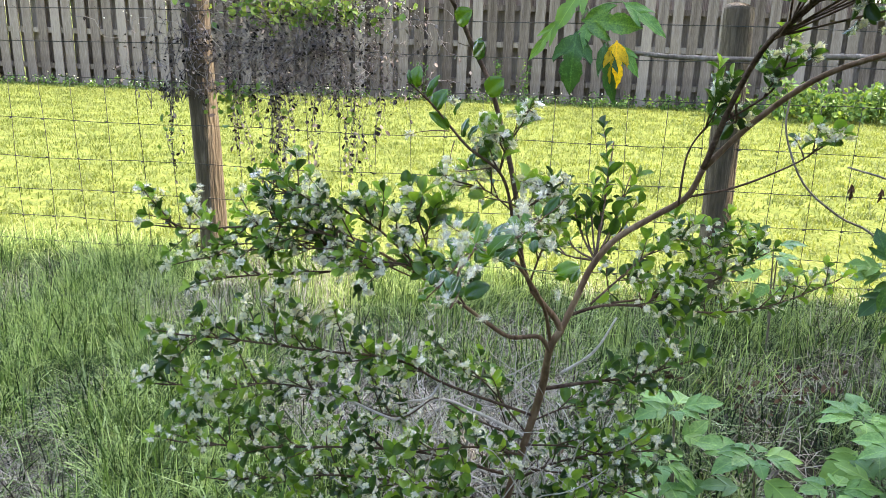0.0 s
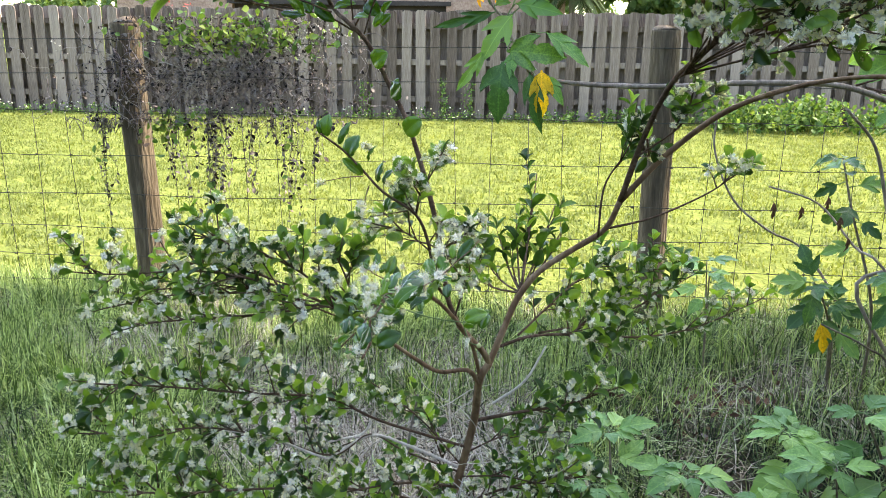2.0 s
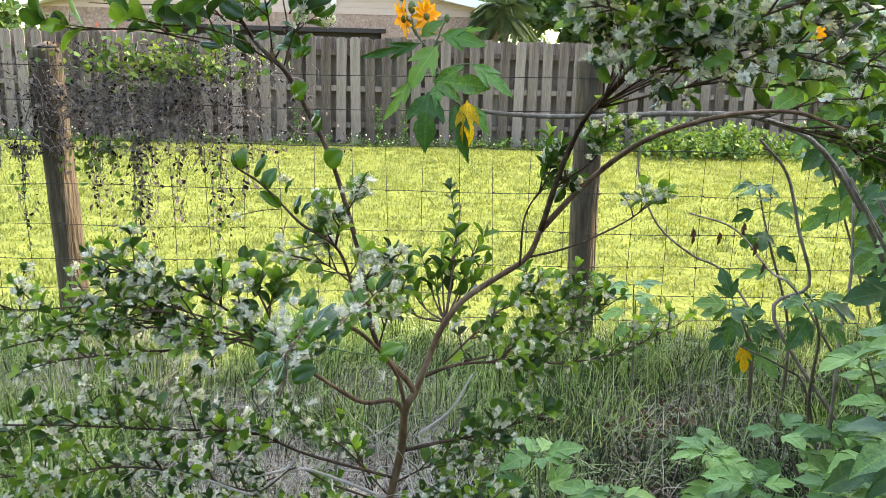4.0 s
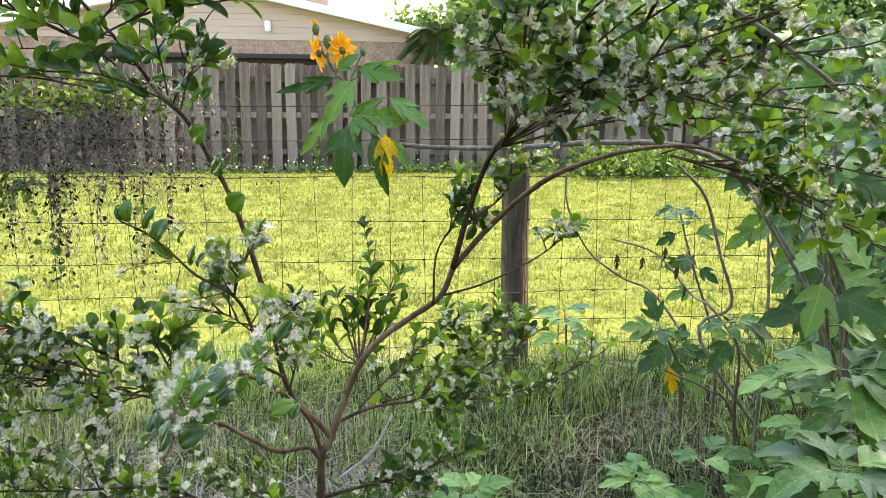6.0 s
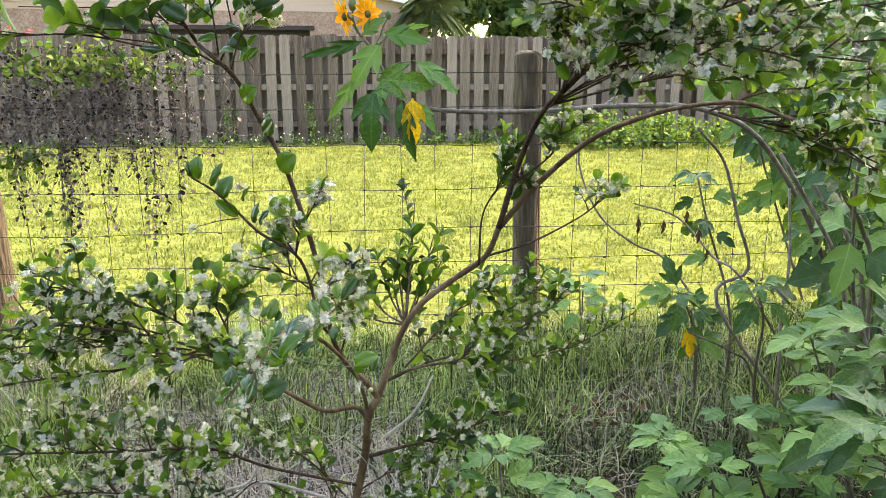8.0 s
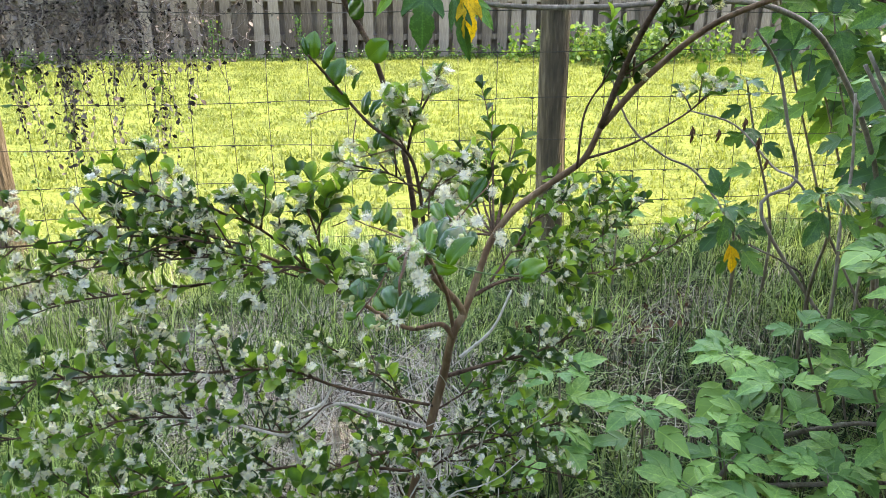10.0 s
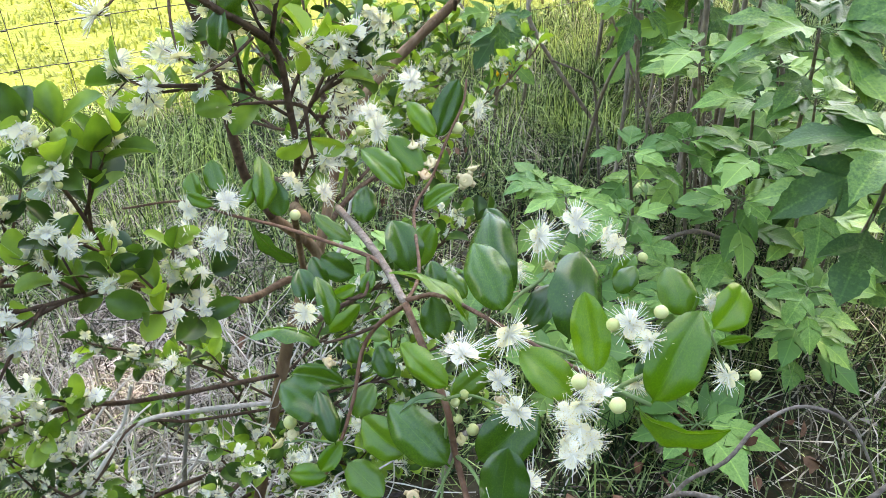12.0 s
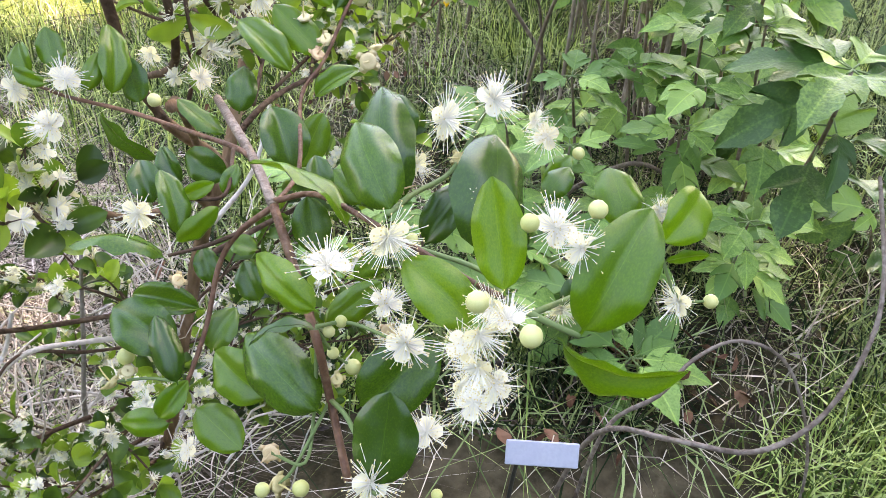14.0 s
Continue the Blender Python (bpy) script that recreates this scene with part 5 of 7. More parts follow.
def put_bloom(p, n=4, size=0.0112, loose=0.018):
    for _ in range(n):
        q = p + rand_dir(0.2) * rng.uniform(0.3, 1) * loose
        tube(twigs, [SHRUB_AT @ p, SHRUB_AT @ q], 0.0005, 0.0004, 3, 0.0, 1, False)
        if rng.random() < 0.74:
            FAR_FLOWERS.append(SHRUB_AT @ basis(q, rand_dir(), rand_dir(0.3), size * rng.uniform(0.7, 1.1)))
        else:
            FAR_BUDS.append(SHRUB_AT @ basis(q, rand_dir(), rand_dir(), rng.uniform(0.0017, 0.0026)))


def leafy_twig(p, d, length, ln=0.034, bloom=0.5, up=0.25, gap=0.020, leafy=0.92):
    """A twig with opposite pairs of leaves and blossom at its end and in some axils."""
    p, d = Vector(p), Vector(d).normalized()
    n = max(2, int(length / gap))
    pts = [p]
    turn = rng.uniform(0, 3)
    for i in range(n):
        d = (d + rand_dir() * 0.16 + Vector((0, 0, up * 0.12))).normalized()
        pts.append(pts[-1] + d * gap)
        a = d.orthogonal().normalized()
        b = d.cross(a)
        ang = turn + i * 1.57
        s = a * math.cos(ang) + b * math.sin(ang)
        k = ln * rng.uniform(0.6, 1.12) * (0.75 + 0.25 * math.sin(3.1 * (i + 1) / (n + 1)))
        for side in (s, -s):
            if rng.random() < leafy:
                ax = d * 0.55 + side * 0.8 + Vector((0, 0, 0.22))
                put_leaf(pts[-1], ax, d * 0.8 + rand_dir(0.5) * 0.5 + Vector((0, -0.25, 0.4)), k)
        if rng.random() < bloom * (0.55 if bloom < 1.05 else 0.8):
            put_bloom(pts[-1], rng.randint(1, 3) if bloom < 1 else rng.randint(2, 4))
    ax = d + rand_dir() * 0.3
    put_leaf(pts[-1], ax, rand_dir(0.8), ln * 0.8)
    if rng.random() < bloom:
        put_bloom(pts[-1], rng.randint(3, 6))
    tube(twigs, [SHRUB_AT @ q for q in pts], 0.0016, 0.0007, 4, 0.0, 1, False)


def spray(pts, r0, sides, length, ln=0.034, bloom=0.5, start=0.15, fan=(0.2, 0.2, 0.5), up=0.25, leafy=0.92):
    """A side branch with leafy twigs along it."""
    path = smooth_path(pts, 6)
    tube(twigs, [SHRUB_AT @ q for q in path], r0, 0.0012, 6, 0.05, 1, False)
    n = len(path)
    sides = int(sides * 1.35)
    for k in range(sides):
        t = start + (1 - start) * (k + rng.random()) / sides
        i = min(n - 2, int(t * (n - 1)))
        d = (path[i + 1] - path[i]).normalized()
        s = Vector((rng.uniform(-1, 1) * fan[0] * 3, rng.uniform(-1, 1) * fan[1] * 3, rng.uniform(-0.45, 1) * fan[2] * 2))
        leafy_twig(path[i], d * 0.65 + s, length * rng.uniform(0.55, 1.1), ln, bloom, up, leafy=leafy)
    leafy_twig(path[-1], path[-1] - path[-2], length * 0.6, ln, bloom, up, leafy=leafy)


# left upper sprays
spray([(-0.045, 1.26, 0.972), (-0.115, 1.2, 1.015), (-0.221, 1.247, 1.010), (-0.355, 1.307, 0.982), (-0.425, 1.310, 0.981)], 0.0021, 14, 0.085, 0.0250, bloom=0.72)
spray([(-0.02, 1.27, 0.955), (-0.077, 1.2, 0.962), (-0.198, 1.237, 0.936), (-0.332, 1.296, 0.901)], 0.0019, 11, 0.08, 0.0250, bloom=0.72, fan=(0.2, 0.25, 0.25))
spray([(0.013, 1.28, 0.945), (-0.05, 1.2, 1.035), (-0.143, 1.212, 1.062), (-0.20, 1.24, 1.068)], 0.0019, 14, 0.08, 0.0250, bloom=0.72)
spray([(0.05, 1.3, 0.90), (0.016, 1.170, 0.983), (-0.065, 1.177, 0.984)], 0.0018, 10, 0.08, 0.0250, bloom=0.72)
spray([(0.088, 1.32, 0.868), (0.05, 1.25, 0.93), (0.03, 1.2, 1.02), (0.02, 1.18, 1.06)], 0.0020, 7, 0.07, bloom=0.5)
# leaves round the foot of the near cluster
for a, b in (((0.09, 1.25, 0.90), (0.06, 1.16, 0.96)), ((0.19, 1.26, 0.94), (0.22, 1.24, 1.03))):
    a, b = Vector(a), Vector(b)
    spray([a, a.lerp(b, 0.5) + Vector((0, 0, 0.01)), b], 0.0018, 4, 0.05, 0.027, 0.5, 0.3)
for a, b in (((0.0, 1.28, 0.93), (-0.166, 1.222, 0.996)), ((-0.03, 1.26, 0.96), (-0.274, 1.271, 0.971)), ((-0.06, 1.22, 1.0), (-0.25, 1.265, 1.018)), 
             ((-0.104, 1.195, 0.995), (-0.390, 1.310, 0.922))):
    a, b = Vector(a), Vector(b)
    spray([a, a.lerp(b, 0.5) + Vector((0, 0, 0.01)), b], 0.0015, 7, 0.07, 0.0250, 0.7, 0.2)
# left lower sprays
spray([(0.20, 1.44, 0.56), (0.1, 1.42, 0.61), (0.035, 1.40, 0.655), (-0.028, 1.36, 0.632), (-0.132, 1.34, 0.673), (-0.229, 1.32, 0.70), (-0.325, 1.30, 0.702),
       (-0.43, 1.28, 0.702)], 0.002, 24, 0.09, 0.0310, 1.0, 0.35, (0.2, 0.25, 0.75), 0.6)
spray([(0.21, 1.43, 0.62), (0.055, 1.40, 0.683), (-0.034, 1.36, 0.745), (-0.161, 1.30, 0.779), (-0.28, 1.25, 0.81), (-0.36, 1.2, 0.835)], 0.0030, 21, 0.085, 0.0310, 1.0, 0.3, (0.2, 0.25, 0.75), 0.6)
spray([(0.178, 1.46, 0.467), (0.016, 1.40, 0.538), (-0.133, 1.34, 0.572), (-0.279, 1.30, 0.582), (-0.40, 1.25, 0.61)], 0.0030, 19, 0.09, 0.0310, 0.95, 0.2, (0.2, 0.25, 0.75), 0.6)
spray([(0.16, 1.48, 0.38), (0.05, 1.40, 0.46), (-0.139, 1.36, 0.50), (-0.335, 1.30, 0.507)], 0.0030, 18, 0.09, 0.0310, 0.9, 0.2, (0.2, 0.25, 0.75), 0.6)
spray([(0.15, 1.5, 0.30), (0.0, 1.40, 0.40), (-0.15, 1.34, 0.42), (-0.34, 1.28, 0.43)], 0.0030, 16, 0.09, 0.0310, 0.8, 0.2, (0.2, 0.25, 0.75), 0.6)
spray([(0.16, 1.48, 0.36), (0.12, 1.36, 0.42), (0.06, 1.25, 0.50), (-0.02, 1.18, 0.55)], 0.003, 11, 0.085, 0.0310, 0.75)
spray([(0.20, 1.45, 0.52), (0.16, 1.36, 0.58), (0.10, 1.28, 0.63), (0.02, 1.2, 0.66)], 0.003, 10, 0.08, 0.0305, 0.75)
spray([(0.16, 1.49, 0.33), (0.25, 1.42, 0.42), (0.34, 1.36, 0.48)], 0.003, 10, 0.085, 0.0310, 0.65)
spray([(0.19, 1.46, 0.46), (0.27, 1.44, 0.52), (0.36, 1.42, 0.56), (0.43, 1.42, 0.57)], 0.003, 9, 0.08, 0.0305, 0.65)
# small sprays round the foot of the main stem
for a, b in (((0.20, 1.44, 0.55), (0.39, 1.40, 0.55)), ((0.185, 1.455, 0.49), (0.44, 1.38, 0.49)), ((0.17, 1.47, 0.42), (0.31, 1.38, 0.45)),
             ((0.19, 1.46, 0.5), (0.12, 1.5, 0.66)), ((0.16, 1.48, 0.4), (0.08, 1.5, 0.54)), ((0.16, 1.49, 0.36), (0.22, 1.5, 0.47)), ((0.21, 1.44, 0.6), (0.36, 1.46, 0.64)),
             ((0.2, 1.44, 0.58), (0.05, 1.42, 0.74))):
    a, b = Vector(a), Vector(b)
    spray([a, a.lerp(b, 0.5) + Vector((0, 0, 0.015)), b], 0.0018, 5, 0.07, 0.032, 0.75, 0.25)
# upright green twig behind the bough
foot = Vector((0.300, 1.385, 0.944))
for tip, k in (((0.334, 1.585, 1.118), 0.17), ((0.369, 1.566, 1.060), 0.09), ((0.377, 1.515, 1.020), 0.09), ((0.297, 1.567, 1.035), 0.10), ((0.265, 1.561, 1.000), 0.10),
               ((0.235, 1.533, 0.965), 0.10), ((0.205, 1.511, 0.945), 0.08), ((0.320, 1.563, 1.035), 0.11), ((0.344, 1.501, 0.995), 0.09), ((0.285, 1.52, 0.985), 0.09), ((0.32, 1.54, 1.0), 0.09)):
    tip = Vector(tip)
    mid = foot.lerp(tip, 0.5) - Vector((0, 0, 0.012))
    tube(twigs, [SHRUB_AT @ q for q in (foot, mid, tip)], 0.0022, 0.0012, 5, 0.0, 3)
    leafy_twig(mid.lerp(tip, 1 - k / (tip - mid).length if k < (tip - mid).length else 0.0), tip - mid, k, 0.036, 0.04, 0.9, 0.019, 0.95)
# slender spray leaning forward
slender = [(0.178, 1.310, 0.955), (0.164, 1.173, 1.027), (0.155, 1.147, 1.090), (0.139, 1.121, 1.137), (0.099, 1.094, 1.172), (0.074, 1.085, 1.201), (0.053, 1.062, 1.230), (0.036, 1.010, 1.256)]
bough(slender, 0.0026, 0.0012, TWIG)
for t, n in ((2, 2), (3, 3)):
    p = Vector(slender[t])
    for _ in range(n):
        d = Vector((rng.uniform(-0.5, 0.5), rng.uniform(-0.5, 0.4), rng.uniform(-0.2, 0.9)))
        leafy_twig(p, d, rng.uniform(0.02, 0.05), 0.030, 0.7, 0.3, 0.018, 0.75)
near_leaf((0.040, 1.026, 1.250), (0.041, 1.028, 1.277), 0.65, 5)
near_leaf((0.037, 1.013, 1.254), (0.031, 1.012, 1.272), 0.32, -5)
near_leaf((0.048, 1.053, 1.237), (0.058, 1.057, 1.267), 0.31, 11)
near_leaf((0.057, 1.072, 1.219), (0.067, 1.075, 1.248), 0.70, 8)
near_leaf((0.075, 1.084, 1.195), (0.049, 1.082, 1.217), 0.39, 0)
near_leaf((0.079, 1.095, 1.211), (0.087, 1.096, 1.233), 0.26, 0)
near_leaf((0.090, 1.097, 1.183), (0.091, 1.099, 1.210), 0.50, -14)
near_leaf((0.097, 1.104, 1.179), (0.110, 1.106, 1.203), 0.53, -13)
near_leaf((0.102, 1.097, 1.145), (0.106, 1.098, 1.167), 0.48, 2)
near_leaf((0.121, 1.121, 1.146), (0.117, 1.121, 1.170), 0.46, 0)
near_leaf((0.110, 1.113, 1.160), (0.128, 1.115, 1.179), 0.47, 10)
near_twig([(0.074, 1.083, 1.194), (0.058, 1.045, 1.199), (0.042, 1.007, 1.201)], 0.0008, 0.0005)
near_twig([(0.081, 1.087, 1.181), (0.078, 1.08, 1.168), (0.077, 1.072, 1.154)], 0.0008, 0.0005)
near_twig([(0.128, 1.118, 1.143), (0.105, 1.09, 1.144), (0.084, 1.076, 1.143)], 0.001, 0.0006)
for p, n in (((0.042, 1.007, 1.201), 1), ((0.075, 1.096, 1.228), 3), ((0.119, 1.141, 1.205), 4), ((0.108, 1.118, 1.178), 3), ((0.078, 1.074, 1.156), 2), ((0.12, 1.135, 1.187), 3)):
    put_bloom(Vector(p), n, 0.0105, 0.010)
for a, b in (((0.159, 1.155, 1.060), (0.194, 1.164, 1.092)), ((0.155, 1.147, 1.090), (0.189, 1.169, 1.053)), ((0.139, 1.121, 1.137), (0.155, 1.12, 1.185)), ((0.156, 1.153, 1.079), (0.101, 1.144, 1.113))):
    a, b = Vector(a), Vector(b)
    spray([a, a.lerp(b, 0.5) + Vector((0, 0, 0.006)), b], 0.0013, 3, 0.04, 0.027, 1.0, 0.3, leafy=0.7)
# right lower branches
spray([(0.262, 1.365, 0.85), (0.33, 1.42, 0.852), (0.44, 1.5, 0.826), (0.56, 1.6, 0.786), (0.69, 1.68, 0.78), (0.84, 1.75, 0.82)], 0.0034, 17, 0.075, 0.033, 0.6, 0.3,
      (0.15, 0.2, 0.5))
spray([(0.40, 1.48, 0.83), (0.50, 1.62, 0.86), (0.62, 1.75, 0.90)], 0.0024, 15, 0.08, 0.033, 0.7)
spray([(0.30, 1.40, 0.86), (0.40, 1.55, 0.90), (0.50, 1.68, 0.93)], 0.0022, 13, 0.07, 0.033, 0.6)
spray([(0.34, 1.44, 0.85), (0.46, 1.56, 0.83), (0.58, 1.66, 0.84), (0.68, 1.74, 0.87)], 0.0022, 13, 0.07, 0.033, 0.7)
spray([(0.227, 1.42, 0.68), (0.311, 1.42, 0.701), (0.391, 1.42, 0.718), (0.467, 1.42, 0.75)], 0.004, 9, 0.06, 0.033, 0.5, 0.3)
spray([(0.436, 1.38, 1.062), (0.517, 1.40, 1.079), (0.61, 1.43, 1.115), (0.655, 1.44, 1.145)], 0.0024, 3, 0.045, 0.030, 0.8, 0.8)
spray([(0.423, 1.37, 1.05), (0.426, 1.36, 1.136), (0.452, 1.35, 1.19)], 0.002, 2, 0.03, 0.030, 0.0, 0.6)
spray([(0.48, 1.32, 1.22), (0.49, 1.35, 1.19), (0.47, 1.36, 1.23)], 0.002, 4, 0.05, 0.032, 0.6)
spray([(0.47, 1.34, 1.19), (0.52, 1.30, 1.24), (0.53, 1.28, 1.28)], 0.002, 4, 0.05, 0.032, 0.6)
# crown on the leaning stem
near_twig([(0.016, 1.388, 1.375), (-0.027, 1.376, 1.397), (-0.091, 1.354, 1.409), (-0.167, 1.343, 1.416)], 0.0017, 0.0008)
near_twig([(0.016, 1.388, 1.375), (0.040, 1.375, 1.423), (0.036, 1.366, 1.477), (0.043, 1.366, 1.526)], 0.0016, 0.0008)
near_twig([(0.045, 1.369, 1.448), (0.064, 1.363, 1.477), (0.083, 1.357, 1.506), (0.114, 1.351, 1.538)], 0.0015, 0.0007)
near_twig([(-0.057, 1.364, 1.474), (-0.117, 1.353, 1.486), (-0.167, 1.340, 1.500)], 0.0014, 0.0007)
near_twig([(-0.024, 1.373, 1.431), (-0.104, 1.355, 1.454), (-0.179, 1.342, 1.454), (-0.244, 1.328, 1.454)], 0.0016, 0.0007)
near_twig([(-0.030, 1.374, 1.435), (-0.019, 1.361, 1.476), (-0.018, 1.361, 1.524)], 0.0014, 0.0007)
near_twig([(0.031, 1.377, 1.427), (0.075, 1.364, 1.436), (0.106, 1.351, 1.440)], 0.0011, 0.0006)
near_twig([(0.031, 1.377, 1.427), (0.058, 1.376, 1.389), (0.070, 1.371, 1.370)], 0.0011, 0.0006)
near_twig([(-0.179, 1.342, 1.454), (-0.183, 1.337, 1.479), (-0.187, 1.335, 1.514)], 0.0011, 0.0006)
near_leaf((-0.200, 1.329, 1.510), (-0.176, 1.331, 1.509), 0.72, -4, True)
near_leaf((-0.156, 1.320, 1.469), (-0.163, 1.327, 1.504), 0.47, 20)
near_leaf((-0.211, 1.356, 1.472), (-0.180, 1.355, 1.473), 0.54, 1)
near_leaf((-0.151, 1.327, 1.462), (-0.150, 1.338, 1.496), 0.50, -13)
near_leaf((-0.234, 1.352, 1.460), (-0.216, 1.344, 1.471), 0.64, 14, True)
near_leaf((-0.140, 1.336, 1.448), (-0.125, 1.333, 1.466), 0.77, 11)
near_leaf((-0.171, 1.368, 1.445), (-0.154, 1.371, 1.447), 0.67, 5)
near_leaf((-0.138, 1.347, 1.434), (-0.115, 1.344, 1.415), 0.66, -1, True)
near_leaf((-0.133, 1.386, 1.474), (-0.114, 1.377, 1.486), 0.72, 2)
near_leaf((-0.104, 1.399, 1.510), (-0.081, 1.384, 1.473), 0.58, 18)
near_leaf((-0.117, 1.357, 1.458), (-0.105, 1.352, 1.444), 0.67, 4)
near_leaf((-0.100, 1.334, 1.442), (-0.080, 1.330, 1.428), 0.70, 15, True)
near_leaf((-0.078, 1.346, 1.511), (-0.060, 1.334, 1.488), 0.43, -10)
near_leaf((-0.054, 1.375, 1.486), (-0.027, 1.369, 1.473), 0.82, 23, True)
near_leaf((-0.061, 1.365, 1.465), (-0.021, 1.358, 1.439), 0.62, 6)
near_leaf((-0.022, 1.364, 1.436), (0.011, 1.360, 1.470), 0.66, -8)
near_leaf((-0.053, 1.414, 1.532), (-0.037, 1.408, 1.493), 0.54, -21, True)
near_leaf((-0.096, 1.368, 1.400), (-0.051, 1.356, 1.393), 0.33, -12)
near_leaf((-0.076, 1.337, 1.425), (-0.049, 1.327, 1.401), 0.43, -21)
near_leaf((-0.072, 1.388, 1.430), (-0.043, 1.367, 1.399), 0.40, 11)
near_leaf((-0.033, 1.335, 1.417), (-0.005, 1.326, 1.387), 0.45, 22)
near_leaf((-0.011, 1.364, 1.408), (0.024, 1.351, 1.418), 0.42, 5)
near_leaf((0.018, 1.372, 1.459), (0.030, 1.380, 1.491), 0.52, -2, True)
near_leaf((0.037, 1.381, 1.486), (0.061, 1.371, 1.503), 0.58, -8, True)
near_leaf((0.048, 1.352, 1.452), (0.076, 1.358, 1.477), 0.61, 13)
near_leaf((0.065, 1.365, 1.451), (0.076, 1.376, 1.485), 0.50, 23)
near_leaf((0.072, 1.356, 1.434), (0.078, 1.365, 1.456), 0.69, -21, True)
near_leaf((0.080, 1.387, 1.448), (0.085, 1.399, 1.488), 0.31, -22)
near_leaf((0.079, 1.361, 1.449), (0.101, 1.349, 1.462), 0.50, -18)
near_leaf((0.091, 1.388, 1.432), (0.106, 1.390, 1.454), 0.61, 23)
near_leaf((0.033, 1.362, 1.435), (0.050, 1.358, 1.431), 0.61, -22)
near_leaf((0.041, 1.358, 1.417), (0.063, 1.342, 1.399), 0.71, 15)
near_leaf((0.057, 1.335, 1.379), (0.063, 1.341, 1.405), 0.71, -12, True)
near_leaf((0.022, 1.354, 1.393), (0.045, 1.343, 1.399), 0.85, -17, True)
near_leaf((0.059, 1.391, 1.383), (0.075, 1.389, 1.402), 0.60, 23)
near_leaf((0.063, 1.392, 1.400), (0.076, 1.390, 1.421), 0.50, 13)
near_leaf((-0.073, 1.375, 1.499), (-0.062, 1.382, 1.516), 0.56, -13)
near_leaf((-0.043, 1.406, 1.485), (-0.020, 1.398, 1.513), 0.50, -7)
near_leaf((-0.109, 1.391, 1.517), (-0.114, 1.383, 1.502), 0.75, 15)
near_leaf((-0.153, 1.373, 1.523), (-0.122, 1.359, 1.504), 0.57, -11)
near_leaf((-0.018, 1.411, 1.470), (-0.012, 1.423, 1.505), 0.46, 22)
near_leaf((0.000, 1.389, 1.435), (0.010, 1.399, 1.462), 0.52, 19, True)
near_leaf((-0.067, 1.411, 1.512), (-0.054, 1.408, 1.532), 0.68, -21, True)
near_leaf((-0.001, 1.403, 1.512), (0.013, 1.401, 1.533), 0.65, 11)
near_leaf((-0.129, 1.343, 1.497), (-0.114, 1.351, 1.513), 0.59, 20, True)
near_leaf((-0.203, 1.357, 1.432), (-0.173, 1.360, 1.439), 0.43, 14)
near_leaf((-0.232, 1.366, 1.504), (-0.213, 1.364, 1.527), 0.49, 18, True)
for p in ((-0.096, 1.344, 1.457), (-0.080, 1.337, 1.431), (-0.058, 1.337, 1.438), (0.102, 1.353, 1.449), (0.111, 1.349, 1.431), (-0.150, 1.346, 1.440), (0.077, 1.372, 1.524), (0.053, 1.373, 1.517), (-0.104, 1.346, 1.462), (0.110, 1.352, 1.444)):
    put_bloom(Vector(p), 3)
near_leaf((0.081, 1.335, 1.291), (0.098, 1.325, 1.303), 0.45, 10)
near_leaf((0.056, 1.318, 1.324), (0.076, 1.300, 1.343), 0.85, 30)
near_leaf((0.084, 1.315, 1.276), (0.104, 1.298, 1.297), 0.80, 30)
near_leaf((0.106, 1.305, 1.222), (0.130, 1.290, 1.246), 0.80, 30)
near_twig([(0.081, 1.335, 1.291), (0.068, 1.36, 1.291), (0.054, 1.382, 1.294)], 0.0009, 0.0006)
for a, b in (((0.0, 1.29, 1.40), (-0.10, 1.20, 1.42)), ((-0.03, 1.27, 1.43), (-0.08, 1.22, 1.47)), ((0.045, 1.31, 1.37), (0.075, 1.27, 1.43)), ((0.03, 1.3, 1.39), (0.03, 1.25, 1.46)),
             ((-0.06, 1.24, 1.40), (-0.19, 1.16, 1.41))):
    a, b = Vector(a), Vector(b)
    spray([a, a.lerp(b, 0.5) + Vector((0, 0, 0.008)), b], 0.0014, 2, 0.05, 0.042, 0.3, 0.3)
for tip in ((-0.24, 1.18, 1.52), (-0.12, 1.2, 1.55), (0.02, 1.26, 1.54), (0.10, 1.3, 1.52)):
    a = Vector((-0.06, 1.25, 1.46))
    b = Vector(tip)
    spray([a, a.lerp(b, 0.5) + Vector((0, 0, 0.012)), b], 0.0016, 6, 0.07, 0.042, 0.3, 0.3)
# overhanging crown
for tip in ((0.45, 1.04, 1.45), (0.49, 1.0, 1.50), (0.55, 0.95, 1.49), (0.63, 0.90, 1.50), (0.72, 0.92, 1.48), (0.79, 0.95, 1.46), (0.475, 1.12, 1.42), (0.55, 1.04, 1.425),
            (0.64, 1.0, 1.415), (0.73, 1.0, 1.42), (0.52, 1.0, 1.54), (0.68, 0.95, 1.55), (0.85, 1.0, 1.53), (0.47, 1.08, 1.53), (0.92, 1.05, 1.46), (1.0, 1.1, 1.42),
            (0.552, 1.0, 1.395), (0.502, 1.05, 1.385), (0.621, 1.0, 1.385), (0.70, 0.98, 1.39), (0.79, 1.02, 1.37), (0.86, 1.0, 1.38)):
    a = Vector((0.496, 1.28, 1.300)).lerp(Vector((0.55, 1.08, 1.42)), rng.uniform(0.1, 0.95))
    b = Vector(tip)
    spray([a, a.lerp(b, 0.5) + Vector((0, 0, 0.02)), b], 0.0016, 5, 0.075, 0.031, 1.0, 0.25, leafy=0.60)
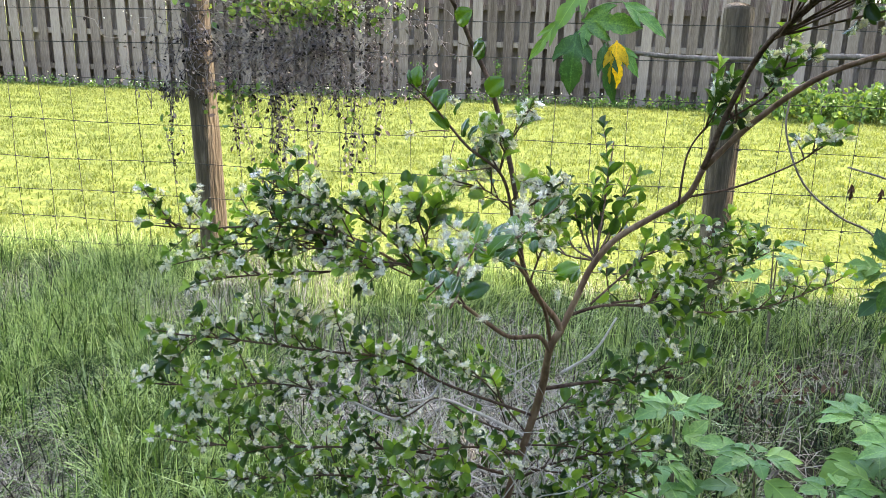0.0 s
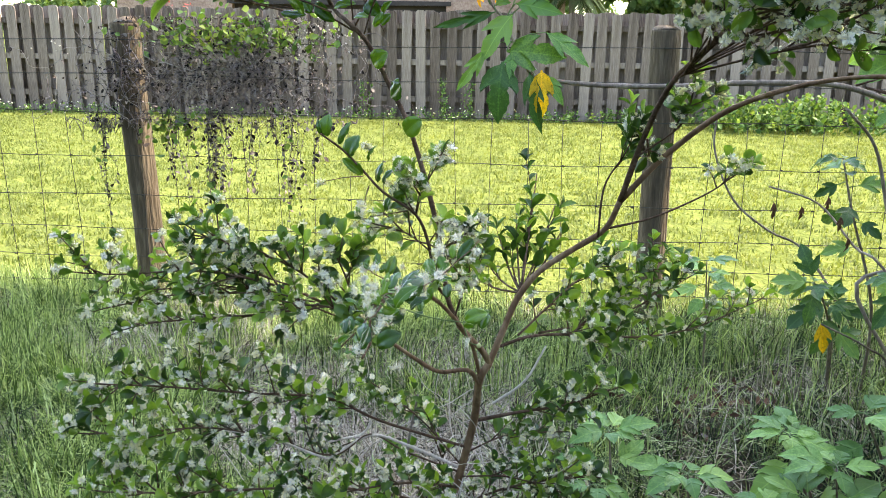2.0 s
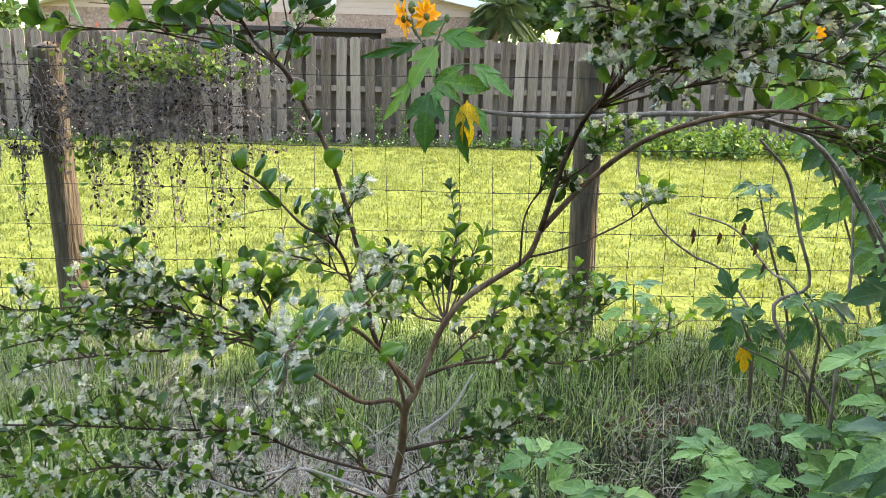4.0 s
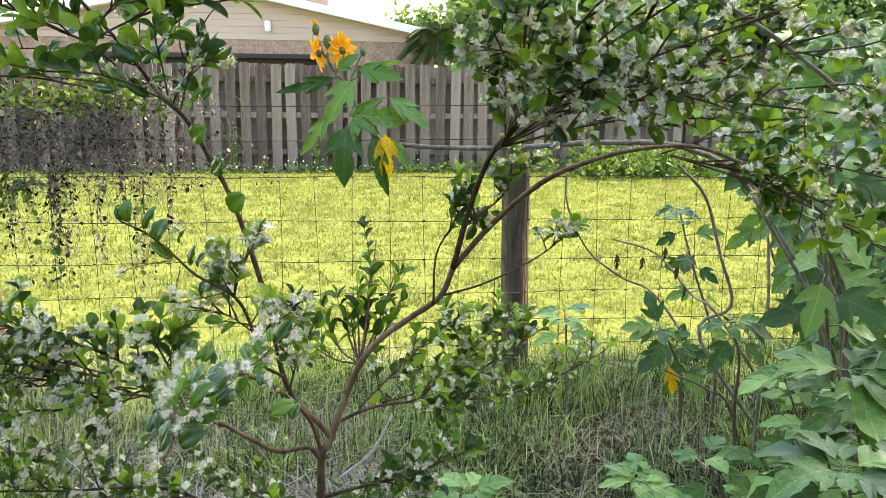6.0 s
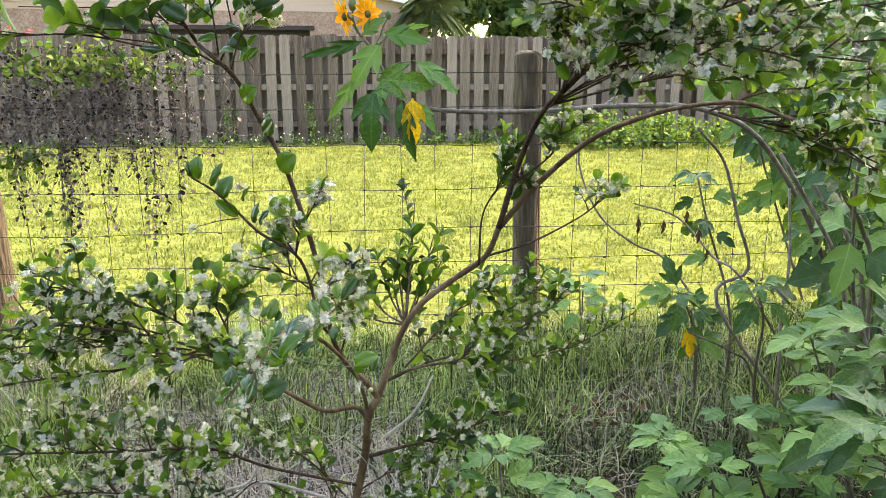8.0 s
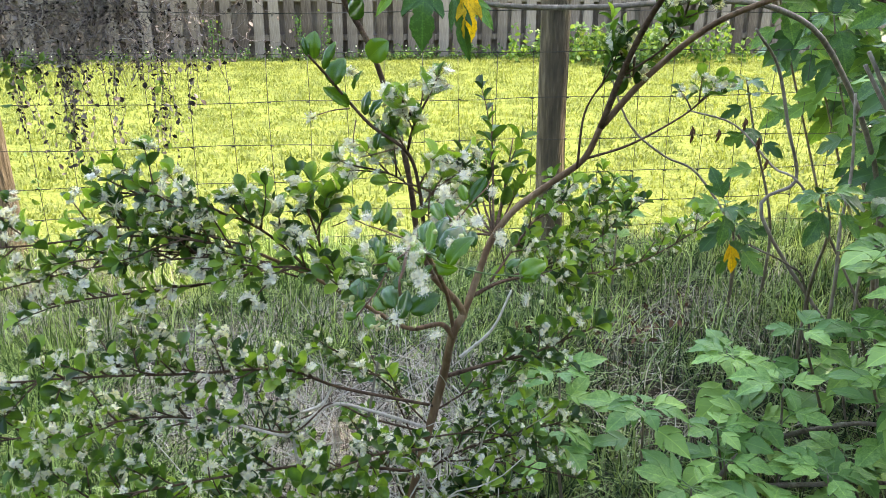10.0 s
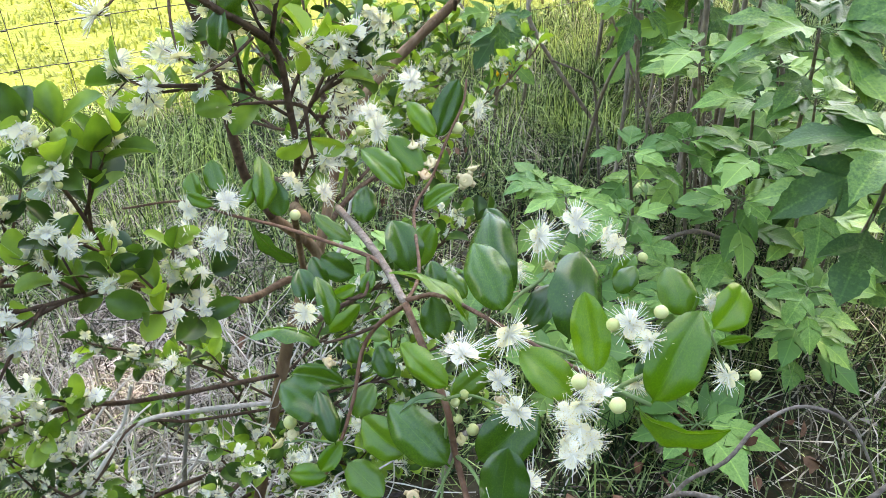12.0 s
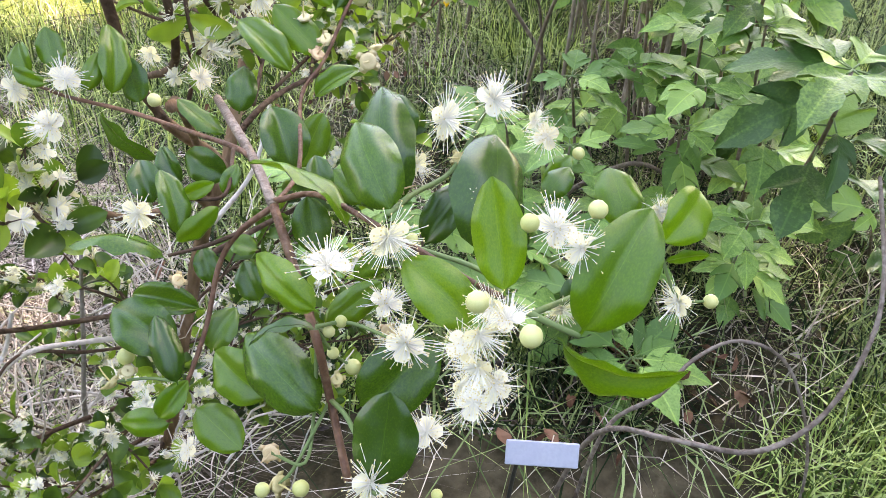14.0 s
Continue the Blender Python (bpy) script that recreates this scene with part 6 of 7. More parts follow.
for tip in ((0.93, 1.28, 1.25), (1.0, 1.2, 1.22), (1.08, 1.2, 1.28), (1.1, 1.25, 1.20), (0.98, 1.3, 1.34), (1.05, 1.1, 1.18)):
    a = Vector((0.734, 1.30, 1.314)).lerp(Vector((0.95, 1.24, 1.275)), rng.uniform(0.0, 0.9))
    b = Vector(tip)
    spray([a, a.lerp(b, 0.5) + Vector((0, 0, 0.015)), b], 0.0018, 6, 0.075, 0.031, 0.6, 0.25, (0.2, 0.2, 0.25))
bough([(0.20, 1.44, 0.57), (0.10, 1.42, 0.625), (0.035, 1.40, 0.653), (-0.027, 1.36, 0.631), (-0.045, 1.34, 0.640), (-0.132, 1.34, 0.673), (-0.21, 1.325, 0.695)], 0.0030, 0.0020, BLEACHED,
      "dead_branch", "pale bleached branch")
bough([(-0.027, 1.36, 0.631), (-0.022, 1.37, 0.57), (0.0, 1.40, 0.47), (0.05, 1.46, 0.33), (0.08, 1.52, 0.12)], 0.0022, 0.003, BLEACHED, "dead_branch", "pale bleached branch")
# dead grey twigs low in the shrub
for _ in range(85):
    p = Vector((rng.uniform(-0.1, 0.3), rng.uniform(1.4, 1.62), rng.uniform(0.14, 0.45)))
    d = Vector((rng.uniform(-0.8, 0.8), rng.uniform(-0.5, 0.3), rng.uniform(0.1, 1.0))).normalized()
    pts = [p]
    for _ in range(rng.randint(4, 8)):
        d = (d + rand_dir() * 0.35).normalized()
        pts.append(pts[-1] + d * 0.05)
    tube(dead, [SHRUB_AT @ q for q in pts], rng.uniform(0.0012, 0.003), 0.0007, 5, 0.0, 2)
for _ in range(70):
    p = Vector((rng.uniform(-0.05, 0.32), rng.uniform(1.42, 1.60), rng.uniform(0.34, 0.62)))
    d = Vector((rng.uniform(-0.9, 0.7), rng.uniform(-0.5, 0.3), rng.uniform(-0.1, 1.0))).normalized()
    pts = [p]
    for _ in range(rng.randint(3, 6)):
        d = (d + rand_dir() * 0.4).normalized()
        pts.append(pts[-1] + d * 0.035)
    tube(dead, [SHRUB_AT @ q for q in pts], rng.uniform(0.0007, 0.0015), 0.0005, 4, 0.0, 2)
bough([(0.16, 1.6, 0.12), (0.06, 1.46, 0.42), (0.0, 1.42, 0.53), (-0.04, 1.36, 0.65), (0.02, 1.40, 0.655), (0.045, 1.41, 0.70)], 0.0034, 0.002, BLEACHED, "dead_branch",
      "bleached bare branch")
bough([(0.12, 1.62, 0.12), (0.08, 1.5, 0.40), (0.10, 1.45, 0.60), (0.12, 1.44, 0.72)], 0.0036, 0.002, DEAD_TWIG, "dead_branch", "bleached bare branch")
bough([(0.26, 1.45, 0.70), (0.32, 1.47, 0.74), (0.36, 1.5, 0.80)], 0.003, 0.002, BLEACHED, "dead_branch", "bleached bare branch")
tagged(part("twigwork", twigs, TWIG, shrub, "thin dark brown twigs"), kind="stuff")
tagged(part("dead_twigwork", dead, BLEACHED, shrub, "bare bleached twigs"), kind="stuff")
FAR_SHAPES = [blade_leaf(7, round_tip, f, c) for f, c in ((0.3, 0.15), (0.5, 0.3))]
tagged(scattered("foliage", FAR_SHAPES[0], FAR_LEAVES[::2], SHRUB_FOLIAGE, shrub), "small oval glossy green leaves", kind="stuff")
tagged(scattered("foliage", FAR_SHAPES[1], FAR_LEAVES[1::2], SHRUB_FOLIAGE, shrub), "small oval glossy green leaves", kind="stuff")
for name, s, mm in zip(("blossom", "blossom_brush", "blossom_tip"), flower_shape(40, 1.25, 11, True), (PETAL, STAMEN, ANTHER)):
    tagged(scattered(name, s, FAR_FLOWERS, mm, shrub), "white brush blossom", kind="stuff")
tagged(scattered("tiny_bud", BALL, FAR_BUDS, BUD, shrub), "pale green flower buds", kind="stuff")

# ---- tithonia plants ----
TITH_SHAPES = [lobed_leaf(0.42, 0.014, 0.34, 0.6), lobed_leaf(0.36, 0.018, 0.5, 1.0), lobed_leaf(0.40, 0.012, 0.22, 0.3)]
TITH_MESHES = [array_mesh("leaf", *s[:2], SUN_LEAF, True, s[2]) for s in TITH_SHAPES]
YOUNG_SHAPES = [lobed_leaf(0.40, 0.010, 0.28, 0.6, 0.27), lobed_leaf(0.36, 0.012, 0.4, 0.9, 0.30), lobed_leaf(0.40, 0.010, 0.2, 0.35, 0.22)]
YOUNG_LIT_MESHES = [array_mesh("leaf", *s[:2], YOUNG_LIT_LEAF, True, s[2]) for s in YOUNG_SHAPES]
YELLOW_MESH = array_mesh("leaf", *TITH_SHAPES[1][:2], YELLOW_LEAF, True, TITH_SHAPES[1][2])


def tith_leaf(plant, at, base, axis, normal, ln, mesh=None, label="", wide=1.0):
    """A leaf with its own stalk."""
    base, axis = Vector(base), Vector(axis).normalized()
    start = base + axis * ln * 0.12
    mesh = rng.choice(mesh or TITH_MESHES)
    w = ln * wide * rng.uniform(0.82, 1.0)
    placed("leaf", mesh, at @ basis(start, axis, normal, ln, w), plant, label)
    return start


def tithonia(stalks, label, leaf=0.14, density=7, start=0.25, tip=5, group="tithonia plants", bare=SUN_STEM, facing=(-0.3, -0.75, 0.5), droop=1.1, meshes=None):
    """A plant of one or more stalks with broad lobed leaves towards their ends."""
    leaf, density, tip = leaf * 0.90, int(density * 1.5), tip + 1
    root = Vector(stalks[0][0])
    plant = thing("tithonia_plant", root, label, "plant", group)
    at = Matrix.Translation(-root)

    def petiole(a, b, r):
        bm = bmesh.new()
        tube(bm, [at @ a, at @ b], r, r * 0.8, 5, 0.0, 1, False)
        part("leaf_stalk", bm, GREEN_STEM, plant)
    for pts in stalks:
        r = 0.0035 + 0.0028 * (Vector(pts[-1]) - Vector(pts[0])).length
        stem("stalk", [at @ Vector(p) for p in pts], r, r * 0.45, bare, plant, seg=8)
        path = smooth_path(pts, 8)
        n = len(path)
        for k in range(density):
            t = start + (1 - start) * (k + rng.random() * 0.7) / density
            i = min(n - 2, int(t * (n - 1)))
            d = (path[i + 1] - path[i]).normalized()
            a = d.orthogonal().normalized()
            ang = k * 2.4 + rng.uniform(-0.4, 0.4)
            side = a * math.cos(ang) + d.cross(a) * math.sin(ang)
            side = (side + Vector((-0.15, -0.35, -0.1))).normalized()
            ax = side + d * 0.25 + Vector((0, 0, rng.uniform(-droop, 0.1)))
            q = tith_leaf(plant, at, path[i] + side * 0.02, ax, Vector(facing) + rand_dir() * 0.35, leaf * rng.uniform(0.65, 1.15), meshes)
            petiole(path[i], q, 0.0018)
        d = (path[-1] - path[-2]).normalized()
        for k in range(tip):
            ang = k * 2.4 + rng.uniform(-0.3, 0.3)
            side = Vector((math.cos(ang), math.sin(ang), 0))
            ax = side + d * rng.uniform(-0.1, 0.4) + Vector((0, 0, rng.uniform(-droop * 0.6, 0.1)))
            q = tith_leaf(plant, at, path[-1] + side * 0.01, ax, Vector((0, 0, 0.6)) + Vector(facing) * 0.8 + rand_dir() * 0.3, leaf * rng.uniform(0.5, 1.0), meshes)
            petiole(path[-1], q, 0.0016)
    return plant, at


# low young plants before the shrub


def low_plant(x, y, z, leaf, count, tip, lean=(0.05, 0.06)):
    """A young plant with flat spreading leaves and its tip at x, y, z."""
    a, b = lean
    tithonia([[(x + a, y + b, 0.12), (x + a * 0.4, y + b * 0.4, z * 0.7), (x, y, z)]], LOW, leaf * 0.86, max(2, int(count * 0.5)), 0.5, max(4, tip - 2), facing=(-0.1, -0.3, 1.0), droop=0.4, meshes=YOUNG_LIT_MESHES)


LOW = "young green tithonia with broad lobed leaves on the ground"
low_plant(0.70, 1.65, 0.45, 0.135, 7, 9, (0.06, 0.10))
low_plant(0.545, 1.77, 0.485, 0.126, 6, 8, (0.05, 0.10))
low_plant(1.02, 1.9, 0.44, 0.131, 7, 9, (0.13, 0.10))
low_plant(0.98, 1.68, 0.38, 0.14, 8, 8, (0.04, -0.06))
low_plant(1.15, 1.58, 0.33, 0.135, 7, 8, (0.10, -0.03))
low_plant(1.35, 1.9, 0.36, 0.135, 7, 8, (0.07, 0.00))
low_plant(1.05, 2.78, 0.58, 0.122, 4, 6, (0.05, 0.12))
low_plant(0.9, 1.3, 0.27, 0.144, 6, 7, (0.08, 0.08))
low_plant(1.152, 1.5, 0.556, 0.135, 8, 8, (0.2, 0.1))
low_plant(1.123, 1.3, 0.48, 0.126, 8, 8, (0.2, 0.1))
low_plant(1.2, 1.32, 0.33, 0.126, 7, 8, (0.15, 0.08))
low_plant(1.0, 1.62, 0.50, 0.13, 7, 8, (0.1, 0.1))
low_plant(1.25, 1.4, 0.62, 0.135, 9, 8, (0.25, 0.12))
low_plant(1.38, 1.42, 0.42, 0.135, 8, 8, (0.2, 0.1))
low_plant(1.11, 1.75, 0.56, 0.14, 3, 7, (0.25, 0.15))
low_plant(1.216, 1.7, 0.58, 0.145, 3, 7, (0.28, 0.15))
low_plant(1.28, 1.6, 0.69, 0.15, 3, 7, (0.3, 0.15))
low_plant(0.95, 1.75, 0.50, 0.13, 3, 7, (0.2, 0.15))
low_plant(1.19, 1.5, 0.63, 0.14, 3, 7, (0.28, 0.12))
low_plant(1.32, 1.5, 0.72, 0.15, 3, 7, (0.3, 0.12))
low_plant(1.30, 1.77, 0.74, 0.15, 6, 8, (0.3, 0.15))
low_plant(1.45, 1.68, 0.70, 0.15, 6, 8, (0.3, 0.1))
low_plant(1.42, 1.85, 0.66, 0.15, 6, 8, (0.25, 0.1))
low_plant(0.86, 1.62, 0.40, 0.12, 4, 7, (0.1, 0.08))
low_plant(0.74, 1.48, 0.36, 0.14, 6, 8, (0.08, 0.1))
low_plant(0.88, 1.42, 0.34, 0.14, 6, 8, (0.1, 0.08))
low_plant(0.85, 1.56, 0.36, 0.13, 5, 8, (0.1, 0.08))
low_plant(1.02, 1.46, 0.38, 0.14, 6, 8, (0.12, 0.08))
low_plant(0.50, 1.64, 0.42, 0.12, 3, 7, (0.06, 0.08))
plant, at = tithonia([[(1.5, 2.75, 0.12), (1.42, 2.62, 0.42), (1.31, 2.48, 0.60), (1.25, 2.42, 0.66)], [(1.5, 2.75, 0.12), (1.45, 2.66, 0.38), (1.36, 2.54, 0.56)]],
                     "drooping green tithonia with one yellowing leaf", 0.115, 4, 0.55, 6)
placed("leaf", YELLOW_MESH, at @ basis((1.33, 2.5, 0.50), (0.02, -0.04, -0.12), (-0.2, -1.0, 0.2), 0.10, 0.07), plant, "yellow leaf with a brown tip")
low_plant(1.103, 3.0, 0.56, 0.15, 2, 6, (0.05, 0.06))
# tall leaning plants
TALL = "tall leaning tithonia with grey stalks and large lobed leaves"
tithonia([[(1.75, 2.0, 0.12), (1.5, 1.85, 0.6), (1.36, 1.75, 1.0), (1.32, 1.70, 1.30)]], TALL, 0.15, 8, 0.55, 6)
tithonia([[(1.62, 1.72, 0.12), (1.45, 1.60, 0.45), (1.32, 1.52, 0.72), (1.27, 1.5, 0.86)]], TALL, 0.17, 4, 0.75, 7, facing=(-0.1, -0.3, 1.0), droop=0.3)
tithonia([[(1.55, 1.5, 0.12), (1.3, 1.35, 0.4), (1.15, 1.25, 0.65), (1.09, 1.22, 0.80)]], TALL, 0.16, 5, 0.6, 7, facing=(-0.1, -0.3, 1.0), droop=0.3)
tithonia([[(1.5, 2.3, 0.12), (1.36, 2.1, 0.5), (1.28, 1.95, 0.72), (1.22, 1.9, 0.84)]], TALL, 0.11, 4, 0.72, 5)
tithonia([[(1.95, 2.35, 0.12), (1.75, 2.2, 0.6), (1.60, 2.1, 0.95), (1.5, 2.0, 1.25)]], TALL, 0.15, 10, 0.3, 6)
tithonia([[(2.1, 2.9, 0.12), (1.98, 2.75, 0.8), (1.92, 2.65, 1.3), (1.9, 2.6, 1.58)], [(2.1, 2.9, 0.12), (2.15, 2.7, 0.8), (2.2, 2.6, 1.4)]], TALL, 0.17, 7, 0.6, 6)
tithonia([[(1.62, 2.75, 0.12), (1.56, 2.65, 0.5), (1.42, 2.6, 0.85), (1.36, 2.58, 1.02)]], TALL, 0.115, 6, 0.5, 5)
tithonia([[(2.0, 1.9, 0.12), (1.8, 1.75, 0.4), (1.65, 1.65, 0.55)]], TALL, 0.17, 7, 0.2, 6)
tithonia([[(2.3, 2.3, 0.12), (2.1, 2.15, 0.4), (1.95, 2.05, 0.62)]], TALL, 0.17, 8, 0.2, 6)
tithonia([[(1.75, 1.3, 0.12), (1.62, 1.28, 0.28), (1.5, 1.25, 0.40)]], TALL, 0.15, 7, 0.2, 6)

THICKET = "tithonia thicket plant with broad lobed leaves in the shade"
for x, y, top in ((1.62, 1.62, 0.42), (1.8, 1.9, 0.45), (1.68, 2.1, 0.80), (1.85, 2.3, 0.95), (1.7, 1.95, 1.0), (1.85, 2.5, 0.9), (1.95, 2.6, 1.1), (2.1, 2.45, 0.8),
                  (2.05, 2.6, 1.2), (2.1, 2.75, 0.75), (1.72, 2.35, 1.05), (2.2, 2.8, 0.9)):
    sway = rng.uniform(0.12, 0.34)
    tithonia([[(x + sway, y + rng.uniform(-0.1, 0.2), 0.12), (x + sway * 0.75, y + 0.08, 0.12 + (top - 0.12) * 0.35), (x + sway * 0.2, y + 0.02, 0.12 + (top - 0.12) * 0.75), (x, y, top)]], THICKET, 0.15, 7, 0.28, 6)


def disc_head(c, at):
    bm = bmesh.new()
    bmesh.ops.create_uvsphere(bm, u_segments=10, v_segments=6, radius=0.010, matrix=at @ Matrix.Translation(c))
    return bm


PETAL_SHAPE = blade_leaf(5, lambda t: 0.5 * math.sin(math.pi * t ** 0.7) ** 0.8, 0.2, 0.1)
ORANGE_PETAL = array_mesh("petal", *PETAL_SHAPE[:2], ORANGE)


def orange_flower(plant, at, head, out=(0, -1, 0.35)):
    """A daisy head with ray petals round a dark centre, turned to out."""
    n = Vector(out).normalized()
    u = n.orthogonal().normalized()
    v = n.cross(u)
    flower = part("flower", disc_head(head, at), FLOWER_EYE, plant, "dark centre of the orange flower")
    for k in range(13):
        a = 2 * math.pi * k / 13 + rng.uniform(-0.14, 0.14)
        d = u * math.cos(a) + v * math.sin(a)
        ray = d + n * rng.uniform(-0.1, 0.35)
        placed("petal", ORANGE_PETAL, at @ basis(head + d * 0.008, ray, n + rand_dir() * 0.25, 0.042 * rng.uniform(0.85, 1.1), 0.021), flower, "orange ray petal")


SUNNY = "tall tithonia with sunlit yellow-green lobed leaves"
for x, y, top in ((1.95, 2.9, 1.4), (1.85, 3.0, 1.2), (2.05, 2.95, 1.25), (2.45, 3.85, 1.66), (2.7, 3.8, 1.6), (2.32, 3.8, 1.38), (2.6, 3.9, 1.45), (2.82, 3.8, 1.72),
                  (2.42, 3.75, 1.15), (2.72, 3.75, 1.05), (2.9, 3.9, 1.3), (2.02, 3.75, 1.50), (2.62, 3.6, 1.62), (2.15, 3.7, 1.42)):
    plant, at = tithonia([[(x + 0.62, y + 0.15, 0.12), (x + 0.42, y + 0.08, top * 0.35), (x + 0.14, y, top * 0.75), (x, y - 0.08, top)]], SUNNY, 0.15 if y < 3.5 else 0.23, 9, 0.45, 6)
    if x == 2.02:
        orange_flower(plant, at, Vector((x, y - 0.1, top + 0.05)))


def build_bare_stalks():
    ob = thing("leaning_stalks", (1.9, 2.3, 0.12), "bare grey leaning tithonia stalks", "plant", "tithonia plants")
    at = Matrix.Translation(-Vector(ob.location))
    for pts, r in (([(2.05, 1.95, 0.12), (1.75, 1.98, 0.9), (1.488, 2.0, 1.295), (1.284, 2.0, 1.447), (1.0, 2.0, 1.62)], 0.012),
                   ([(2.3, 2.2, 0.12), (2.0, 2.2, 0.95), (1.729, 2.2, 1.324), (1.463, 2.2, 1.528), (1.2, 2.2, 1.68)], 0.013),
                   ([(1.6, 1.8, 0.12), (1.5, 1.8, 0.6), (1.39, 1.8, 0.88), (1.191, 1.8, 1.178)], 0.011),
                   ([(1.75, 2.4, 0.12), (1.43, 2.5, 0.59), (1.53, 2.5, 0.706), (1.476, 2.5, 0.88), (1.412, 2.5, 1.067), (1.267, 2.4, 1.185)], 0.011),
                   ([(1.717, 3.1, 0.30), (1.548, 3.2, 0.554), (1.395, 3.2, 0.635), (1.242, 3.2, 0.758), (1.150, 3.2, 0.948), (1.144, 3.2, 1.09)], 0.009),
                   ([(1.55, 1.95, 0.12), (1.503, 1.926, 0.666), (1.461, 1.924, 0.853), (1.391, 1.911, 0.975), (1.344, 1.936, 1.058), (1.304, 1.959, 1.133)], 0.012),
                   ([(1.66, 2.05, 0.12), (1.615, 2.029, 0.723), (1.556, 2.028, 0.901), (1.498, 2.056, 0.989), (1.44, 2.088, 1.093)], 0.012),
                   ([(1.50, 1.83, 0.12), (1.472, 1.812, 0.825), (1.423, 1.808, 0.996), (1.353, 1.784, 1.076), (1.311, 1.812, 1.171)], 0.011),
                   ([(1.40, 2.05, 0.12), (1.405, 2.058, 0.521), (1.417, 2.094, 0.676), (1.445, 2.128, 0.831), (1.45, 2.176, 1.033)], 0.009),
                   ([(1.62, 1.95, 0.12), (1.50, 1.9, 0.4), (1.46, 1.9, 0.62)], 0.009),
                   ([(1.52, 2.0, 0.12), (1.44, 2.0, 0.42), (1.43, 2.0, 0.62)], 0.008)):
        stem("stalk", [at @ Vector(p) for p in pts], r * 0.6, r * 0.42, SUN_STEM, ob)
    stem("stalk", [at @ Vector(p) for p in ((1.041, 2.305, 0.975), (1.159, 2.251, 0.940), (1.225, 2.148, 0.846), (1.305, 2.065, 0.760), (1.75, 2.15, 0.12))], 0.0025, 0.004, SUN_STEM, ob)
    withered = array_mesh("withered_leaf", *TITH_SHAPES[1][:2], BROWN_LEAF, True, TITH_SHAPES[1][2])
    for p in ((1.055, 2.294, 0.934), (1.129, 2.283, 0.926), (1.188, 2.171, 0.923), (1.177, 2.235, 0.965), (1.207, 2.156, 0.869)):
        placed("withered_leaf", withered, at @ basis(p, (rng.uniform(-0.15, 0.15), -0.1, -1), (rng.uniform(-1, 0.5), -1, 0.1), rng.uniform(0.04, 0.06), 0.022), ob, "shrivelled brown hanging leaf")


build_bare_stalks()


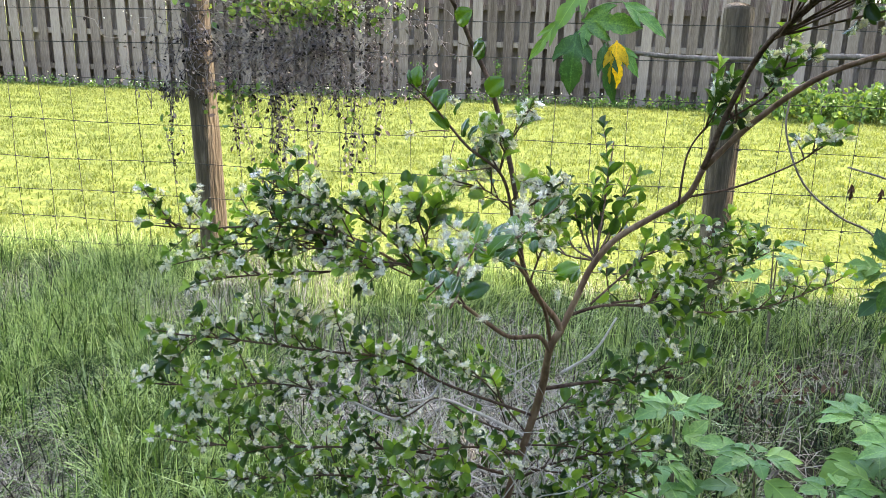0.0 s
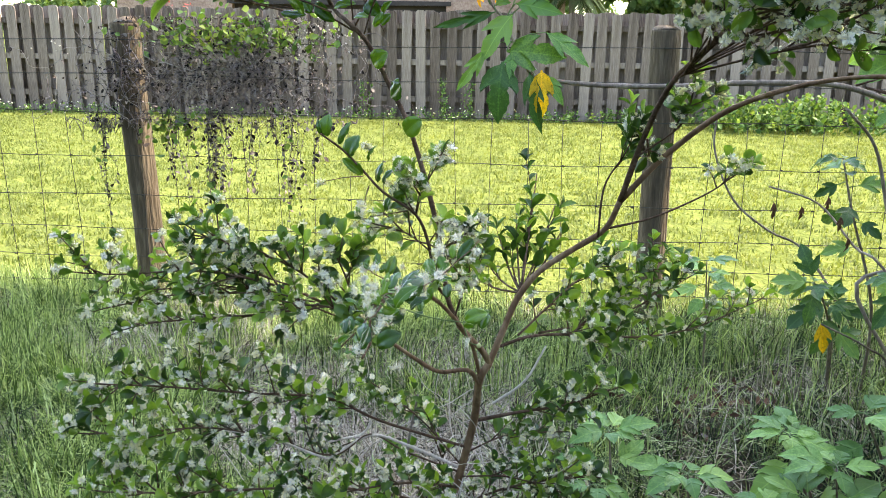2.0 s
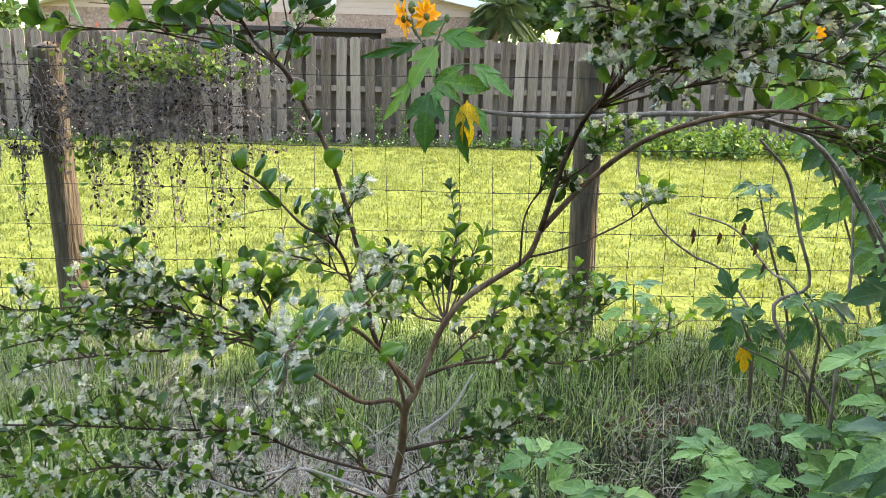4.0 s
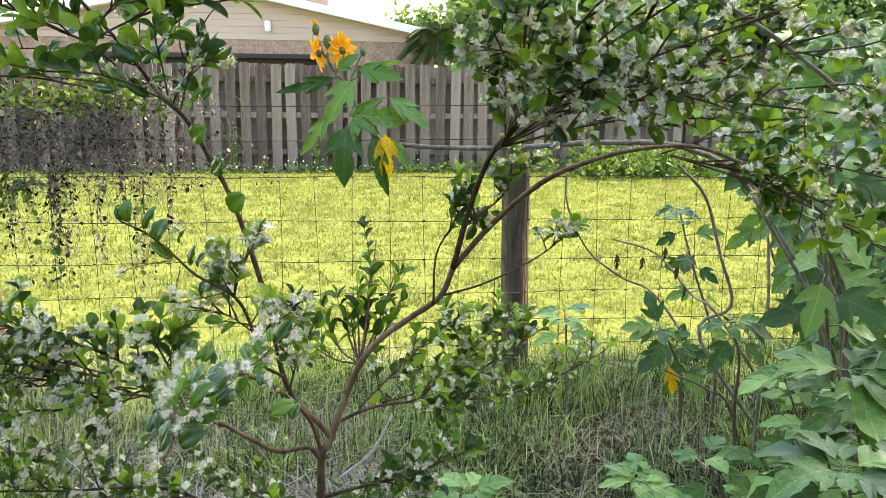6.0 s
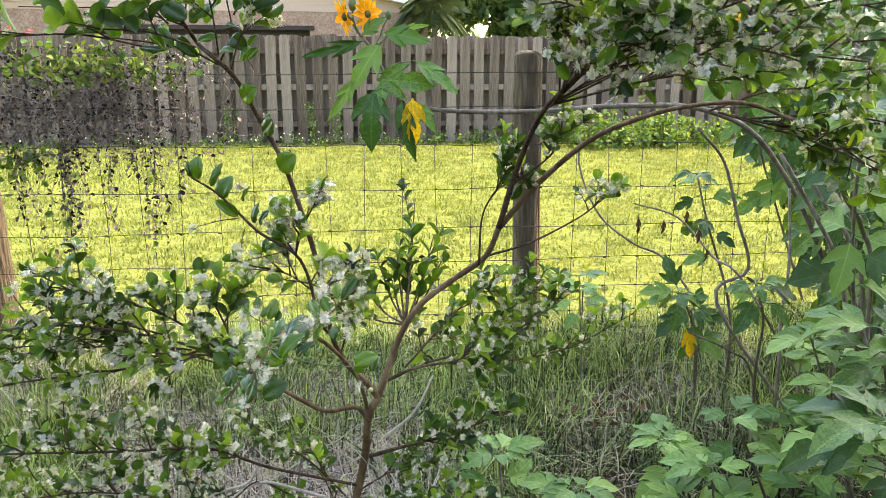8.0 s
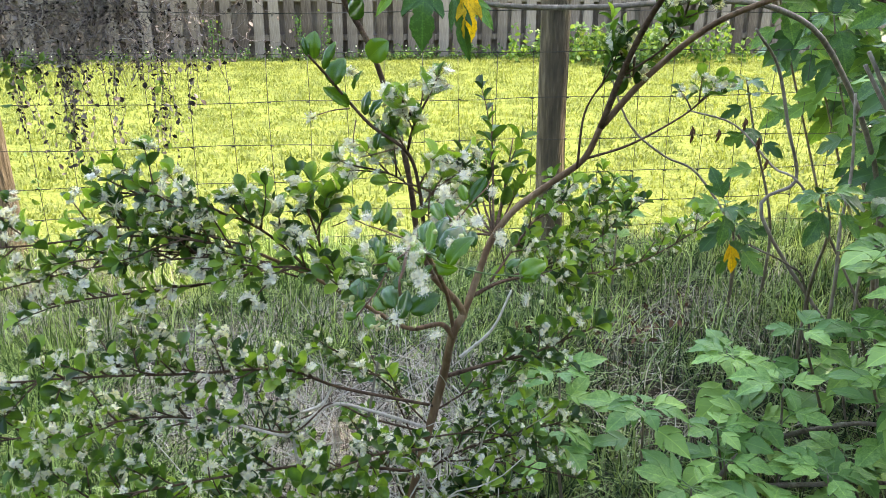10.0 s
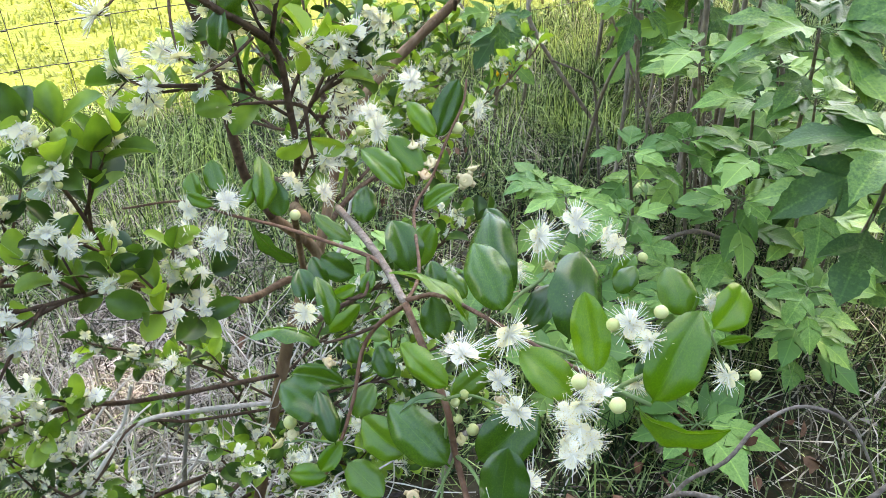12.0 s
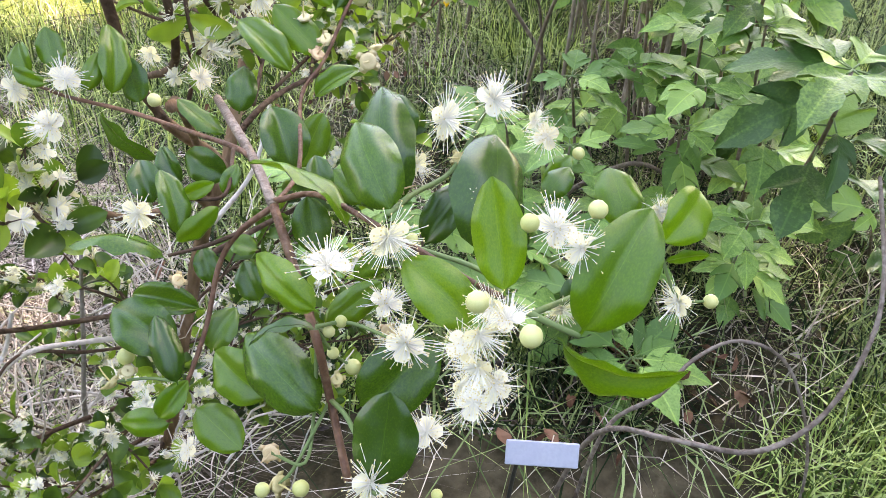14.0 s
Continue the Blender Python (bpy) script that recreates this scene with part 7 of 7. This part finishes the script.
def build_flowering_bough():
    root = Vector((1.9, 2.5, 0.12))
    plant = thing("tithonia_plant", root, "grey leafy bough with an orange daisy flower and a yellowing leaf", "plant", "tithonia plants")
    at = Matrix.Translation(-root)
    stem("stalk", [at @ Vector(p) for p in ((1.9, 2.5, 0.12), (1.75, 2.4, 0.7), (1.45, 2.3, 1.12), (1.2, 2.2, 1.25), (0.914, 2.08, 1.271), (0.708, 2.073, 1.259),
                                            (0.533, 2.066, 1.258), (0.433, 2.065, 1.264), (0.356, 2.074, 1.276), (0.328, 2.074, 1.311), (0.300, 2.087, 1.359),
                                            (0.279, 2.099, 1.407), (0.251, 2.108, 1.437), (0.232, 2.116, 1.470))], 0.009, 0.0026, SUN_STEM, plant)
    cam_side = Vector((0.0, -1.0, 0.25))
    stalk = [Vector(p) for p in ((0.356, 2.074, 1.276), (0.328, 2.074, 1.311), (0.300, 2.087, 1.359), (0.279, 2.099, 1.407), (0.251, 2.108, 1.437))]
    # last flag: leaves in sun, their brightness put into the leaf colour
    for b, tip, wide, mesh, bright in (((0.254, 2.095, 1.427), (0.118, 2.067, 1.390), 0.30, 2, 0),
                               ((0.296, 2.091, 1.423), (0.224, 2.045, 1.331), 0.68, 0, 0),
                               ((0.284, 2.073, 1.336), (0.405, 2.032, 1.333), 0.80, 1, 0),
                               ((0.379, 2.075, 1.381), (0.473, 2.023, 1.318), 0.51, 2, 1),
                               ((0.303, 2.096, 1.448), (0.400, 2.054, 1.433), 0.59, 0, 1),
                               ((0.346, 2.094, 1.457), (0.405, 2.061, 1.465), 0.32, 2, 1),
                               ((0.254, 2.099, 1.442), (0.296, 2.073, 1.482), 0.78, 0, 1),
                               ((0.276, 2.068, 1.311), (0.259, 2.013, 1.195), 0.89, 1, 0),
                               ((0.231, 2.077, 1.338), (0.173, 2.031, 1.249), 0.40, 2, 0),
                               ((0.302, 2.071, 1.333), (0.292, 2.030, 1.286), 0.70, 0, 1),
                               ((0.341, 2.057, 1.288), (0.358, 1.999, 1.169), 0.45, 1, 0),
                               ((0.387, 2.052, 1.280), (0.413, 2.006, 1.223), 0.54, 0, 1)):
        b, tip = Vector(b), Vector(tip)
        ln = (tip - b).length
        placed("leaf", (YOUNG_LIT_MESHES if bright else TITH_MESHES)[mesh], at @ basis(b, tip - b, cam_side + rand_dir() * 0.35, ln * 1.08, ln * wide * 1.12), plant)
        root_at = min(stalk, key=lambda q: (q - b).length)
        stem("leaf_stalk", [at @ root_at, at @ (root_at.lerp(b, 0.5) + Vector((0, 0, 0.006))), at @ b], 0.0018, 0.0013, GREEN_STEM, plant)
    placed("leaf", YELLOW_MESH, at @ basis((0.369, 2.046, 1.293), (0.002, -0.044, -0.103), cam_side, 0.115, 0.08), plant, "yellow leaf with a brown tip")
    tops = (((0.212, 2.111, 1.484), (-0.75, -0.35, -0.15)), ((0.266, 2.124, 1.492), (0.55, -0.55, 0.1)))
    for head, d in tops:
        orange_flower(plant, at, Vector(head), Vector(d))
        stem("flower_stalk", [at @ Vector((0.236, 2.112, 1.46)), at @ (Vector((0.238, 2.112, 1.478)).lerp(Vector(head), 0.4)), at @ Vector(head)], 0.0022, 0.002, GREEN_STEM, plant)
    for c, h in (((0.203, 2.125, 1.542), 0.012), ((0.230, 2.116, 1.513), 0.013), ((0.317, 2.104, 1.489), 0.009)):
        c = Vector(c)
        foot_at = Vector((0.242, 2.11, 1.445)) if h > 0.01 else Vector((0.296, 2.096, 1.44))
        stem("flower_stalk", [at @ foot_at, at @ (foot_at.lerp(c, 0.5) + Vector((-0.004, 0, -0.004))), at @ c], 0.0022, 0.002, GREEN_STEM, plant)
        bm = bmesh.new()
        bmesh.ops.create_uvsphere(bm, u_segments=10, v_segments=8, radius=h, matrix=at @ Matrix.Translation(c) @ Matrix.Diagonal((0.8, 0.8, 1.25, 1)))
        part("bud", bm, GREEN_STEM, plant, "green flower bud")
        if h == 0.012:
            for k in range(6):
                a = k * 1.05
                placed("petal", ORANGE_PETAL, at @ basis(c + Vector((0.004 * math.cos(a), 0.004 * math.sin(a), 0.010)), (0.25 * math.cos(a) - 0.5, 0.25 * math.sin(a), 1), (math.cos(a), math.sin(a), 0), 0.016, 0.006), plant,
                       "yellow petal tip of an opening bud")


build_flowering_bough()

# ---- sticks, tag, fallen leaves ----


def stick(pts, r, label="grey fallen stick on the ground"):
    root = Vector(pts[0])
    ob = stem("stick", [Vector(p) - root for p in pts], r, r * 0.6, FALLEN, None, label, 8, 0.08)
    ob.location = root
    tagged(ob, label, "stick", "fallen sticks")


stick([(0.70, 1.20, 0.13), (0.705, 1.18, 0.34), (0.751, 1.145, 0.413), (0.806, 1.143, 0.457), (0.883, 1.126, 0.468), (0.930, 1.067, 0.440), (0.96, 1.0, 0.30), (0.98, 0.97, 0.12)], 0.0036, "arched grey stick over the ground")
stick([(0.66, 1.22, 0.12), (0.668, 1.17, 0.36), (0.687, 1.069, 0.44), (0.75, 0.998, 0.450), (0.825, 0.971, 0.490), (0.898, 0.981, 0.561), (0.961, 1.018, 0.618), (1.046, 1.11, 0.702)], 0.0044, "curved grey stick over the ground")
stick([(0.84, 1.62, 0.13), (0.88, 1.62, 0.26), (0.97, 1.66, 0.31), (1.15, 1.70, 0.32), (1.35, 1.72, 0.30), (1.6, 1.75, 0.14)], 0.008)
stick([(0.80, 1.52, 0.13), (0.9, 1.54, 0.28), (1.05, 1.53, 0.30), (1.25, 1.52, 0.28), (1.4, 1.5, 0.14)], 0.007)
stick([(0.48, 1.5, 0.14), (0.55, 1.52, 0.24), (0.66, 1.52, 0.22), (0.78, 1.50, 0.25), (0.84, 1.46, 0.14)], 0.006)
stick([(1.5, 2.2, 0.14), (1.36, 2.12, 0.5), (1.25, 2.05, 0.60), (1.1, 2.0, 0.68)], 0.004)


def build_tag():
    tag = thing("plant_tag", (0.532, 1.147, 0.12), "white plastic plant tag on a dark stake", "plant tag")
    turn = Matrix.Rotation(radians(-37), 4, "Z") @ Matrix.Rotation(radians(-35), 4, "X")
    bm = bmesh.new()
    box(bm, -0.046, 0.046, -0.0015, 0.0015, -0.016, 0.016, 0.0014)
    bmesh.ops.transform(bm, matrix=Matrix.Translation((0, 0, 0.315)) @ turn, verts=bm.verts)
    part("plate", bm, PLASTIC, tag, "blank white plate", False)
    bm = bmesh.new()
    tube(bm, [(-0.012, 0.03, -0.02), (-0.012, 0.03, 0.235), (-0.012, 0.022, 0.31)], 0.003, 0.003, 8, 0.0, 3)
    part("stake", bm, STAKE, tag, "thin dark stake")


build_tag()


def fallen_leaves():
    mats = []
    for _ in range(260):
        x, y = rng.uniform(-0.8, 2.2), rng.uniform(0.95, 3.2)
        s = rng.uniform(0.02, 0.055)
        mats.append(basis((x, y, land(x, y) + rng.uniform(0.01, 0.06)), rand_dir(), rand_dir(0.6), s, s * 0.6))
    tagged(scattered("fallen_leaves", quick_leaf(), mats, VINE_DEAD), "curled brown dead leaves in the grass", "leaves", kind="stuff")


fallen_leaves()


def brown_litter():
    mats = []
    for cx, cy, n in ((1.06, 2.55, 26), (0.92, 2.42, 20), (1.25, 2.62, 16), (0.75, 2.6, 12), (0.4, 1.9, 10), (1.0, 1.25, 22), (0.75, 1.3, 14)):
        for _ in range(n):
            x, y = cx + rng.gauss(0, 0.07), cy + rng.gauss(0, 0.07)
            s = rng.uniform(0.022, 0.05)
            mats.append(basis((x, y, land(x, y) + rng.uniform(0.01, 0.10)), rand_dir(), rand_dir(0.5), s, s * 0.6))
    tagged(scattered("brown_litter", quick_leaf(), mats, BROWN_LEAF), "clumps of curled red-brown leaf litter in the grass", "leaves", kind="stuff")


brown_litter()
